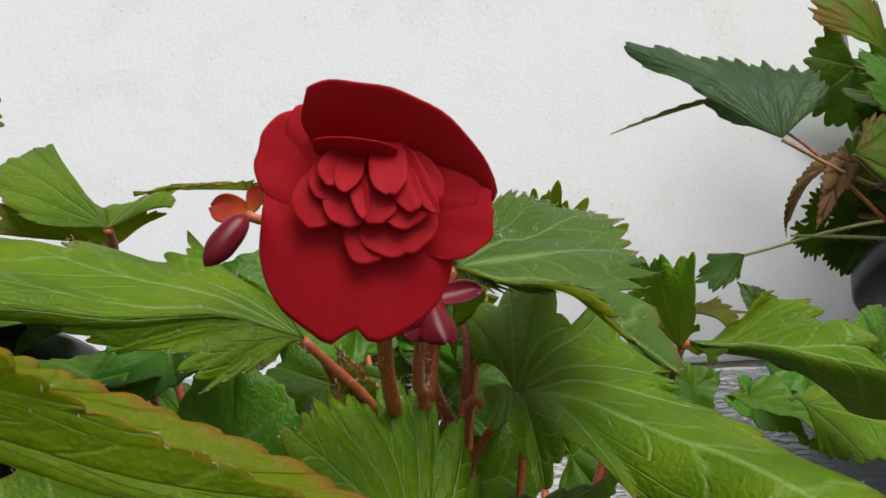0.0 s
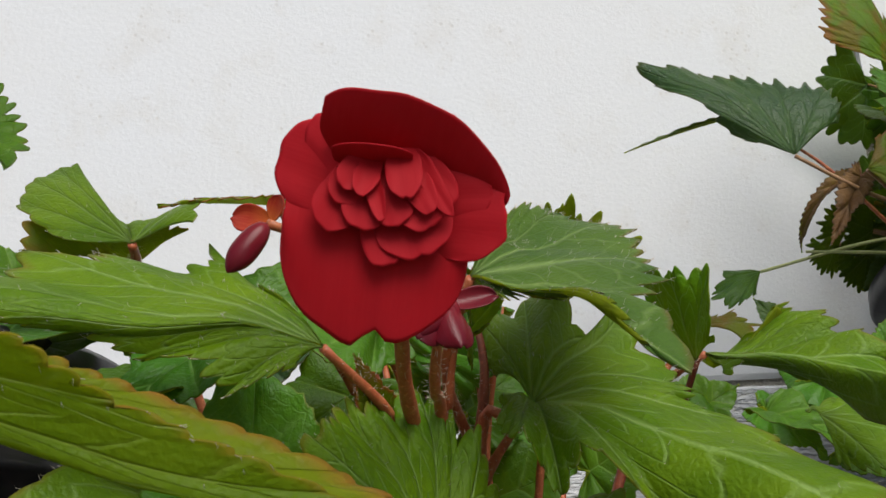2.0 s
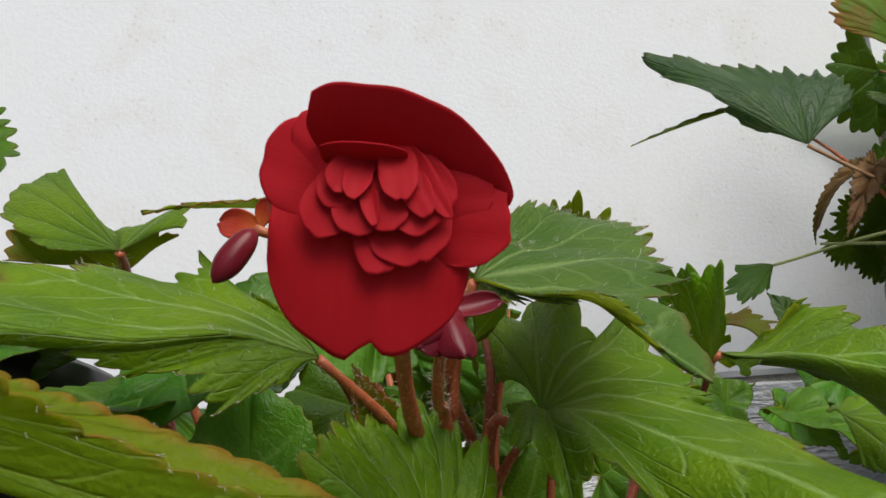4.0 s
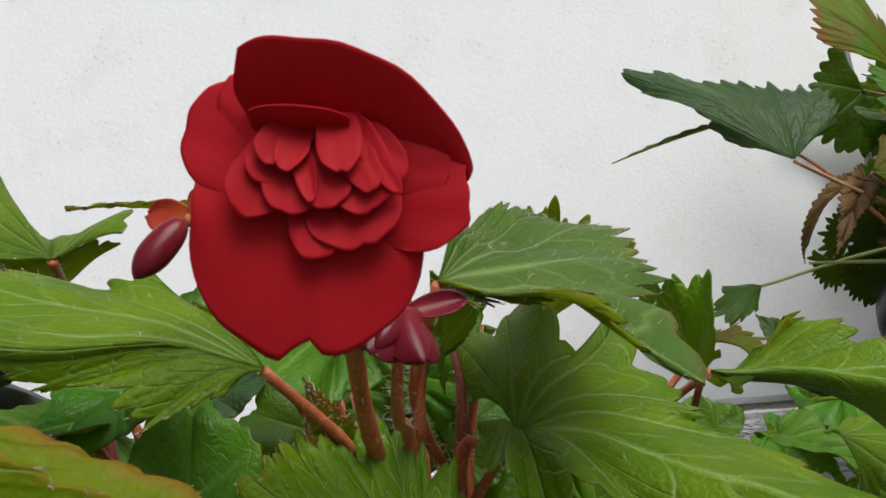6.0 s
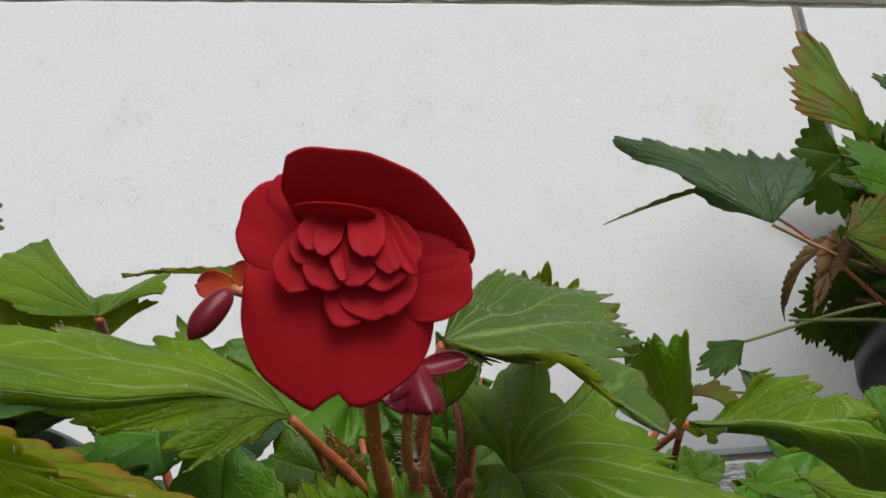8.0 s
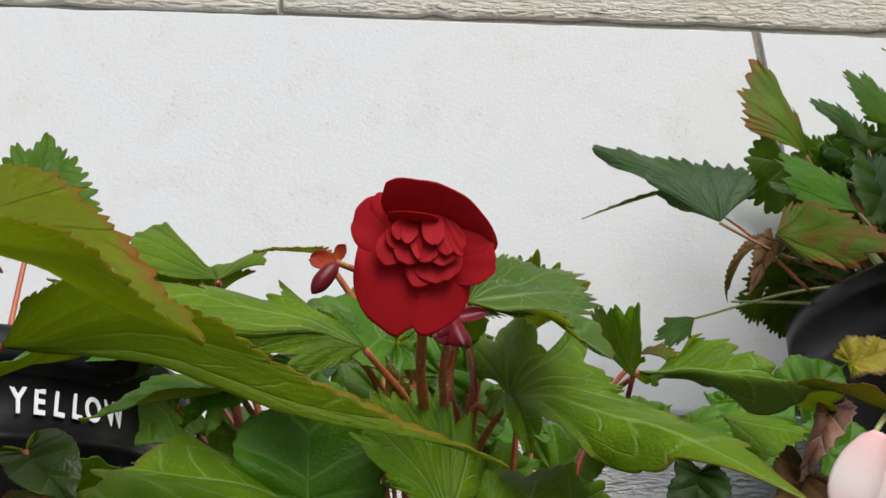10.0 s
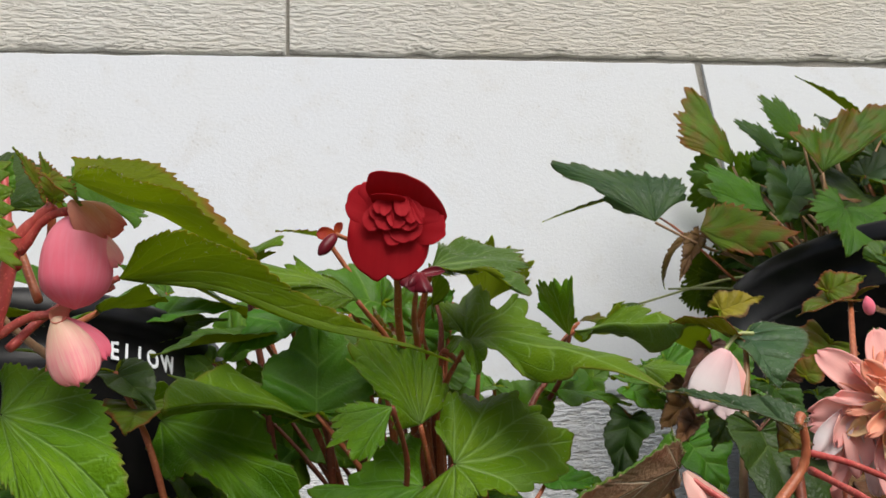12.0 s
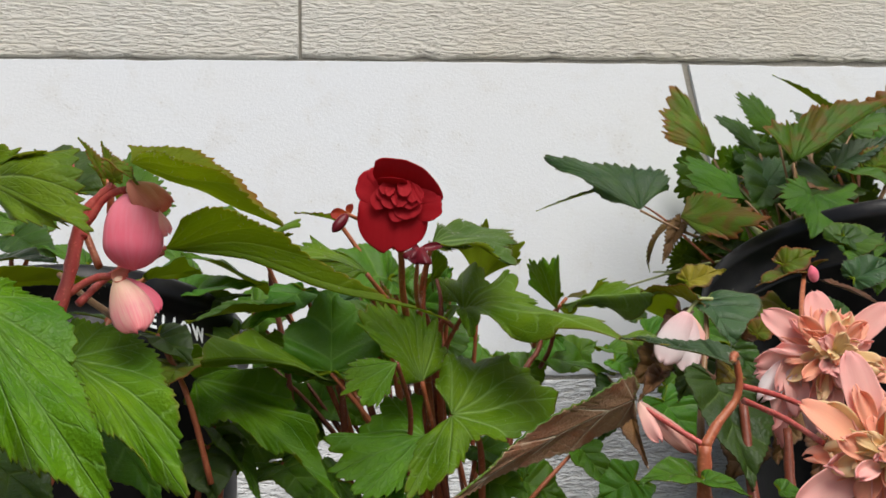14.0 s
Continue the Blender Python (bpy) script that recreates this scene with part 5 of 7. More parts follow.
leaf(begonia_pink, (-0.1142, 0.2000, 0.3760), (-0.0848, 0.1800, 0.3719), (0, -0.5, 0.8), 0.25, 0.3, (TEAL, OLIVE), root=(-0.0900, 0.1600, 0.3300), seed=120, lobes=3, lobe=0.04, teeth=24, tooth=0.028, fold=12, droop=20, wave=0.03, pucker=0.024)
leaf(begonia_pink, (-0.1050, 0.1700, 0.3609), (-0.0602, 0.1600, 0.3592), (0, 0.3, 0.9), 0.14, 0.18, (GREEN, OLIVE), root=(-0.0900, 0.1500, 0.3300), seed=121, lobes=2, lobe=0.02, teeth=24, tooth=0.017, fold=14, droop=16, wave=0.03, pucker=0.024)
leaf(begonia_pink, (-0.0509, 0.1700, 0.3622), (-0.0350, 0.2000, 0.3708), (0, 0.5, 0.8), 0.3, 0.3, (GREEN, OLIVE), root=(-0.0600, 0.1500, 0.3400), seed=122, lobes=3, lobe=0.04, teeth=20, tooth=0.021, fold=12, droop=16, wave=0.03, pucker=0.024)
leaf(begonia_pink, (-0.0616, 0.1600, 0.3148), (-0.0380, 0.1400, 0.2851), (0.1, -0.9, 0.4), 0.36, 0.4, (GREEN, OLIVE), root=(-0.0800, 0.1400, 0.2700), seed=123, lobes=3, lobe=0.03, teeth=26, tooth=0.021, fold=8, droop=18, wave=0.03, pucker=0.024)
leaf(begonia_pink, (-0.0816, 0.1100, 0.3021), (-0.0581, 0.1000, 0.2856), (0.1, -0.9, 0.5), 0.5, 0.4, (DEEP, OLIVE), seed=124, lobes=3, lobe=0.03, teeth=26, tooth=0.021, fold=8, droop=18, wave=0.03, pucker=0.024)
leaf(begonia_pink, (-0.0325, 0.2100, 0.3040), (-0.0290, 0.2000, 0.2823), (0, -0.9, 0.4), 0.55, 0.55, (DEEP, OLIVE), root=(-0.0400, 0.2200, 0.2600), seed=125, lobes=4, lobe=0.06, teeth=20, tooth=0.021, fold=10, droop=22, wave=0.03, pucker=0.024)
leaf(begonia_pink, (-0.0311, 0.2150, 0.3116), (-0.0117, 0.2000, 0.2824), (0.5, -0.5, 0.3), 0.2, 0.26, (GREEN, OLIVE), root=(-0.0300, 0.2200, 0.2700), seed=126, lobes=2, lobe=0.02, teeth=24, tooth=0.017, fold=20, droop=30, pucker=0.03, wave=0.03)
leaf(begonia_pink, (-0.0598, 0.1900, 0.3474), (-0.0794, 0.1800, 0.3524), (0, -0.3, 0.9), 0.12, 0.2, (DEEP, OLIVE), root=(-0.0700, 0.1900, 0.3000), seed=127, lobes=2, lobe=0.02, teeth=24, tooth=0.017, fold=20, droop=30, wave=0.03, pucker=0.024)
leaf(begonia_pink, (-0.0513, 0.2000, 0.3466), (-0.0361, 0.1900, 0.3322), (0, -0.5, 0.8), 0.4, 0.4, (DEEP, OLIVE), root=(-0.0300, 0.2000, 0.2900), seed=128, lobes=3, lobe=0.05, teeth=24, tooth=0.017, fold=20, droop=30, wave=0.03, pucker=0.024)
leaf(begonia_pink, (-0.0426, 0.2000, 0.3356), (-0.0435, 0.1800, 0.3252), (0, -0.8, 0.5), 0.5, 0.5, (BRONZE, OLIVE), seed=129, lobes=3, lobe=0.05, teeth=24, tooth=0.017, fold=10, droop=20, wave=0.03, pucker=0.024)

# leaves of begonia_marked
leaf(begonia_marked, (-0.0494, 0.2600, 0.3764), (-0.0144, 0.2700, 0.3806), (0, -0.5, 0.7), 0.3, 0.3, (GREEN, OLIVE), root=(-0.0700, 0.2800, 0.3600), seed=132, lobes=3, lobe=0.07, teeth=22, tooth=0.015, fold=14, droop=14, wave=0.03, pucker=0.024)
leaf(begonia_marked, (-0.1265, 0.2600, 0.4034), (-0.1037, 0.2500, 0.3877), (0, -0.8, 0.6), 0.4, 0.4, (DEEP, OLIVE), root=(-0.1300, 0.2800, 0.3600), seed=133, lobes=3, lobe=0.05, teeth=22, tooth=0.025, fold=14, droop=24, wave=0.03, pucker=0.024)
leaf(begonia_marked, (-0.1200, 0.2700, 0.4061), (-0.1439, 0.2800, 0.4200), (0, -0.8, 0.6), 0.4, 0.4, (GREEN, OLIVE), root=(-0.1300, 0.2800, 0.3600), seed=134, lobes=3, lobe=0.05, teeth=22, tooth=0.025, fold=14, droop=24, wave=0.03, pucker=0.024)
leaf(begonia_marked, (-0.0943, 0.2600, 0.3900), (-0.1136, 0.2500, 0.3955), (0, -0.6, 0.6), 0.35, 0.35, (GREEN, OLIVE), root=(-0.1200, 0.2800, 0.3600), seed=135, lobes=3, lobe=0.05, teeth=22, tooth=0.025, fold=14, droop=24, wave=0.03, pucker=0.024)
leaf(begonia_marked, (-0.0218, 0.2750, 0.3826), (-0.0503, 0.2450, 0.3903), (0, -0.6, 0.8), 0.34, 0.2, (GREEN, OLIVE), root=(-0.1000, 0.2800, 0.3600), seed=136, lobes=3, lobe=0.06, teeth=22, tooth=0.025, fold=14, droop=24, wave=0.03, pucker=0.024)
leaf(begonia_marked, (-0.0490, 0.2850, 0.3902), (-0.0687, 0.2700, 0.4007), (0, -0.7, 0.7), 0.4, 0.3, (GREEN, OLIVE), root=(-0.1200, 0.2800, 0.3600), seed=137, lobes=3, lobe=0.06, teeth=22, tooth=0.025, fold=14, droop=24, wave=0.03, pucker=0.024)

# leaves of begonia_peach
leaf(begonia_peach, (0.1022, 0.1050, 0.3096), (0.0419, 0.0850, 0.2832), (-0.35, 0.75, 0.65), 0.12, 0.14, (GREEN, RUST), seed=138, lobes=2, lobe=0.015, teeth=40, tooth=0.014, fold=6, droop=16, back=0.02, hairs=70, thick=0.0006, wave=0.03, pucker=0.024)
leaf(begonia_peach, (0.1025, 0.1050, 0.3092), (0.1050, 0.1120, 0.3196), (-0.8, -0.4, 0.3), 0.5, 0.15, (GREEN, RUST), seed=139, lobes=2, lobe=0.03, teeth=20, tooth=0.025, fold=20, droop=16, back=0.0, hairs=30, wave=0.03, pucker=0.024)
leaf(begonia_peach, (0.1283, 0.0920, 0.3183), (0.1035, 0.1150, 0.3294), (0, -0.55, 0.9), 0.12, 0.16, (TEAL, YELLOW), root=(0.1302, 0.0930, 0.3205), seed=140, lobes=3, lobe=0.03, teeth=26, tooth=0.031, fold=20, droop=14, back=0.03, hairs=50, wave=0.03, pucker=0.024)
leaf(begonia_peach, (0.1643, 0.1780, 0.3522), (0.1665, 0.1650, 0.3319), (0.1, -0.8, 0.6), 0.85, 0.3, (TEAL, OLIVE), seed=141, lobes=3, lobe=0.02, teeth=26, tooth=0.019, fold=10, droop=30, back=0.3, hairs=60, pucker=0.03, wave=0.03)
leaf(begonia_peach, (0.1581, 0.1740, 0.3515), (0.1419, 0.1900, 0.3595), (0, 0.3, 0.9), 0.34, 0.32, (BRONZE, YELLOW), seed=142, lobes=3, lobe=0.05, teeth=18, tooth=0.037, fold=12, droop=26, back=0.15, stalk=STEM_PINK, wave=0.03, pucker=0.024)
leaf(begonia_peach, (0.2214, 0.2000, 0.3679), (0.1980, 0.2000, 0.3620), (0, -0.4, 0.9), 0.3, 0.34, (BRONZE, BROWN), root=(0.1900, 0.1600, 0.3100), seed=143, lobes=4, lobe=0.08, teeth=20, tooth=0.037, fold=18, droop=34, back=0.1, hairs=20, wave=0.03, pucker=0.024)
leaf(begonia_peach, (0.2243, 0.2000, 0.3692), (0.2278, 0.1900, 0.3718), (0, -0.4, 0.9), 0.5, 0.5, (BRONZE, BROWN), seed=144, lobes=4, lobe=0.08, teeth=20, tooth=0.037, fold=18, droop=24, back=0.1, wave=0.03, pucker=0.024)
leaf(begonia_peach, (0.1500, 0.1500, 0.3185), (0.1499, 0.1300, 0.2804), (0.1, -0.9, 0.4), 0.42, 0.3, (DEEP, RUST), seed=145, lobes=3, lobe=0.03, teeth=28, tooth=0.022, fold=12, droop=14, back=0.16, wave=0.03, pucker=0.024)
leaf(begonia_peach, (0.1150, 0.0950, 0.2867), (0.0955, 0.0900, 0.2857), (0, -0.6, 0.8), 0.3, 0.32, (GREEN, OLIVE), seed=146, lobes=2, lobe=0.02, teeth=26, tooth=0.015, fold=14, droop=40, back=0.1, hairs=40, wave=0.03, pucker=0.024)
leaf(begonia_peach, (0.1151, 0.0900, 0.2860), (0.1258, 0.0850, 0.2809), (0, -0.6, 0.8), 0.3, 0.26, (GREEN, OLIVE), seed=147, lobes=2, lobe=0.02, teeth=26, tooth=0.015, fold=14, droop=30, back=0.1, wave=0.03, pucker=0.024)
leaf(begonia_peach, (0.1370, 0.0900, 0.2820), (0.1467, 0.0900, 0.2785), (0, -0.6, 0.8), 0.4, 0.4, (GREEN, OLIVE), seed=148, lobes=2, lobe=0.02, teeth=26, tooth=0.015, fold=14, droop=30, back=0.1, wave=0.03, pucker=0.024)
leaf(begonia_peach, (0.1318, 0.1000, 0.3167), (0.1243, 0.0950, 0.3123), (0, -0.9, 0.4), 0.5, 0.5, (YELLOW, YELLOW), seed=149, lobes=2, lobe=0.05, teeth=10, tooth=0.025, fold=14, droop=30, back=0.1, wave=0.03, pucker=0.024)
leaf(begonia_peach, (0.1740, 0.1600, 0.3357), (0.1821, 0.1600, 0.3441), (0, -0.9, 0.5), 0.4, 0.4, (BRONZE, OLIVE), seed=150, lobes=3, lobe=0.05, teeth=18, tooth=0.037, fold=14, droop=20, back=0.1, wave=0.03, pucker=0.024)
leaf(begonia_peach, (0.1752, 0.1750, 0.3379), (0.1825, 0.1750, 0.3468), (0, -0.9, 0.4), 0.5, 0.5, (BROWN, BROWN), seed=151, lobes=3, lobe=0.07, teeth=14, tooth=0.05, fold=20, droop=30, back=0.1, wave=0.03, pucker=0.024)
leaf(begonia_peach, (0.1665, 0.2100, 0.3532), (0.1474, 0.2000, 0.3328), (0, -0.9, 0.4), 0.2, 0.2, (RUST, BROWN), seed=152, lobes=2, lobe=0.05, teeth=14, tooth=0.037, fold=40, droop=30, wave=0.03, pucker=0.024)
leaf(begonia_peach, (0.1430, 0.1800, 0.3239), (0.1287, 0.1700, 0.3128), (-0.4, -0.9, 0.2), 0.2, 0.24, (BROWN, RUST), seed=153, lobes=2, lobe=0.05, teeth=14, tooth=0.037, fold=40, droop=20, wave=0.03, pucker=0.024)
leaf(begonia_peach, (0.1212, 0.1600, 0.3093), (0.1224, 0.1500, 0.2886), (-0.6, -0.8, 0.1), 0.12, 0.2, (BROWN, RUST), seed=154, lobes=2, lobe=0.04, teeth=20, tooth=0.025, fold=40, droop=30, wave=0.03, pucker=0.024)
leaf(begonia_peach, (0.2743, 0.2450, 0.3963), (0.2870, 0.2400, 0.3819), (0, -0.8, 0.6), 0.5, 0.45, (DEEP, OLIVE), seed=155, lobes=3, lobe=0.04, teeth=20, tooth=0.025, fold=14, droop=24, back=0.2, wave=0.03, pucker=0.024)
leaf(begonia_peach, (0.2773, 0.2350, 0.3808), (0.2693, 0.2200, 0.3611), (0, -0.9, 0.5), 0.5, 0.5, (GREEN, OLIVE), seed=156, lobes=3, lobe=0.04, teeth=20, tooth=0.025, fold=14, droop=24, back=0.2, wave=0.03, pucker=0.024)
leaf(begonia_peach, (0.2440, 0.2150, 0.3658), (0.2615, 0.2000, 0.3497), (0, -0.4, 0.8), 0.12, 0.14, (BROWN, RUST), seed=157, lobes=3, lobe=0.06, teeth=20, tooth=0.037, fold=24, droop=14, wave=0.03, pucker=0.024)
leaf(begonia_peach, (0.2167, 0.2100, 0.3523), (0.1921, 0.2000, 0.3384), (-0.3, -0.8, 0.5), 0.36, 0.4, (BRONZE, OLIVE), seed=158, lobes=4, lobe=0.07, teeth=22, tooth=0.037, fold=20, droop=30, back=0.15, pucker=0.05, wave=0.05)
leaf(begonia_peach, (0.1829, 0.2000, 0.3367), (0.1907, 0.1900, 0.3190), (0.0, -0.8, 0.5), 0.36, 0.4, (DEEP, OLIVE), seed=159, lobes=4, lobe=0.07, teeth=22, tooth=0.037, fold=20, droop=30, back=0.15, pucker=0.05, wave=0.05)
leaf(begonia_peach, (0.1874, 0.1900, 0.3168), (0.1963, 0.1800, 0.3003), (0.3, -0.8, 0.5), 0.36, 0.4, (BROWN, RUST), seed=160, lobes=4, lobe=0.07, teeth=22, tooth=0.037, fold=20, droop=30, back=0.15, pucker=0.05, wave=0.05)
leaf(begonia_peach, (0.2100, 0.2000, 0.3123), (0.1917, 0.1900, 0.2877), (-0.3, -0.8, 0.5), 0.36, 0.4, (BROWN, RUST), seed=161, lobes=4, lobe=0.07, teeth=22, tooth=0.037, fold=20, droop=30, back=0.15, pucker=0.05, wave=0.05)
leaf(begonia_peach, (0.2292, 0.2000, 0.3503), (0.2475, 0.2000, 0.3400), (0.0, -0.8, 0.5), 0.36, 0.4, (DEEP, OLIVE), seed=162, lobes=4, lobe=0.07, teeth=22, tooth=0.037, fold=20, droop=30, back=0.15, pucker=0.05, wave=0.05)
leaf(begonia_peach, (0.2084, 0.2100, 0.3325), (0.2168, 0.2000, 0.3144), (0.3, -0.8, 0.5), 0.36, 0.4, (DEEP, OLIVE), seed=163, lobes=4, lobe=0.07, teeth=22, tooth=0.037, fold=20, droop=30, back=0.15, pucker=0.05, wave=0.05)
leaf(begonia_peach, (0.2224, 0.1900, 0.3020), (0.2004, 0.1800, 0.2809), (-0.3, -0.8, 0.5), 0.36, 0.4, (BROWN, RUST), seed=164, lobes=4, lobe=0.07, teeth=22, tooth=0.037, fold=20, droop=30, back=0.15, pucker=0.05, wave=0.05)
leaf(begonia_peach, (0.1697, 0.2000, 0.3323), (0.1526, 0.1900, 0.3130), (0.0, -0.8, 0.5), 0.36, 0.4, (DEEP, OLIVE), seed=165, lobes=4, lobe=0.07, teeth=22, tooth=0.037, fold=20, droop=30, back=0.15, pucker=0.05, wave=0.05)
leaf(begonia_peach, (0.2127, 0.2000, 0.3718), (0.2297, 0.2000, 0.3776), (0.3, -0.8, 0.5), 0.36, 0.4, (BRONZE, OLIVE), seed=166, lobes=4, lobe=0.07, teeth=22, tooth=0.037, fold=20, droop=30, back=0.15, pucker=0.05, wave=0.05)
leaf(begonia_peach, (0.1674, 0.2000, 0.3648), (0.1852, 0.2000, 0.3696), (-0.3, -0.8, 0.5), 0.36, 0.4, (YELLOW, OLIVE), seed=167, lobes=4, lobe=0.07, teeth=22, tooth=0.037, fold=20, droop=30, back=0.15, pucker=0.05, wave=0.05)
leaf(begonia_peach, (0.2592, 0.2200, 0.3693), (0.2825, 0.2200, 0.3772), (0.0, -0.8, 0.5), 0.36, 0.4, (TEAL, OLIVE), seed=168, lobes=4, lobe=0.07, teeth=22, tooth=0.037, fold=20, droop=30, back=0.15, pucker=0.05, wave=0.05)
leaf(begonia_peach, (0.1874, 0.2000, 0.3511), (0.2018, 0.2000, 0.3435), (0.3, -0.8, 0.5), 0.36, 0.4, (BROWN, RUST), seed=169, lobes=4, lobe=0.07, teeth=22, tooth=0.037, fold=20, droop=30, back=0.15, pucker=0.05, wave=0.05)
leaf(begonia_peach, (0.1712, 0.1700, 0.2947), (0.1553, 0.1600, 0.2809), (-0.3, -0.8, 0.5), 0.36, 0.4, (BROWN, RUST), seed=170, lobes=4, lobe=0.07, teeth=22, tooth=0.037, fold=20, droop=30, back=0.15, pucker=0.05, wave=0.05)
leaf(begonia_peach, (0.1566, 0.2100, 0.3338), (0.1388, 0.2000, 0.3215), (0.0, -0.8, 0.5), 0.36, 0.4, (BROWN, RUST), seed=171, lobes=4, lobe=0.07, teeth=22, tooth=0.037, fold=20, droop=30, back=0.15, pucker=0.05, wave=0.05)

# leaves of begonia_dark

# leaves of begonia_red
leaf(begonia_red, (0.0388, 0.2640, 0.3614), (0.0120, 0.2560, 0.3415), (0, -0.8, 0.6), 0.38, 0.42, (GREEN, OLIVE), seed=179, lobes=4, lobe=0.102, teeth=24, tooth=0.027, fold=10, droop=20, back=0.2, wave=0.045, pucker=0.04)

# leaves of begonia_marked
leaf(begonia_marked, (-0.0543, 0.2700, 0.3707), (-0.0210, 0.2720, 0.3766), (0, -0.8, 0.6), 0.22, 0.3, (DEEP, OLIVE), root=(-0.0800, 0.2800, 0.3400), seed=180, lobes=3, lobe=0.05, teeth=22, tooth=0.019, fold=12, droop=20, wave=0.03, pucker=0.024)

# leaves of begonia_red
leaf(begonia_red, (0.1919, 0.3250, 0.3567), (0.2163, 0.3150, 0.3385), (0, -0.7, 0.7), 0.36, 0.34, (GREEN, OLIVE), seed=181, lobes=4, lobe=0.102, teeth=24, tooth=0.03, fold=12, droop=24, back=0.15, wave=0.045, pucker=0.04)
leaf(begonia_red, (0.1799, 0.3350, 0.3469), (0.1984, 0.3250, 0.3307), (0, -0.7, 0.7), 0.42, 0.4, (GREEN, OLIVE), seed=182, lobes=4, lobe=0.102, teeth=22, tooth=0.03, fold=12, droop=24, back=0.15, wave=0.045, pucker=0.04)
leaf(begonia_red, (0.2212, 0.3450, 0.3582), (0.2488, 0.3450, 0.3606), (0, -0.8, 0.6), 0.4, 0.36, (GREEN, OLIVE), seed=183, lobes=4, lobe=0.102, teeth=22, tooth=0.03, fold=12, droop=24, back=0.15, wave=0.045, pucker=0.04)
leaf(begonia_red, (0.2087, 0.3350, 0.3320), (0.2308, 0.3300, 0.3238), (0, -0.8, 0.6), 0.4, 0.36, (GREEN, OLIVE), seed=184, lobes=4, lobe=0.102, teeth=22, tooth=0.03, fold=12, droop=24, back=0.15, wave=0.045, pucker=0.04)

# large lobed leaves
palm_leaf(begonia_red, (0.0301, 0.2000, 0.3703), [(0.0226, 0.2070, 0.3792), (0.0062, 0.2220, 0.3932), (-0.0110, 0.2160, 0.3904), (-0.0234, 0.2080, 0.3890), (-0.0355, 0.1860, 0.3810), (-0.0216, 0.1860, 0.3755), (-0.0080, 0.1920, 0.3733), (0.0028, 0.1940, 0.3701), (0.0148, 0.1900, 0.3633), (0.0250, 0.1930, 0.3649)], (LIME_P, OLIVE_P), dips=(0.12, 0.36, 0.12, 0.08, 0.04, 0.05, 0.06, 0.12, 0.03), teeth=4, tooth=0.0008, hairs=90, wave=0.014, root=(0.0470, 0.2350, 0.3450), seed=401)
palm_leaf(begonia_red, (0.0572, 0.2000, 0.3825), [(0.0591, 0.1970, 0.3805), (0.0655, 0.1920, 0.3799), (0.0733, 0.1820, 0.3767), (0.0832, 0.1600, 0.3648), (0.0928, 0.2050, 0.3852), (0.0947, 0.2320, 0.3962), (0.0857, 0.2380, 0.4002), (0.0718, 0.2260, 0.3983), (0.0610, 0.2100, 0.3915)], (RIM_P, OLIVE_P), dips=(0.02, 0.05, 0.14, 0.25, 0.05, 0.03, 0.04, 0.03), teeth=5, tooth=0.0009, hairs=260, arch=0.04, wave=0.012, root=(0.0620, 0.2420, 0.3500), scallop=0.010, sharp=True, seed=402)
palm_leaf(begonia_red, (0.0884, 0.2620, 0.3797), [(0.0783, 0.2580, 0.3945), (0.0828, 0.2540, 0.4046), (0.0900, 0.2520, 0.4073), (0.1009, 0.2540, 0.4008), (0.1087, 0.2540, 0.3976), (0.1088, 0.2620, 0.3880)], (GREEN_P, OLIVE_P), dips=(0.04, 0.06, 0.10, 0.10, 0.04), teeth=3, tooth=0.0006, root=(0.0850, 0.2750, 0.2700), seed=403)
palm_leaf(begonia_red, (0.0738, 0.2260, 0.3578), [(0.0660, 0.2200, 0.3586), (0.0663, 0.2050, 0.3516), (0.0710, 0.1960, 0.3469), (0.0842, 0.1900, 0.3457), (0.1209, 0.1500, 0.3325), (0.1090, 0.2050, 0.3571), (0.1024, 0.2140, 0.3604), (0.0993, 0.2380, 0.3762), (0.0890, 0.2360, 0.3746), (0.0776, 0.2480, 0.3839), (0.0655, 0.2440, 0.3750), (0.0677, 0.2340, 0.3637)], (LIME_P, OLIVE_P), dips=(0.02, 0.03, 0.10, 0.22, 0.13, 0.10, 0.06, 0.03, 0.05, 0.02, 0.03), teeth=4, tooth=0.0006, hairs=110, root=(0.0640, 0.2450, 0.3300), seed=404)
palm_leaf(begonia_red, (0.1289, 0.2620, 0.3675), [(0.1294, 0.2520, 0.3664), (0.1373, 0.2480, 0.3673), (0.1403, 0.2360, 0.3614), (0.1445, 0.2260, 0.3565), (0.1479, 0.1780, 0.3513), (0.1648, 0.2400, 0.3625), (0.1631, 0.2520, 0.3690), (0.1597, 0.2580, 0.3734), (0.1552, 0.2640, 0.3779), (0.1504, 0.2640, 0.3742), (0.1426, 0.2640, 0.3708), (0.1301, 0.2720, 0.3724)], (LIME_P, OLIVE_P), dips=(0.02, 0.05, 0.03, 0.12, 0.04, 0.04, 0.05, 0.04, 0.03, 0.06, 0.08), teeth=3, tooth=0.0006, hairs=60, root=(0.1200, 0.2880, 0.3500), seed=405)
palm_leaf(begonia_red, (0.1271, 0.2640, 0.3653), [(0.1274, 0.2540, 0.3696), (0.1256, 0.2500, 0.3881), (0.1200, 0.2580, 0.3887), (0.1145, 0.2660, 0.3899), (0.1148, 0.2680, 0.3788)], (GREEN_P, OLIVE_P), dips=(0.20, 0.03, 0.03, 0.06), teeth=3, tooth=0.0004, root=(0.1240, 0.2920, 0.3400), stalk=STEM_DARK, seed=406)
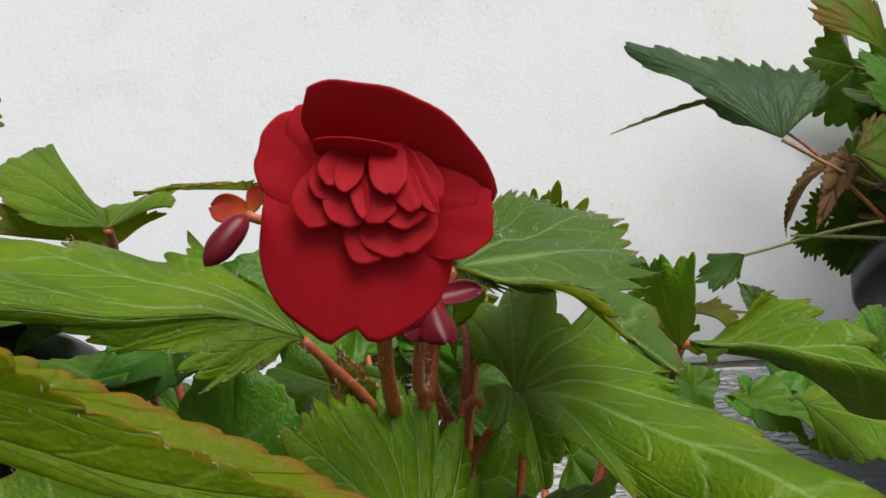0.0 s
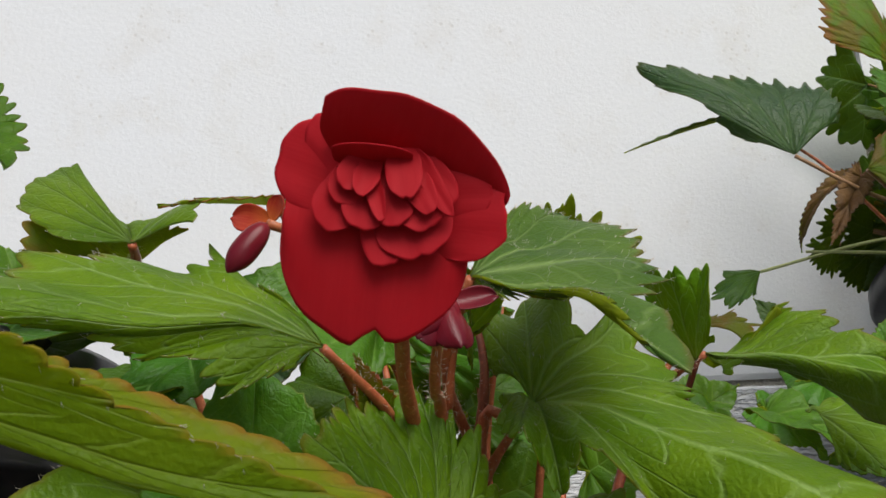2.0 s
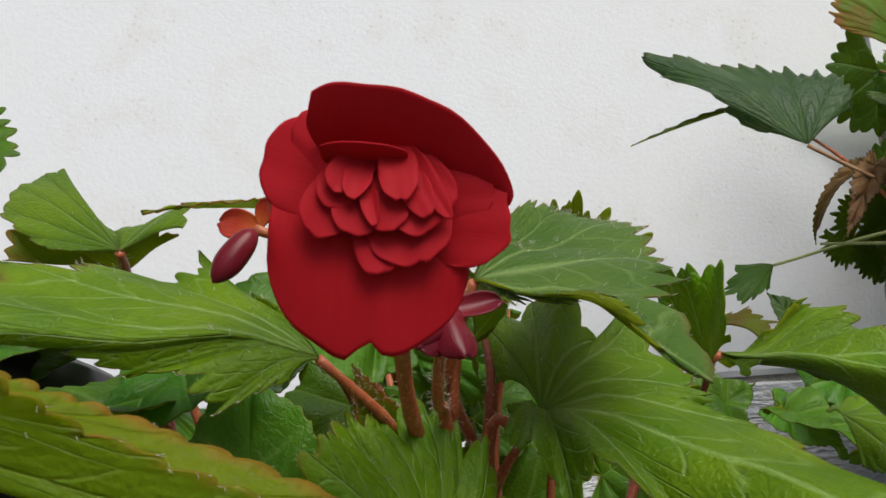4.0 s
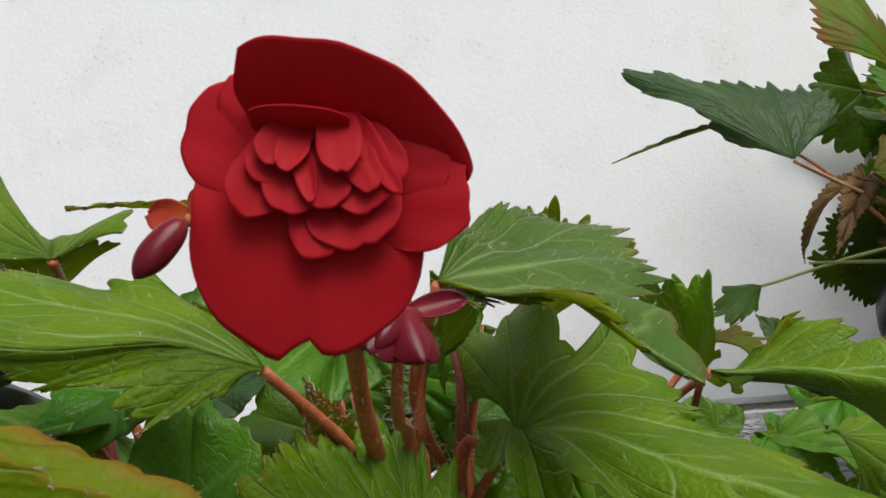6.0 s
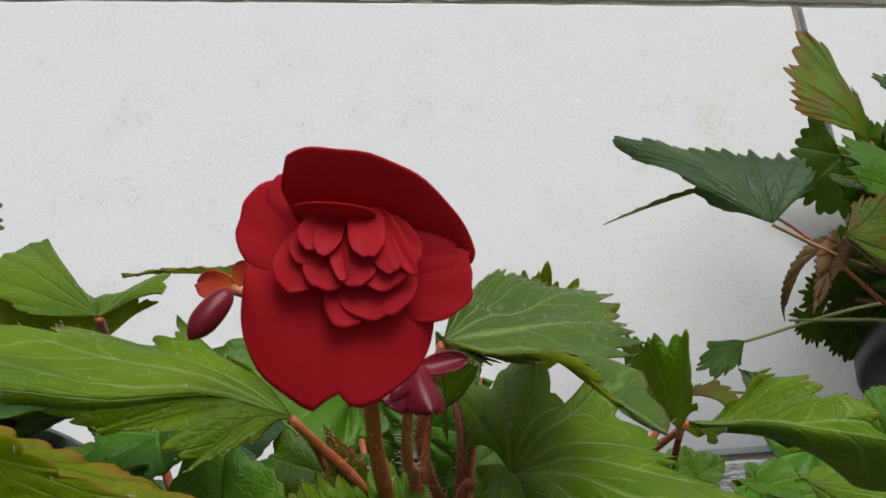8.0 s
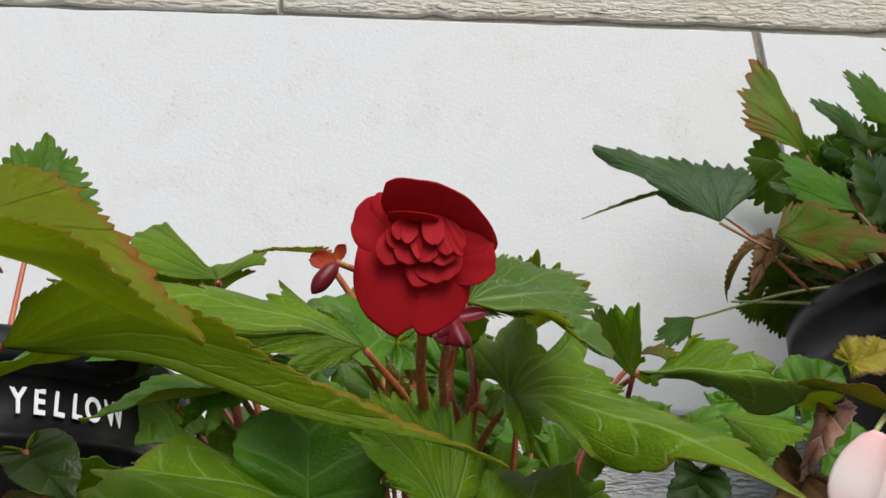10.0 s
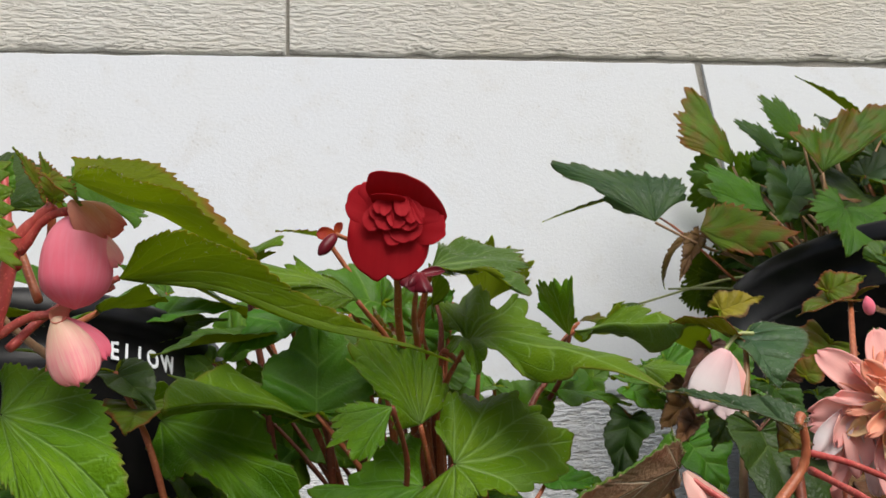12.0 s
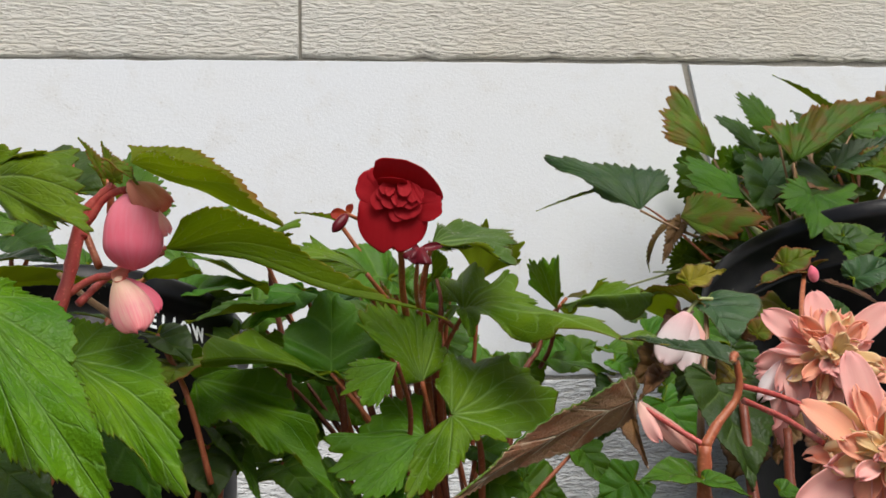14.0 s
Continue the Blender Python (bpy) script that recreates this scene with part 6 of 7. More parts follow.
palm_leaf(begonia_red, (-0.0109, 0.2340, 0.3944), [(0.0025, 0.2300, 0.3977), (0.0015, 0.2400, 0.4034), (-0.0076, 0.2440, 0.4010), (-0.0147, 0.2440, 0.4003), (-0.0228, 0.2500, 0.4071), (-0.0303, 0.2620, 0.4186), (-0.0355, 0.2620, 0.4179), (-0.0402, 0.2580, 0.4133), (-0.0400, 0.2500, 0.4054), (-0.0305, 0.2400, 0.3991), (-0.0201, 0.2320, 0.3952)], (LIME_P, OLIVE_P), dips=(0.02, 0.03, 0.02, 0.02, 0.02, 0.02, 0.02, 0.02, 0.02, 0.02), teeth=2, tooth=0.0003, scallop=0.008, hairs=30, pucker=0.02, wave=0.006, root=(-0.0150, 0.2560, 0.3900), seed=407)
palm_leaf(begonia_red, (-0.0150, 0.2560, 0.3925), [(0.0001, 0.2420, 0.3991), (-0.0118, 0.2420, 0.3967), (-0.0246, 0.2460, 0.3998), (-0.0354, 0.2500, 0.4052), (-0.0384, 0.2460, 0.3954)], (BRONZE_P, OLIVE_P), dips=(0.03, 0.03, 0.05, 0.05), teeth=3, tooth=0.0005, root=(0.0050, 0.2620, 0.3400), seed=417)
palm_leaf(begonia_red, (0.0519, 0.2060, 0.3265), [(0.0650, 0.2160, 0.3320), (0.0602, 0.2180, 0.3519), (0.0547, 0.2200, 0.3561), (0.0491, 0.2220, 0.3607), (0.0391, 0.2140, 0.3600), (0.0337, 0.2080, 0.3597), (0.0275, 0.1980, 0.3553), (0.0288, 0.1920, 0.3439), (0.0399, 0.1940, 0.3339), (0.0419, 0.1980, 0.3226)], (LIME_P, OLIVE_P), dips=(0.03, 0.05, 0.06, 0.07, 0.05, 0.05, 0.05, 0.06, 0.05), teeth=3, tooth=0.0008, hairs=60, root=(0.0620, 0.2450, 0.2900), seed=408)
palm_leaf(begonia_red, (0.0627, 0.2020, 0.3123), [(0.0492, 0.1960, 0.3038), (0.0424, 0.1860, 0.2838), (0.0567, 0.1840, 0.2877), (0.0681, 0.1900, 0.3018), (0.0839, 0.1960, 0.3022), (0.1131, 0.2220, 0.3190), (0.1029, 0.2280, 0.3321), (0.0839, 0.2260, 0.3385), (0.0636, 0.2160, 0.3359), (0.0576, 0.2080, 0.3231)], (LIME_P, OLIVE_P), dips=(0.04, 0.03, 0.08, 0.06, 0.05, 0.04, 0.03, 0.04, 0.02), teeth=4, tooth=0.0005, hairs=40, root=(0.0640, 0.2300, 0.2500), stalk=STEM_DARK, seed=409)
palm_leaf(begonia_red, (0.0528, 0.2120, 0.3049), [(0.0549, 0.2240, 0.3217), (0.0402, 0.2260, 0.3224), (0.0255, 0.2140, 0.3070), (0.0118, 0.2060, 0.3063), (0.0154, 0.1980, 0.2915), (0.0257, 0.1940, 0.2828), (0.0415, 0.1980, 0.2836)], (GREEN_P, OLIVE_P), dips=(0.04, 0.12, 0.06, 0.10, 0.06, 0.05), teeth=4, tooth=0.0005, root=(0.0600, 0.2400, 0.2500), stalk=STEM_DARK, seed=410)
palm_leaf(begonia_red, (0.0192, 0.2220, 0.3279), [(0.0059, 0.2340, 0.3445), (-0.0073, 0.2320, 0.3544), (-0.0150, 0.2220, 0.3496), (-0.0262, 0.1960, 0.3446), (-0.0308, 0.1560, 0.3303), (-0.0161, 0.1900, 0.3344), (-0.0039, 0.2040, 0.3335), (0.0094, 0.2140, 0.3288)], (LIME_P, OLIVE_P), dips=(0.03, 0.06, 0.05, 0.04, 0.03, 0.03, 0.02), teeth=3, tooth=0.0005, hairs=50, seed=411)
palm_leaf(begonia_red, (0.0398, 0.1840, 0.3317), [(0.0294, 0.1820, 0.3343), (0.0200, 0.1760, 0.3286), (0.0193, 0.1720, 0.3210), (0.0270, 0.1680, 0.3145), (0.0357, 0.1740, 0.3187)], (LIME_P, OLIVE_P), dips=(0.07, 0.06, 0.08, 0.06), teeth=3, tooth=0.0006, hairs=40, root=(0.0450, 0.2200, 0.2900), stalk=STEM_DARK, seed=412)
palm_leaf(begonia_red, (-0.0403, 0.2260, 0.3320), [(-0.0432, 0.2160, 0.3247), (-0.0355, 0.2000, 0.3146), (-0.0146, 0.1880, 0.3060), (0.0020, 0.1800, 0.3017), (0.0180, 0.1760, 0.2829), (0.0091, 0.1920, 0.3067), (0.0003, 0.2120, 0.3252), (-0.0209, 0.2260, 0.3377), (-0.0509, 0.2160, 0.3399)], (GREEN_P, OLIVE_P), dips=(0.02, 0.03, 0.03, 0.10, 0.06, 0.05, 0.03, 0.20), teeth=6, tooth=0.0004, hairs=30, scallop=0.010, sharp=True, seed=413)
palm_leaf(begonia_red, (0.1595, 0.2620, 0.3504), [(0.1556, 0.2500, 0.3415), (0.1626, 0.2400, 0.3376), (0.1766, 0.2400, 0.3443), (0.1772, 0.2560, 0.3493), (0.1725, 0.2660, 0.3529), (0.1581, 0.2660, 0.3519)], (LIME_P, OLIVE_P), dips=(0.05, 0.08, 0.10, 0.05, 0.03), teeth=4, tooth=0.0006, seed=420)
palm_leaf(begonia_dark, (0.2100, 0.3850, 0.4013), [(0.2033, 0.3920, 0.4034), (0.1920, 0.3860, 0.3971), (0.1848, 0.3780, 0.3889), (0.1945, 0.3760, 0.3869), (0.2050, 0.3800, 0.3918)], (DEEP_Q, OLIVE_P), dips=(0.05, 0.06, 0.06, 0.05), teeth=3, tooth=0.0006, root=(0.2850, 0.3650, 0.4150), stalk=STEM_GREEN, stalk_r=0.0008, seed=422)
palm_leaf(begonia_red, (0.1390, 0.2850, 0.3753), [(0.1464, 0.2750, 0.3715), (0.1542, 0.2850, 0.3761), (0.1501, 0.2900, 0.3792), (0.1440, 0.2900, 0.3782)], (BRONZE_P, OLIVE_P), dips=(0.05, 0.05, 0.05), teeth=3, tooth=0.0006, root=(0.1240, 0.2960, 0.3500), seed=423)
palm_leaf(begonia_pink, (-0.0653, 0.1330, 0.3296), [(-0.0674, 0.1280, 0.3274), (-0.0617, 0.1180, 0.3163), (-0.0522, 0.1100, 0.3084), (-0.0368, 0.1020, 0.2978), (-0.0241, 0.0980, 0.2849), (-0.0292, 0.1120, 0.3037), (-0.0350, 0.1240, 0.3201), (-0.0444, 0.1360, 0.3348), (-0.0571, 0.1420, 0.3420), (-0.0682, 0.1380, 0.3383)], (LIME_P, OLIVE_P), dips=(0.02, 0.02, 0.04, 0.06, 0.05, 0.03, 0.02, 0.02, 0.02), teeth=7, tooth=0.0004, scallop=0.010, sharp=True, seed=414)
palm_leaf(begonia_pink, (-0.0748, 0.0750, 0.3356), [(-0.0721, 0.0660, 0.3131), (-0.0629, 0.0620, 0.3038), (-0.0523, 0.0600, 0.2949), (-0.0344, 0.0580, 0.2864), (-0.0420, 0.0660, 0.3076), (-0.0488, 0.0720, 0.3209), (-0.0604, 0.0820, 0.3416), (-0.0699, 0.0820, 0.3418)], (GREEN_P, OLIVE_P), dips=(0.02, 0.03, 0.05, 0.04, 0.03, 0.03, 0.02), teeth=7, tooth=0.0004, scallop=0.010, sharp=True, seed=415)
palm_leaf(begonia_pink, (-0.0926, 0.1180, 0.3835), [(-0.0764, 0.1060, 0.3656), (-0.0618, 0.1000, 0.3638), (-0.0514, 0.0980, 0.3580), (-0.0580, 0.1040, 0.3737), (-0.0624, 0.1120, 0.3917), (-0.0731, 0.1120, 0.3848), (-0.0847, 0.1160, 0.3922)], (LIME_P, OLIVE_P), dips=(0.02, 0.03, 0.05, 0.05, 0.04, 0.04), teeth=4, tooth=0.0007, scallop=0.010, sharp=True, seed=416)
palm_leaf(begonia_pink, (-0.0443, 0.1040, 0.3828), [(-0.0489, 0.1200, 0.3933), (-0.0388, 0.1220, 0.3955), (-0.0236, 0.1180, 0.3900), (-0.0153, 0.1120, 0.3797), (0.0001, 0.1000, 0.3608), (-0.0135, 0.0960, 0.3729), (-0.0239, 0.0920, 0.3787), (-0.0321, 0.0920, 0.3811), (-0.0399, 0.0940, 0.3811)], (THIN_P, EDGE_P), dips=(0.02, 0.02, 0.03, 0.05, 0.05, 0.03, 0.02, 0.02), teeth=6, tooth=0.0003, scallop=0.006, hairs=40, pucker=0.02, wave=0.006, sharp=True, seed=418)
palm_leaf(begonia_marked, (-0.0942, 0.3450, 0.4480), [(-0.0721, 0.3300, 0.4327), (-0.0765, 0.3500, 0.4546), (-0.0871, 0.3580, 0.4700), (-0.0984, 0.3660, 0.4828), (-0.1097, 0.3600, 0.4742), (-0.1118, 0.3500, 0.4564)], (GREEN_Q, OLIVE_P), dips=(0.05, 0.06, 0.06, 0.10, 0.05), teeth=4, tooth=0.0009, root=(-0.0900, 0.3000, 0.3550), seed=421)
palm_leaf(begonia_pink, (-0.0397, 0.1400, 0.3659), [(-0.0228, 0.1500, 0.3732), (-0.0096, 0.1560, 0.3707), (0.0073, 0.1600, 0.3651), (0.0320, 0.1600, 0.3515), (0.0554, 0.1500, 0.3396), (0.0309, 0.1490, 0.3518), (0.0078, 0.1440, 0.3646), (-0.0074, 0.1380, 0.3699), (-0.0167, 0.1340, 0.3721), (-0.0272, 0.1300, 0.3738), (-0.0336, 0.1280, 0.3700)], (THIN_P, EDGE_P), dips=(0.01, 0.02, 0.02, 0.03, 0.03, 0.02, 0.02, 0.02, 0.01, 0.02), teeth=5, tooth=0.0002, scallop=0.005, hairs=70, pucker=0.010, wave=0.003, arch=-0.02, stalk=STEM_PINK, root=(-0.0620, 0.1250, 0.3450), seed=419)
palm_leaf(begonia_dark, (0.2125, 0.3550, 0.4437), [(0.2353, 0.3600, 0.4581), (0.2358, 0.3680, 0.4743), (0.2158, 0.3760, 0.4786), (0.1930, 0.3840, 0.4873), (0.1611, 0.3860, 0.4917), (0.1810, 0.3700, 0.4658), (0.1997, 0.3600, 0.4504)], (TEAL_P, OLIVE_P), dips=(0.04, 0.03, 0.03, 0.05, 0.03, 0.02), sharp=True, teeth=4, tooth=0.0008, pucker=0.008, scallop=0.02, wave=0.02, stalk=STEM_TAN, stalk_r=0.0009, root=(0.2620, 0.3500, 0.4200), seed=431)
palm_leaf(begonia_dark, (0.2803, 0.3820, 0.4880), [(0.2840, 0.3840, 0.4970), (0.2805, 0.3860, 0.5077), (0.2724, 0.3900, 0.5296), (0.2622, 0.3940, 0.5501), (0.2489, 0.3840, 0.5203), (0.2478, 0.3800, 0.5033), (0.2652, 0.3800, 0.4921)], (BRONZE_Q, OLIVE_P), dips=(0.02, 0.05, 0.08, 0.08, 0.05, 0.05), sharp=True, teeth=4, tooth=0.0008, pucker=0.008, scallop=0.02, wave=0.02, stalk=STEM_TAN, stalk_r=0.0009, root=(0.2900, 0.3600, 0.4100), seed=432)
palm_leaf(begonia_dark, (0.2986, 0.3180, 0.4626), [(0.3156, 0.3160, 0.4715), (0.3403, 0.3180, 0.4875), (0.3787, 0.3260, 0.5084), (0.3423, 0.3280, 0.5079), (0.3240, 0.3280, 0.5029), (0.3058, 0.3260, 0.4925), (0.2861, 0.3220, 0.4921), (0.2902, 0.3180, 0.4735)], (BRONZE_Q, OLIVE_P), dips=(0.04, 0.08, 0.10, 0.05, 0.06, 0.10, 0.06), sharp=True, teeth=4, tooth=0.0008, pucker=0.008, scallop=0.02, wave=0.02, stalk=STEM_TAN, stalk_r=0.0009, root=(0.3050, 0.3250, 0.4100), seed=433)
palm_leaf(begonia_dark, (0.3073, 0.3450, 0.4887), [(0.3103, 0.3500, 0.5065), (0.3030, 0.3520, 0.5209), (0.2856, 0.3500, 0.5233), (0.2838, 0.3440, 0.5091), (0.2897, 0.3420, 0.4943)], (GREEN_Q, OLIVE_P), dips=(0.06, 0.08, 0.05, 0.06), sharp=True, teeth=4, tooth=0.0008, pucker=0.008, scallop=0.02, wave=0.02, stalk=STEM_TAN, stalk_r=0.0009, root=(0.3000, 0.3400, 0.4100), seed=434)
palm_leaf(begonia_dark, (0.2751, 0.3380, 0.4451), [(0.2746, 0.3460, 0.4619), (0.2598, 0.3520, 0.4738), (0.2456, 0.3520, 0.4799), (0.2397, 0.3400, 0.4582), (0.2565, 0.3360, 0.4474)], (GREEN_Q, OLIVE_P), dips=(0.05, 0.08, 0.06, 0.06), sharp=True, teeth=4, tooth=0.0008, pucker=0.008, scallop=0.02, wave=0.02, stalk=STEM_TAN, stalk_r=0.0009, root=(0.3000, 0.3300, 0.4000), seed=435)
palm_leaf(begonia_dark, (0.2309, 0.3380, 0.4342), [(0.2349, 0.3220, 0.4184), (0.2479, 0.3100, 0.4137), (0.2692, 0.3000, 0.4216), (0.2604, 0.3220, 0.4365), (0.2502, 0.3380, 0.4487), (0.2377, 0.3420, 0.4471)], (BRONZE_Q, OLIVE_P), dips=(0.04, 0.06, 0.05, 0.04, 0.03), sharp=True, teeth=4, tooth=0.0008, pucker=0.008, scallop=0.02, wave=0.02, stalk=STEM_TAN, stalk_r=0.0009, root=(0.2900, 0.3400, 0.4000), seed=436)
palm_leaf(begonia_dark, (0.2959, 0.3000, 0.4359), [(0.2991, 0.3080, 0.4490), (0.2853, 0.3060, 0.4462), (0.2756, 0.2960, 0.4326), (0.2749, 0.2800, 0.4164), (0.2739, 0.2720, 0.4021), (0.3034, 0.2860, 0.4228), (0.3265, 0.3060, 0.4456)], (GREEN_Q, OLIVE_P), dips=(0.04, 0.04, 0.10, 0.06, 0.10, 0.16), sharp=True, teeth=4, tooth=0.0008, pucker=0.008, scallop=0.02, wave=0.02, stalk=STEM_TAN, stalk_r=0.0009, root=(0.3200, 0.3300, 0.4200), seed=437)
palm_leaf(begonia_dark, (0.3051, 0.3660, 0.4864), [(0.3091, 0.3700, 0.4968), (0.3005, 0.3760, 0.5136), (0.2808, 0.3760, 0.5178), (0.2861, 0.3680, 0.5031), (0.2952, 0.3640, 0.4895)], (DEEP_Q, OLIVE_P), dips=(0.04, 0.05, 0.04, 0.03), sharp=True, teeth=4, tooth=0.0008, pucker=0.008, scallop=0.02, wave=0.02, stalk=STEM_TAN, stalk_r=0.0009, root=(0.3000, 0.3500, 0.4100), seed=438)
palm_leaf(begonia_dark, (0.2964, 0.2620, 0.3852), [(0.3128, 0.2620, 0.3942), (0.3116, 0.2680, 0.4014), (0.2984, 0.2680, 0.4015), (0.2833, 0.2640, 0.3974), (0.2829, 0.2560, 0.3854)], (GREEN_Q, OLIVE_P), dips=(0.04, 0.04, 0.04, 0.06), sharp=True, teeth=4, tooth=0.0008, pucker=0.008, scallop=0.02, wave=0.02, stalk=STEM_TAN, stalk_r=0.0009, seed=439)
palm_leaf(begonia_dark, (0.2919, 0.3500, 0.4523), [(0.3158, 0.3520, 0.4618), (0.3197, 0.3620, 0.4818), (0.3009, 0.3600, 0.4794), (0.2881, 0.3540, 0.4662)], (TEAL_P, OLIVE_P), dips=(0.04, 0.04, 0.04), sharp=True, teeth=4, tooth=0.0008, pucker=0.008, scallop=0.02, wave=0.02, stalk=STEM_TAN, stalk_r=0.0009, root=(0.3100, 0.3500, 0.4100), seed=440)
leaf(begonia_dark, (0.2334, 0.3580, 0.4348), (0.2216, 0.3720, 0.4073), (-0.9, -0.5, 0.2), 0.14, 0.10, (BROWN, OLIVE), seed=441, lobes=2, lobe=0.02, teeth=26, tooth=0.03, fold=40, droop=95, wave=0.03, pucker=0.02)
leaf(begonia_dark, (0.2372, 0.3520, 0.4342), (0.2211, 0.3500, 0.4073), (-0.6, -1, 0.2), 0.18, 0.20, (BROWN, RUST), seed=442, lobes=3, lobe=0.03, teeth=22, tooth=0.06, fold=30, droop=20, wave=0.03, pucker=0.024)

# inner leaves of begonia_dark, deep in the clump, added to shade the wall
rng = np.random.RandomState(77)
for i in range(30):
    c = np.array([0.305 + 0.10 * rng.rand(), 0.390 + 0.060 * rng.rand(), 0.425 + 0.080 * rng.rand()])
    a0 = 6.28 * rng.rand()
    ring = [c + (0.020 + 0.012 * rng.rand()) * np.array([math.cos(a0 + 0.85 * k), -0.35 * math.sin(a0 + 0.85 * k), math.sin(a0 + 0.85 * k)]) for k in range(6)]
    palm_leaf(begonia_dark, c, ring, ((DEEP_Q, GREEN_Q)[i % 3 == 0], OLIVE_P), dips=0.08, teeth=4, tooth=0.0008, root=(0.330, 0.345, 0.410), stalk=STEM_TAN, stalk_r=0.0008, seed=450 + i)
# unseen leaves added to the clump's right, over its pot, to shade the wall
for i in range(24):
    c = np.array([0.425 + 0.10 * rng.rand(), 0.320 + 0.105 * rng.rand(), 0.435 + 0.085 * rng.rand()])
    a0 = 6.28 * rng.rand()
    ring = [c + (0.026 + 0.014 * rng.rand()) * np.array([math.cos(a0 + 0.85 * k), -0.6 * math.sin(a0 + 0.85 * k), 0.8 * math.sin(a0 + 0.85 * k)]) for k in range(6)]
    palm_leaf(begonia_dark, c, ring, ((DEEP_Q, GREEN_Q)[i % 3 == 0], OLIVE_P), dips=0.08, teeth=4, tooth=0.0008, root=(0.375, 0.350, 0.410), stalk=STEM_TAN, stalk_r=0.0008, seed=500 + i)
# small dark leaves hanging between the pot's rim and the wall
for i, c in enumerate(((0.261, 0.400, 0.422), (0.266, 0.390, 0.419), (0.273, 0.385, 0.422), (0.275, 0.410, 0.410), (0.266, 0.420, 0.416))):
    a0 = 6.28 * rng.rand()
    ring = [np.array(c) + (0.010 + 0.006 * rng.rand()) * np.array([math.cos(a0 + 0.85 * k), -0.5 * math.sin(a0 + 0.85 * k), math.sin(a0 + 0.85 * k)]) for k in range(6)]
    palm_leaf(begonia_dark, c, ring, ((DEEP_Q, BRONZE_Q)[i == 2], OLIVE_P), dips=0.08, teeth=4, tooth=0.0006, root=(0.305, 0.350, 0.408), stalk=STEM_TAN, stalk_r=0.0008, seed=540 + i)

# ---- red begonia: stems ----
tube(begonia_red, "stem", [(0.062, 0.262, 0.222), (0.053, 0.236, 0.330), (0.0455, 0.208, 0.3614), (0.0424, 0.182, 0.3755), (0.0390, 0.1665, 0.386)], [0.0018, 0.0016, 0.0014, 0.0013, 0.0010], STEM_RED, hairs=120, seed=1)
tube(begonia_red, "stem", [(0.066, 0.262, 0.222), (0.055, 0.226, 0.345), (0.0500, 0.200, 0.362), (0.0495, 0.188, 0.3720)], [0.0017, 0.0013, 0.0011, 0.0008], STEM_RED, hairs=130, seed=2)
tube(begonia_red, "stem", [(0.070, 0.265, 0.222), (0.057, 0.232, 0.340), (0.0552, 0.220, 0.360), (0.057, 0.212, 0.378), (0.060, 0.206, 0.386)], [0.0016, 0.0012, 0.0009, 0.0008, 0.0007], STEM_RED, hairs=120, seed=3)
tube(begonia_red, "stem", [(0.072, 0.268, 0.222), (0.062, 0.242, 0.335), (0.0645, 0.238, 0.352), (0.0655, 0.237, 0.366), (0.064, 0.240, 0.378)], [0.0018, 0.0016, 0.0015, 0.0010, 0.0008], STEM_DARK, hairs=90, seed=4)
tube(begonia_red, "stem", [(0.068, 0.262, 0.222), (0.0640, 0.239, 0.345), (0.0720, 0.232, 0.352)], [0.0017, 0.0015, 0.0009], STEM_RED, hairs=50, seed=5)
tube(begonia_red, "stem", [(0.058, 0.262, 0.222), (0.043, 0.240, 0.345), (0.0360, 0.232, 0.362), (0.030, 0.232, 0.371)], [0.0017, 0.0015, 0.0012, 0.0008], STEM_RED, hairs=110, seed=6)
tube(begonia_red, "stem", [(0.045, 0.262, 0.222), (0.036, 0.235, 0.300), (0.028, 0.235, 0.335)], [0.0021, 0.0018, 0.0015], STEM_DARK, hairs=80, seed=7)
tube(begonia_red, "stem", [(0.030, 0.262, 0.222), (0.022, 0.240, 0.300), (0.020, 0.236, 0.340)], [0.0021, 0.0017, 0.0013], STEM_DARK, hairs=80, seed=8)
tube(begonia_red, "stem", [(0.085, 0.285, 0.222), (0.110, 0.288, 0.325), (0.124, 0.292, 0.350), (0.128, 0.292, 0.366)], [0.0020, 0.0016, 0.0013, 0.0011], STEM_DARK, hairs=120, seed=9)
tube(begonia_red, "stem", [(0.010, 0.262, 0.222), (-0.004, 0.262, 0.340), (-0.010, 0.262, 0.372), (-0.012, 0.262, 0.385)], [0.0020, 0.0016, 0.0013, 0.0009], STEM_DARK, hairs=50, seed=10)
tube(begonia_red, "stem", [(0.080, 0.262, 0.222), (0.078, 0.225, 0.290), (0.072, 0.205, 0.310)], [0.0020, 0.0015, 0.0009], STEM_RED, hairs=40, seed=11)
tube(begonia_red, "stem", [(0.045, 0.250, 0.222), (0.054, 0.230, 0.300), (0.0535, 0.224, 0.325)], [0.0018, 0.0015, 0.0011], STEM_DARK, hairs=120, seed=12)
leaf(begonia_red, (0.040, 0.222, 0.352), (0.0355, 0.205, 0.369), (0.6, -0.8, 0.0), 0.26, 0.26, (BRONZE, OLIVE), hairs=120, seed=301, lobes=3, lobe=0.03, teeth=18, tooth=0.03, fold=20, droop=12, back=0.0)
leaf(begonia_red, (0.0600, 0.222, 0.372), (0.0570, 0.205, 0.385), (0.5, -0.8, 0.2), 0.4, 0.4, (LIME, OLIVE), hairs=20, seed=302, lobes=3, lobe=0.03, teeth=18, tooth=0.03, fold=25, droop=12, back=0.0)

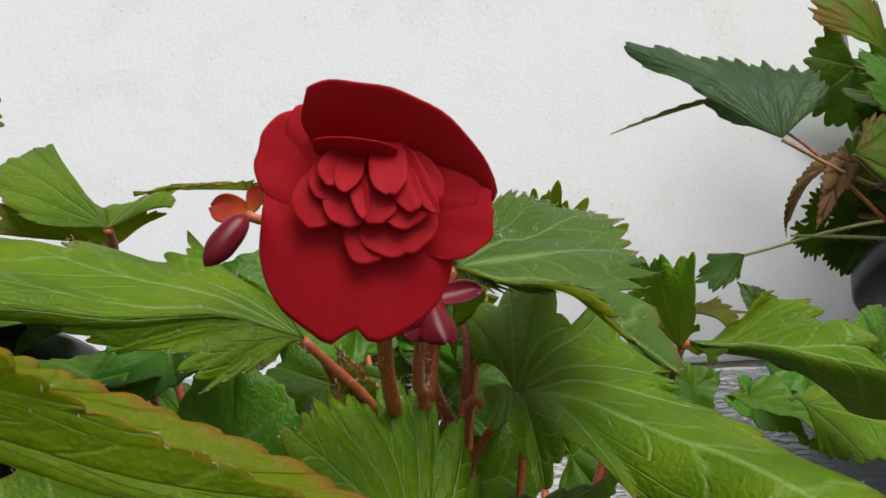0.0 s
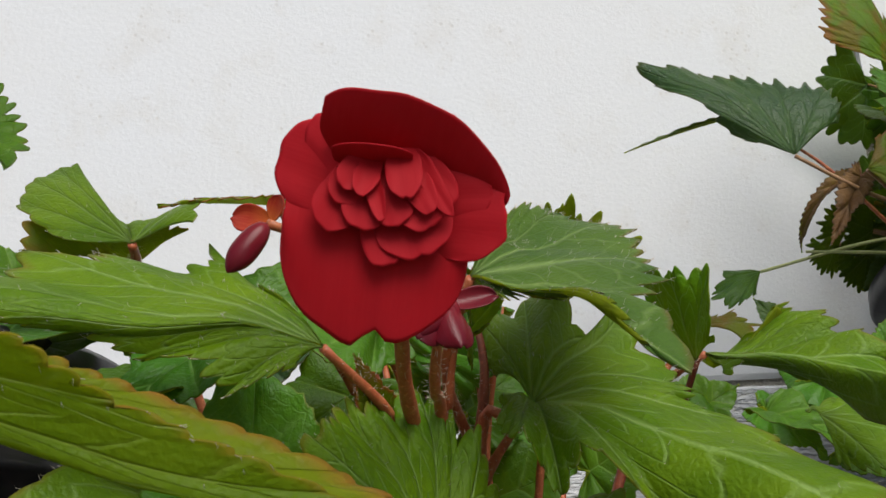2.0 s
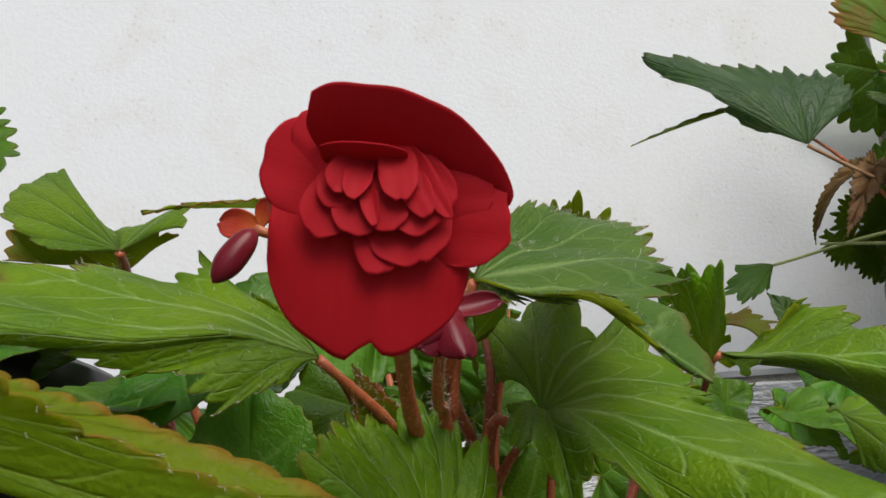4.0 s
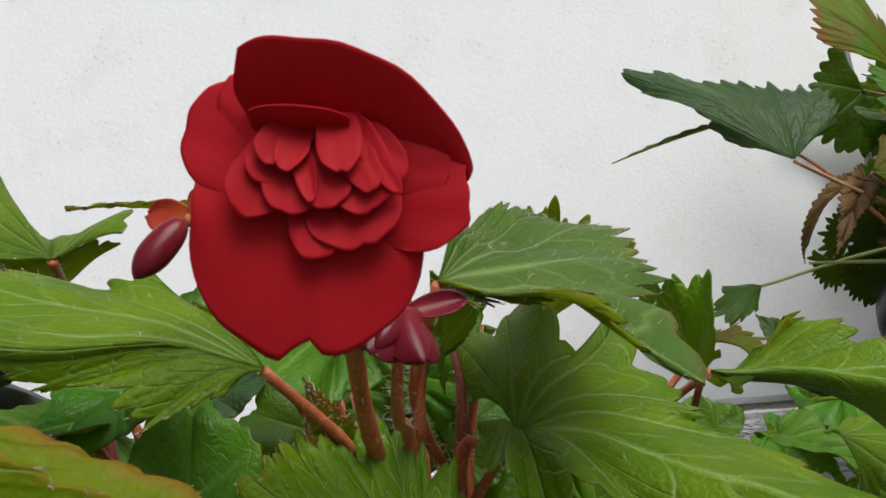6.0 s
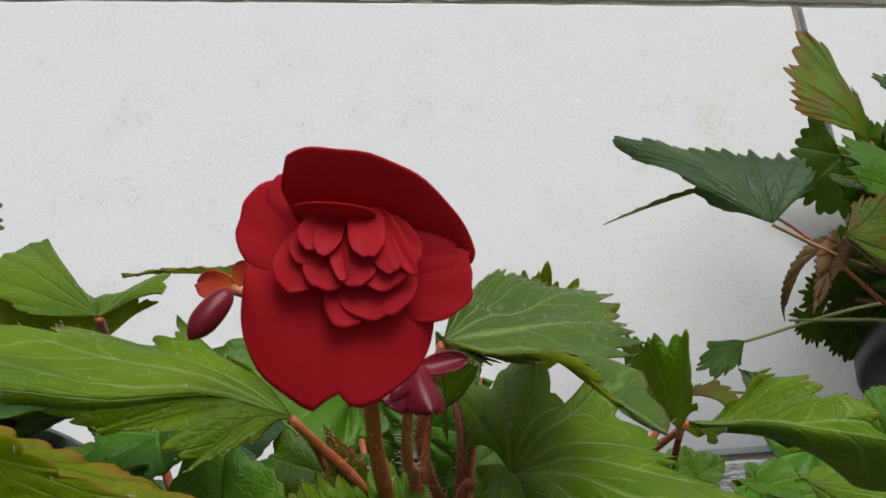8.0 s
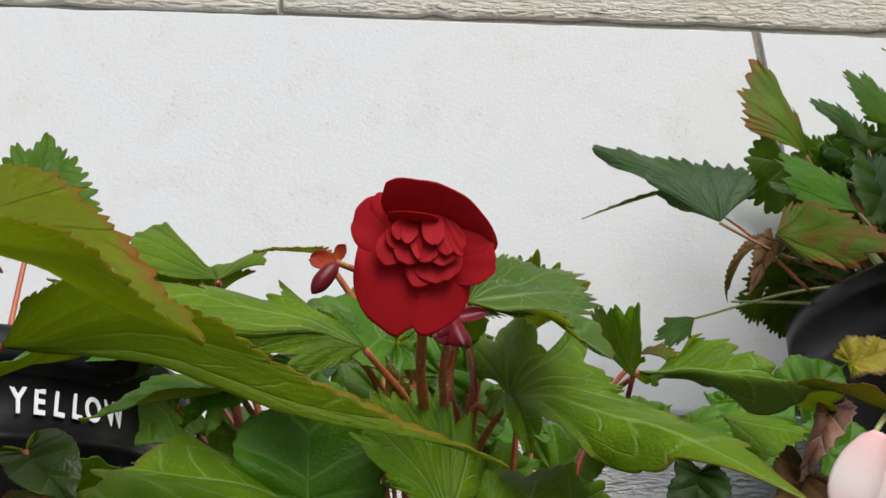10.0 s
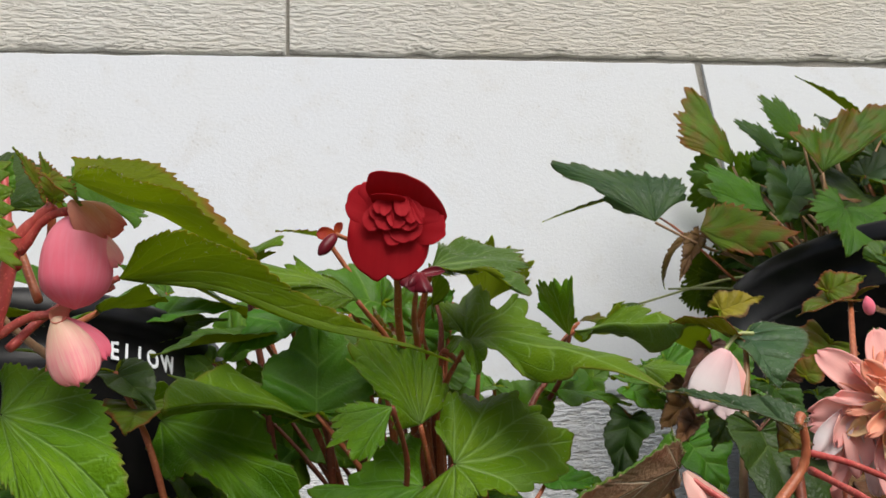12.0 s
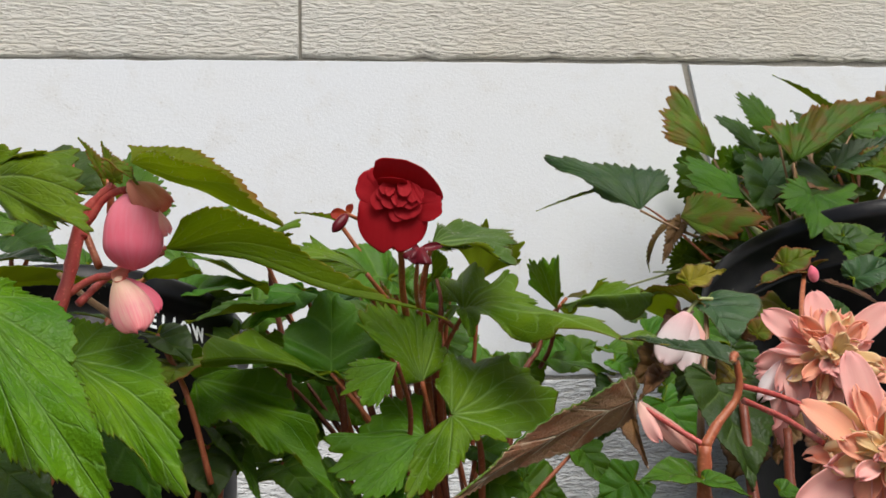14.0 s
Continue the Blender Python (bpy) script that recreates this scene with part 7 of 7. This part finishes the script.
# ---- red flower ----
FLOWER = frame_axes((0.0403, 0.1575, 0.3893), (-0.10, -1.0, -0.12), (0.02, 0, 1))
flower = ovoid(begonia_red, "flower", (0.0403, 0.1640, 0.3865), (0.0403, 0.1590, 0.3893), 0.0018, RED, "double red flower facing forwards, darker towards its heart")


def red_petal(foot, tip, width, bow=0.1, cup=0.0, wide=0.55, notch=0.0, ruffle=0.012, shift=0.0, blunt=2.3, narrow=0.45, drop=0.5, skew=0.0, arch=0.5, corner=0.0, seed=0):
    """A petal between two places in the flower's own axes (right, up, forwards; millimetres), with a rounded fan-shaped end."""
    c, ex, ey, ez = FLOWER
    turn = np.stack([ex, ey, ez])
    a, b2 = np.array(foot, float), np.array(tip, float)
    along = b2 - a
    length = float(np.linalg.norm(along))
    side = unit((along[1], -along[0], 0.0))
    front = np.cross(side, along / length)
    front = front if front[2] > 0 else -front
    rng = np.random.RandomState(seed + 7)
    ph = 6.28 * rng.rand(6)
    u = np.linspace(0, 1, 26)[:, None]
    v = np.sin(0.5 * np.pi * np.linspace(-1, 1, 27))[None, :]
    half = 0.5 * width * (narrow + (1 - narrow) * np.sin(0.5 * np.pi * np.clip(u / wide, 0, 1)))
    reach = u * (1 - drop * (1 - np.clip(1 - (np.abs(v - skew) / (1 + abs(skew))) ** blunt, 0, 1) ** arch)) * (1 - corner * np.abs(v) ** 9)
    edge = u ** 3
    more = length * edge * (ruffle * (np.sin(5.1 * v + ph[0]) + 0.6 * np.sin(11 * v + ph[1])) - notch * np.exp(-((v - shift * 4) / 0.12) ** 2))
    lift = bow * length * 4 * u * (1 - u) * (1 - 0.4 * v ** 2) + cup * half * v ** 2
    lift = lift + ruffle * length * (0.8 * u ** 2 * np.sin(4.2 * v + ph[2]) + 0.7 * v ** 2 * np.sin(7 * u + ph[3]) + 0.25 * np.sin(9 * v + ph[4]) * u)
    g = a + along * reach[..., None] + along / length * more[..., None] + side * (half * v)[..., None] + front * lift[..., None]
    g = c + 0.001 * (g @ turn)
    uv = np.stack([np.broadcast_to(v * 0.5 + 0.5, more.shape), np.broadcast_to(u, more.shape)], -1)
    vs, fs, kinds, uvs = sheet(g - origin(begonia_red), uv, 0.00016)
    return part("petal", mesh_from("petal", vs, fs, [RED], None, uvs), flower)


red_petal((-2.9, 2.6, -3.9), (-11.5, 10.7, -2.6), 7.8, bow=0.05, cup=0.05, wide=0.5, drop=0.45, narrow=0.8, seed=0)
red_petal((-2.9, 1.6, -3.6), (-16.0, 6.6, -3.0), 13.4, bow=0.04, cup=0.05, wide=0.5, drop=0.45, narrow=0.8, seed=1)
red_petal((1.6, -1.9, -3), (15.3, -3.4, -1.0), 12.3, bow=0.05, cup=-0.05, wide=0.5, drop=0.4, ruffle=0.02, narrow=0.8, blunt=3.0, seed=2)
red_petal((2.3, 0.6, -2.6), (13.5, 0.7, -0.8), 7.7, bow=0.05, cup=0.0, wide=0.5, drop=0.5, narrow=0.8, seed=3)
red_petal((-1.8, 0.7, -2.6), (-4.7, -20.4, -2.8), 26.0, bow=0.05, cup=-0.06, wide=0.3, notch=0.12, ruffle=0.016, shift=-0.02, narrow=0.86, drop=0.6, blunt=2.1, seed=4)
red_petal((2.2, 2.8, -4.2), (5.1, 11.9, 4.8), 27.5, bow=0.03, cup=0.08, wide=0.62, ruffle=0.016, narrow=0.76, drop=0.75, skew=-0.25, blunt=2.0, arch=0.72, corner=0.1, seed=5)
red_petal((-3.0, 4.5, -2.0), (-2.8, 6.7, 3.2), 10.8, bow=0.05, cup=0.02, wide=0.5, ruffle=0.006, narrow=0.85, drop=0.3, seed=6)
red_petal((-3.0, 4.5, -2.0), (-10.0, -4.1, 0.6), 7.1, bow=0.03, cup=0.1, wide=0.7, drop=0.4, narrow=0.62, seed=7)
red_petal((-2.1, 1.0, -2.0), (-1.4, -9.6, 0.6), 5.6, bow=0.02, cup=0.08, wide=0.7, drop=0.35, narrow=0.6, seed=8)
red_petal((0.8, 2.2, -2.0), (3.8, -8.4, 0.9), 10.7, bow=0.02, cup=0.05, wide=0.7, drop=0.4, notch=0.05, ruffle=0.014, narrow=0.62, seed=9)
red_petal((-2.9, 4.8, -1.8), (-8.2, -0.5, 1.0), 5.8, bow=0.02, cup=0.1, wide=0.7, drop=0.45, narrow=0.62, seed=10)
red_petal((-2.6, 3.8, -1.6), (-4.6, -4.6, 1.3), 6.8, bow=0.03, cup=0.12, wide=0.7, drop=0.45, narrow=0.62, seed=11)
red_petal((1.3, 5.9, -1.4), (8.2, -1.0, 0.8), 5.2, bow=0.03, cup=0.1, wide=0.7, drop=0.5, narrow=0.62, seed=12)
red_petal((-2.5, 5.6, -1.0), (-7.2, 1.3, 1.9), 4.8, bow=0.02, cup=0.12, wide=0.7, drop=0.5, narrow=0.62, seed=13)
red_petal((0.9, 4.3, -1.2), (4.8, -4.6, 1.7), 7.3, bow=0.03, cup=0.08, wide=0.7, drop=0.4, notch=0.04, ruffle=0.014, narrow=0.6, seed=14)
red_petal((-1.3, 4.0, -1.0), (0.2, -4.2, 2.0), 6.2, bow=0.03, cup=0.1, wide=0.7, drop=0.4, ruffle=0.014, narrow=0.6, seed=15)
red_petal((-2.7, 5.2, -0.8), (-4.7, -0.1, 2.3), 3.4, bow=0.02, cup=0.2, wide=0.6, drop=0.5, narrow=0.62, seed=16)
red_petal((-3.0, 2.7, -0.4), (-1.7, -3.6, 2.2), 2.3, bow=0.02, cup=0.4, wide=0.6, drop=0.6, narrow=0.6, seed=17)
red_petal((1.3, 5.0, -0.6), (5.0, -2.6, 2.4), 4.0, bow=0.03, cup=0.15, wide=0.7, drop=0.5, narrow=0.62, seed=18)
red_petal((2.0, 6.4, -0.4), (7.7, -2.9, 2.2), 3.1, bow=0.03, cup=0.25, wide=0.7, drop=0.6, narrow=0.6, seed=19)
red_petal((1.1, 6.5, -0.4), (1.6, -0.6, 3.0), 4.8, bow=0.04, cup=0.1, wide=0.7, drop=0.45, notch=0.04, narrow=0.62, seed=20)

# buds beside the flower
ovoid(begonia_red, "bud", (0.0218, 0.1790, 0.3893), (0.0158, 0.177, 0.3813), 0.0022, RED_BUD, "glossy dark red closed bud", fat=0.55, point=2.2)
ax = frame_axes((0.0222, 0.1850, 0.3905), (-0.55, -1.0, 0.25))
petal(begonia_red, ax, RED_SCALE, "bract", "orange-red bract", ang=172, length=0.0072, width=0.0050, e0=6, curl=10, cup=0.3, seed=40, blunt=1.7)
petal(begonia_red, ax, RED_SCALE, "bract", "orange-red bract", ang=66, length=0.0046, width=0.0036, e0=10, curl=14, cup=0.3, seed=41, blunt=1.8)
tube(begonia_red, "flower_stalk", [(0.040, 0.181, 0.376), (0.031, 0.184, 0.386), (0.0218, 0.1795, 0.3893)], [0.0011, 0.0009, 0.0008], STEM_RED, seed=20)
ovoid(begonia_red, "bud", (0.0512, 0.1850, 0.3772), (0.0498, 0.1820, 0.3700), 0.0021, RED_BUD, "glossy dark red winged bud", fat=0.5, ridges=3, point=1.8)
ovoid(begonia_red, "bud", (0.0505, 0.1840, 0.3765), (0.0455, 0.1800, 0.3710), 0.0016, RED_BUD, "glossy dark red closed bud", fat=0.5, ridges=3, point=1.8)
ax = frame_axes((0.0500, 0.1850, 0.3762), (0.2, -1.0, 0.5))
petal(begonia_red, ax, RED_BUD, "bract", "dark red pointed bract", ang=4, length=0.0092, width=0.0042, e0=8, curl=10, cup=0.5, seed=42, blunt=1.6)
petal(begonia_red, ax, RED_BUD, "bract", "dark red pointed bract", ang=165, length=0.0045, width=0.0040, e0=8, curl=10, cup=0.5, seed=43, blunt=1.8)
petal(begonia_red, ax, RED_BUD, "bract", "dark red winged bract", ang=-132, length=0.0090, width=0.0072, e0=10, curl=-14, cup=-0.55, z0=0.0008, seed=44, blunt=1.9)
petal(begonia_red, ax, RED_BUD, "bract", "dark red winged bract", ang=-84, length=0.0092, width=0.0068, e0=16, curl=-20, cup=-0.7, z0=0.0014, seed=45, blunt=1.8)

# ---- pink begonia: stem and hanging buds ----
tube(begonia_pink, "stem", [(-0.085, 0.130, 0.216), (-0.0740, 0.127, 0.310), (-0.0693, 0.125, 0.3349), (-0.0647, 0.123, 0.3523), (-0.0611, 0.122, 0.3712), (-0.0522, 0.120, 0.3813)], [0.0032, 0.0026, 0.0023, 0.0021, 0.0019, 0.0016], STEM_PINK, seed=30)
tube(begonia_pink, "stem", [(-0.0611, 0.122, 0.3650), (-0.066, 0.128, 0.380), (-0.068, 0.13, 0.392)], [0.0016, 0.0014, 0.001], STEM_PINK, seed=31)
tube(begonia_pink, "flower_stalk", [(-0.0605, 0.122, 0.3690), (-0.0540, 0.120, 0.3775), (-0.0460, 0.118, 0.3795)], [0.0014, 0.0012, 0.0011], STEM_PINK, seed=32)
tube(begonia_pink, "flower_stalk", [(-0.0655, 0.124, 0.3475), (-0.0580, 0.124, 0.3525), (-0.0515, 0.124, 0.3535)], [0.0013, 0.0011, 0.0011], STEM_PINK, seed=33)
tube(begonia_pink, "leaf_stalk", [(-0.0515, 0.124, 0.3530), (-0.0450, 0.122, 0.3560), (-0.0370, 0.123, 0.3605)], [0.0011, 0.0009, 0.0008], STEM_PINK, seed=34)
tube(begonia_pink, "stem", [(-0.075, 0.150, 0.360), (-0.066, 0.146, 0.352), (-0.054, 0.14, 0.343)], [0.0010, 0.0011, 0.0012], STEM_TAN, seed=35)
bud_up = ovoid(begonia_pink, "bud", (-0.0455, 0.1185, 0.3785), (-0.0450, 0.118, 0.3535), 0.0088, PINK, "large rose-pink hanging bud", flat=0.75, fat=0.62, point=2.6)
ax = frame_axes((-0.0470, 0.1150, 0.3790), (0.25, -1.0, 0.35))
petal(bud_up, ax, SALMON, "bract", "salmon bract", ang=-38, length=0.0125, width=0.0095, e0=4, curl=-46, cup=-0.6, z0=0.0030, seed=50, blunt=3.4)
petal(bud_up, ax, SALMON, "bract", "salmon bract", ang=-8, length=0.0150, width=0.0105, e0=6, curl=-56, cup=-0.6, z0=0.0012, seed=51, blunt=3.4)
petal(bud_up, ax, PINK_PALE, "petal", "pale pink petal", ang=-48, length=0.0190, width=0.0070, e0=2, curl=-24, cup=-0.7, z0=-0.0006, seed=52, blunt=4)
ax = frame_axes((-0.0480, 0.1160, 0.3790), (-0.2, -1.0, 0.1))
bud_low = ovoid(begonia_pink, "bud", (-0.0500, 0.1245, 0.3520), (-0.0425, 0.1275, 0.3370), 0.0058, PINK_PALE, "small pink bud with a pale streaked middle", flat=0.75, fat=0.55, point=2.2)
ax = frame_axes((-0.0500, 0.1210, 0.3520), (-0.05, -1.0, 0.05))
petal(bud_low, ax, PINK_PALE, "petal", "", ang=-66, length=0.0185, width=0.0125, e0=10, curl=-18, cup=-0.5, z0=0.0012, seed=54, blunt=3)
petal(bud_low, ax, PINK, "petal", "", ang=-40, length=0.0160, width=0.0080, e0=0, curl=-14, cup=-0.4, z0=0.0, seed=55, blunt=3)
ax = frame_axes((-0.0520, 0.1225, 0.3540), (0.0, -1.0, 0.3))
petal(bud_low, ax, SALMON, "bract", "salmon bract", ang=-30, length=0.0060, width=0.0060, e0=10, curl=20, cup=0.3, seed=56)

# ---- dark begonia: stems and a dropped stalk ----
for i, (a, m, c) in enumerate((((0.300, 0.340, 0.392), (0.285, 0.350, 0.430), (0.262, 0.352, 0.440)), ((0.320, 0.330, 0.392), (0.310, 0.330, 0.430), (0.300, 0.322, 0.462)),
                               ((0.310, 0.350, 0.392), (0.300, 0.360, 0.440), (0.285, 0.380, 0.480)), ((0.340, 0.340, 0.392), (0.335, 0.345, 0.440), (0.330, 0.350, 0.480)),
                               ((0.285, 0.350, 0.400), (0.255, 0.360, 0.405), (0.225, 0.375, 0.408)))):
    tube(begonia_dark, "stem", [a, m, c], [0.0024, 0.0018, 0.0013] if i < 4 else [0.0010, 0.0008, 0.0006], STEM_TAN if i % 2 else STEM_GREEN, seed=60 + i)

# ---- peach begonia: stems ----
tube(begonia_peach, "stem", [(0.120, 0.098, 0.206), (0.1175, 0.096, 0.270), (0.1167, 0.095, 0.2798), (0.1182, 0.094, 0.2950)], [0.0027, 0.0022, 0.0021, 0.0019], STEM_RED, seed=70)
tube(begonia_peach, "stem", [(0.1180, 0.094, 0.2945), (0.1233, 0.095, 0.3010), (0.1300, 0.096, 0.3075), (0.1316, 0.095, 0.3130), (0.1302, 0.093, 0.3210)], [0.0017, 0.0014, 0.0012, 0.0011, 0.0009], STEM_RED, seed=71)
tube(begonia_peach, "flower_stalk", [(0.1182, 0.094, 0.2950), (0.1110, 0.098, 0.3010), (0.1035, 0.104, 0.3080)], [0.0010, 0.0008, 0.0007], STEM_PINK, seed=72)
tube(begonia_peach, "flower_stalk", [(0.1340, 0.098, 0.3075), (0.1330, 0.075, 0.3010), (0.1290, 0.052, 0.2940)], [0.0010, 0.0008, 0.0008], STEM_PINK, seed=73)
tube(begonia_peach, "flower_stalk", [(0.1335, 0.098, 0.3120), (0.1480, 0.100, 0.3080), (0.1700, 0.104, 0.2990)], [0.0010, 0.0008, 0.0008], STEM_PINK, seed=74)
tube(begonia_peach, "stem", [(0.150, 0.110, 0.206), (0.150, 0.130, 0.270), (0.155, 0.140, 0.310)], [0.0022, 0.0019, 0.0015], STEM_DARK, seed=75)
tube(begonia_peach, "stem", [(0.165, 0.115, 0.206), (0.166, 0.135, 0.270), (0.170, 0.140, 0.300)], [0.0025, 0.0021, 0.0015], STEM_DARK, seed=76)
tube(begonia_peach, "stem", [(0.140, 0.110, 0.206), (0.142, 0.150, 0.280), (0.160, 0.172, 0.340), (0.161, 0.174, 0.350)], [0.0019, 0.0016, 0.0010, 0.0007], STEM_TAN, seed=77)
tube(begonia_peach, "flower_stalk", [(0.1640, 0.172, 0.3520), (0.1580, 0.172, 0.3515), (0.1520, 0.172, 0.3455)], [0.0008, 0.0007, 0.0007], STEM_GREEN, seed=78)
ax = frame_axes((0.1035, 0.1030, 0.3085), (-0.1, -1.0, 0.3))
petal(begonia_peach, ax, PINK_SCALE, "bract", "pale salmon bract", ang=-48, length=0.0205, width=0.0062, e0=2, curl=-14, cup=-0.5, seed=80, blunt=2.6, ruffle=0.05)
petal(begonia_peach, ax, SHELL, "bract", "pale salmon bract", ang=-70, length=0.0125, width=0.0055, e0=6, curl=-20, cup=-0.4, seed=81, blunt=2.6, ruffle=0.05)

# white and pink hanging bud
bud_white = ovoid(begonia_peach, "bud", (0.1520, 0.1720, 0.3460), (0.1430, 0.1690, 0.3285), 0.0046, WHITE_PINK, "half-open white and pink hanging bud", flat=0.7, fat=0.45)
ax = frame_axes((0.1515, 0.1690, 0.3458), (-0.2, -1.0, 0.05))
petal(bud_white, ax, WHITE_PINK, "petal", "", ang=-122, length=0.0225, width=0.0125, e0=12, curl=-22, cup=-0.5, z0=0.0016, seed=82, blunt=2.8, narrow=0.4)
petal(bud_white, ax, WHITE_PINK, "petal", "", ang=-96, length=0.0230, width=0.0110, e0=8, curl=-14, cup=-0.55, z0=0.0002, seed=83, blunt=2.6, narrow=0.4)
petal(bud_white, ax, SHELL, "petal", "", ang=-76, length=0.0195, width=0.0090, e0=0, curl=-14, cup=-0.5, z0=-0.0008, seed=84, blunt=2.6, narrow=0.4)


def peach_flower(centre, face, size, seed, label, outer=7):
    """A ragged double flower: broad pointed outer petals round a ball of narrow, twisted inner ones."""
    rng = np.random.RandomState(seed)
    fa = frame_axes(centre, face)
    heart = ovoid(begonia_peach, "flower", fa[0] - fa[3] * 0.004 * size, fa[0] + fa[3] * 0.005 * size, 0.004 * size, CREAM, label)
    for i in range(outer):
        a = 96 + i * 360 / outer + 10 * rng.randn()
        petal(heart, fa, (SHELL, PEACH, SHELL)[rng.randint(3)], ang=a, length=(0.0215 + 0.006 * rng.rand()) * size, width=(0.0078 + 0.002 * rng.rand()) * size, e0=4 + 14 * rng.rand(), curl=-26 + 30 * rng.rand(),
              cup=0.25, z0=-0.004 * size, seed=seed + i, blunt=1.9, ruffle=0.015, narrow=0.5, roll=10 * rng.randn())
    for ring, (count, le, wi, e0) in enumerate(((14, 0.0160, 0.0058, 4), (16, 0.0145, 0.0052, 10), (16, 0.0128, 0.0048, 18), (14, 0.0106, 0.0044, 27), (11, 0.0084, 0.0040, 40), (7, 0.0066, 0.0034, 60))):
        for i in range(count):
            a = i * 360 / count + 25 * ring + 15 * rng.randn()
            petal(heart, fa, (PEACH, CREAM, CREAM, SHELL)[rng.randint(4)] if ring > 2 else (PEACH, SHELL, PEACH, CREAM)[rng.randint(4)], ang=a, length=le * size * (0.72 + 0.5 * rng.rand()), width=wi * size * (0.75 + 0.6 * rng.rand()),
                  e0=e0 + 13 * rng.randn(), curl=-20 + 26 * rng.randn(), cup=0.3 + 0.3 * rng.rand(), z0=(-0.003 + 0.0014 * ring) * size, seed=seed + 31 * ring + i, blunt=6.0, ruffle=0.06, roll=20 * rng.randn(), narrow=0.5)
    return heart


peach_flower((0.1855, 0.1320, 0.3242), (-0.30, -1.0, 0.12), 1.12, 500, "double peach flower with cream heart and pointed outer petals")
peach_flower((0.1420, 0.0480, 0.2900), (-0.10, -1.0, 0.15), 1.02, 600, "double peach flower, close and fully open")
ax = frame_axes((0.1745, 0.1400, 0.3240), (-0.2, -1.0, 0.0))
hang = ovoid(begonia_peach, "flower", (0.1745, 0.1420, 0.3260), (0.1740, 0.1420, 0.3190), 0.002, SHELL, "faded cream-pink flower hanging with its petals down")
for i, (a, le, wi, e0) in enumerate(((-158, 0.013, 0.0085, 6), (-132, 0.018, 0.0085, 14), (-112, 0.024, 0.0080, 2), (-92, 0.019, 0.0090, 20), (-76, 0.026, 0.0080, 6), (-176, 0.012, 0.0080, 0), (-122, 0.013, 0.0075, 26), (-60, 0.019, 0.0075, 10), (-100, 0.029, 0.0065, -4))):
    petal(hang, ax, (SHELL, WHITE_PINK, SHELL)[i % 3], ang=a, length=le, width=wi, e0=e0, curl=-24, cup=0.15, z0=0.001 * (i % 3), seed=90 + i, blunt=3.0, narrow=0.45, ruffle=0.07, roll=14 - 7 * i)
bud_peach = ovoid(begonia_peach, "bud", (0.2025, 0.1620, 0.3560), (0.2005, 0.1600, 0.3625), 0.0022, PINK, "small salmon-pink bud", fat=0.5)
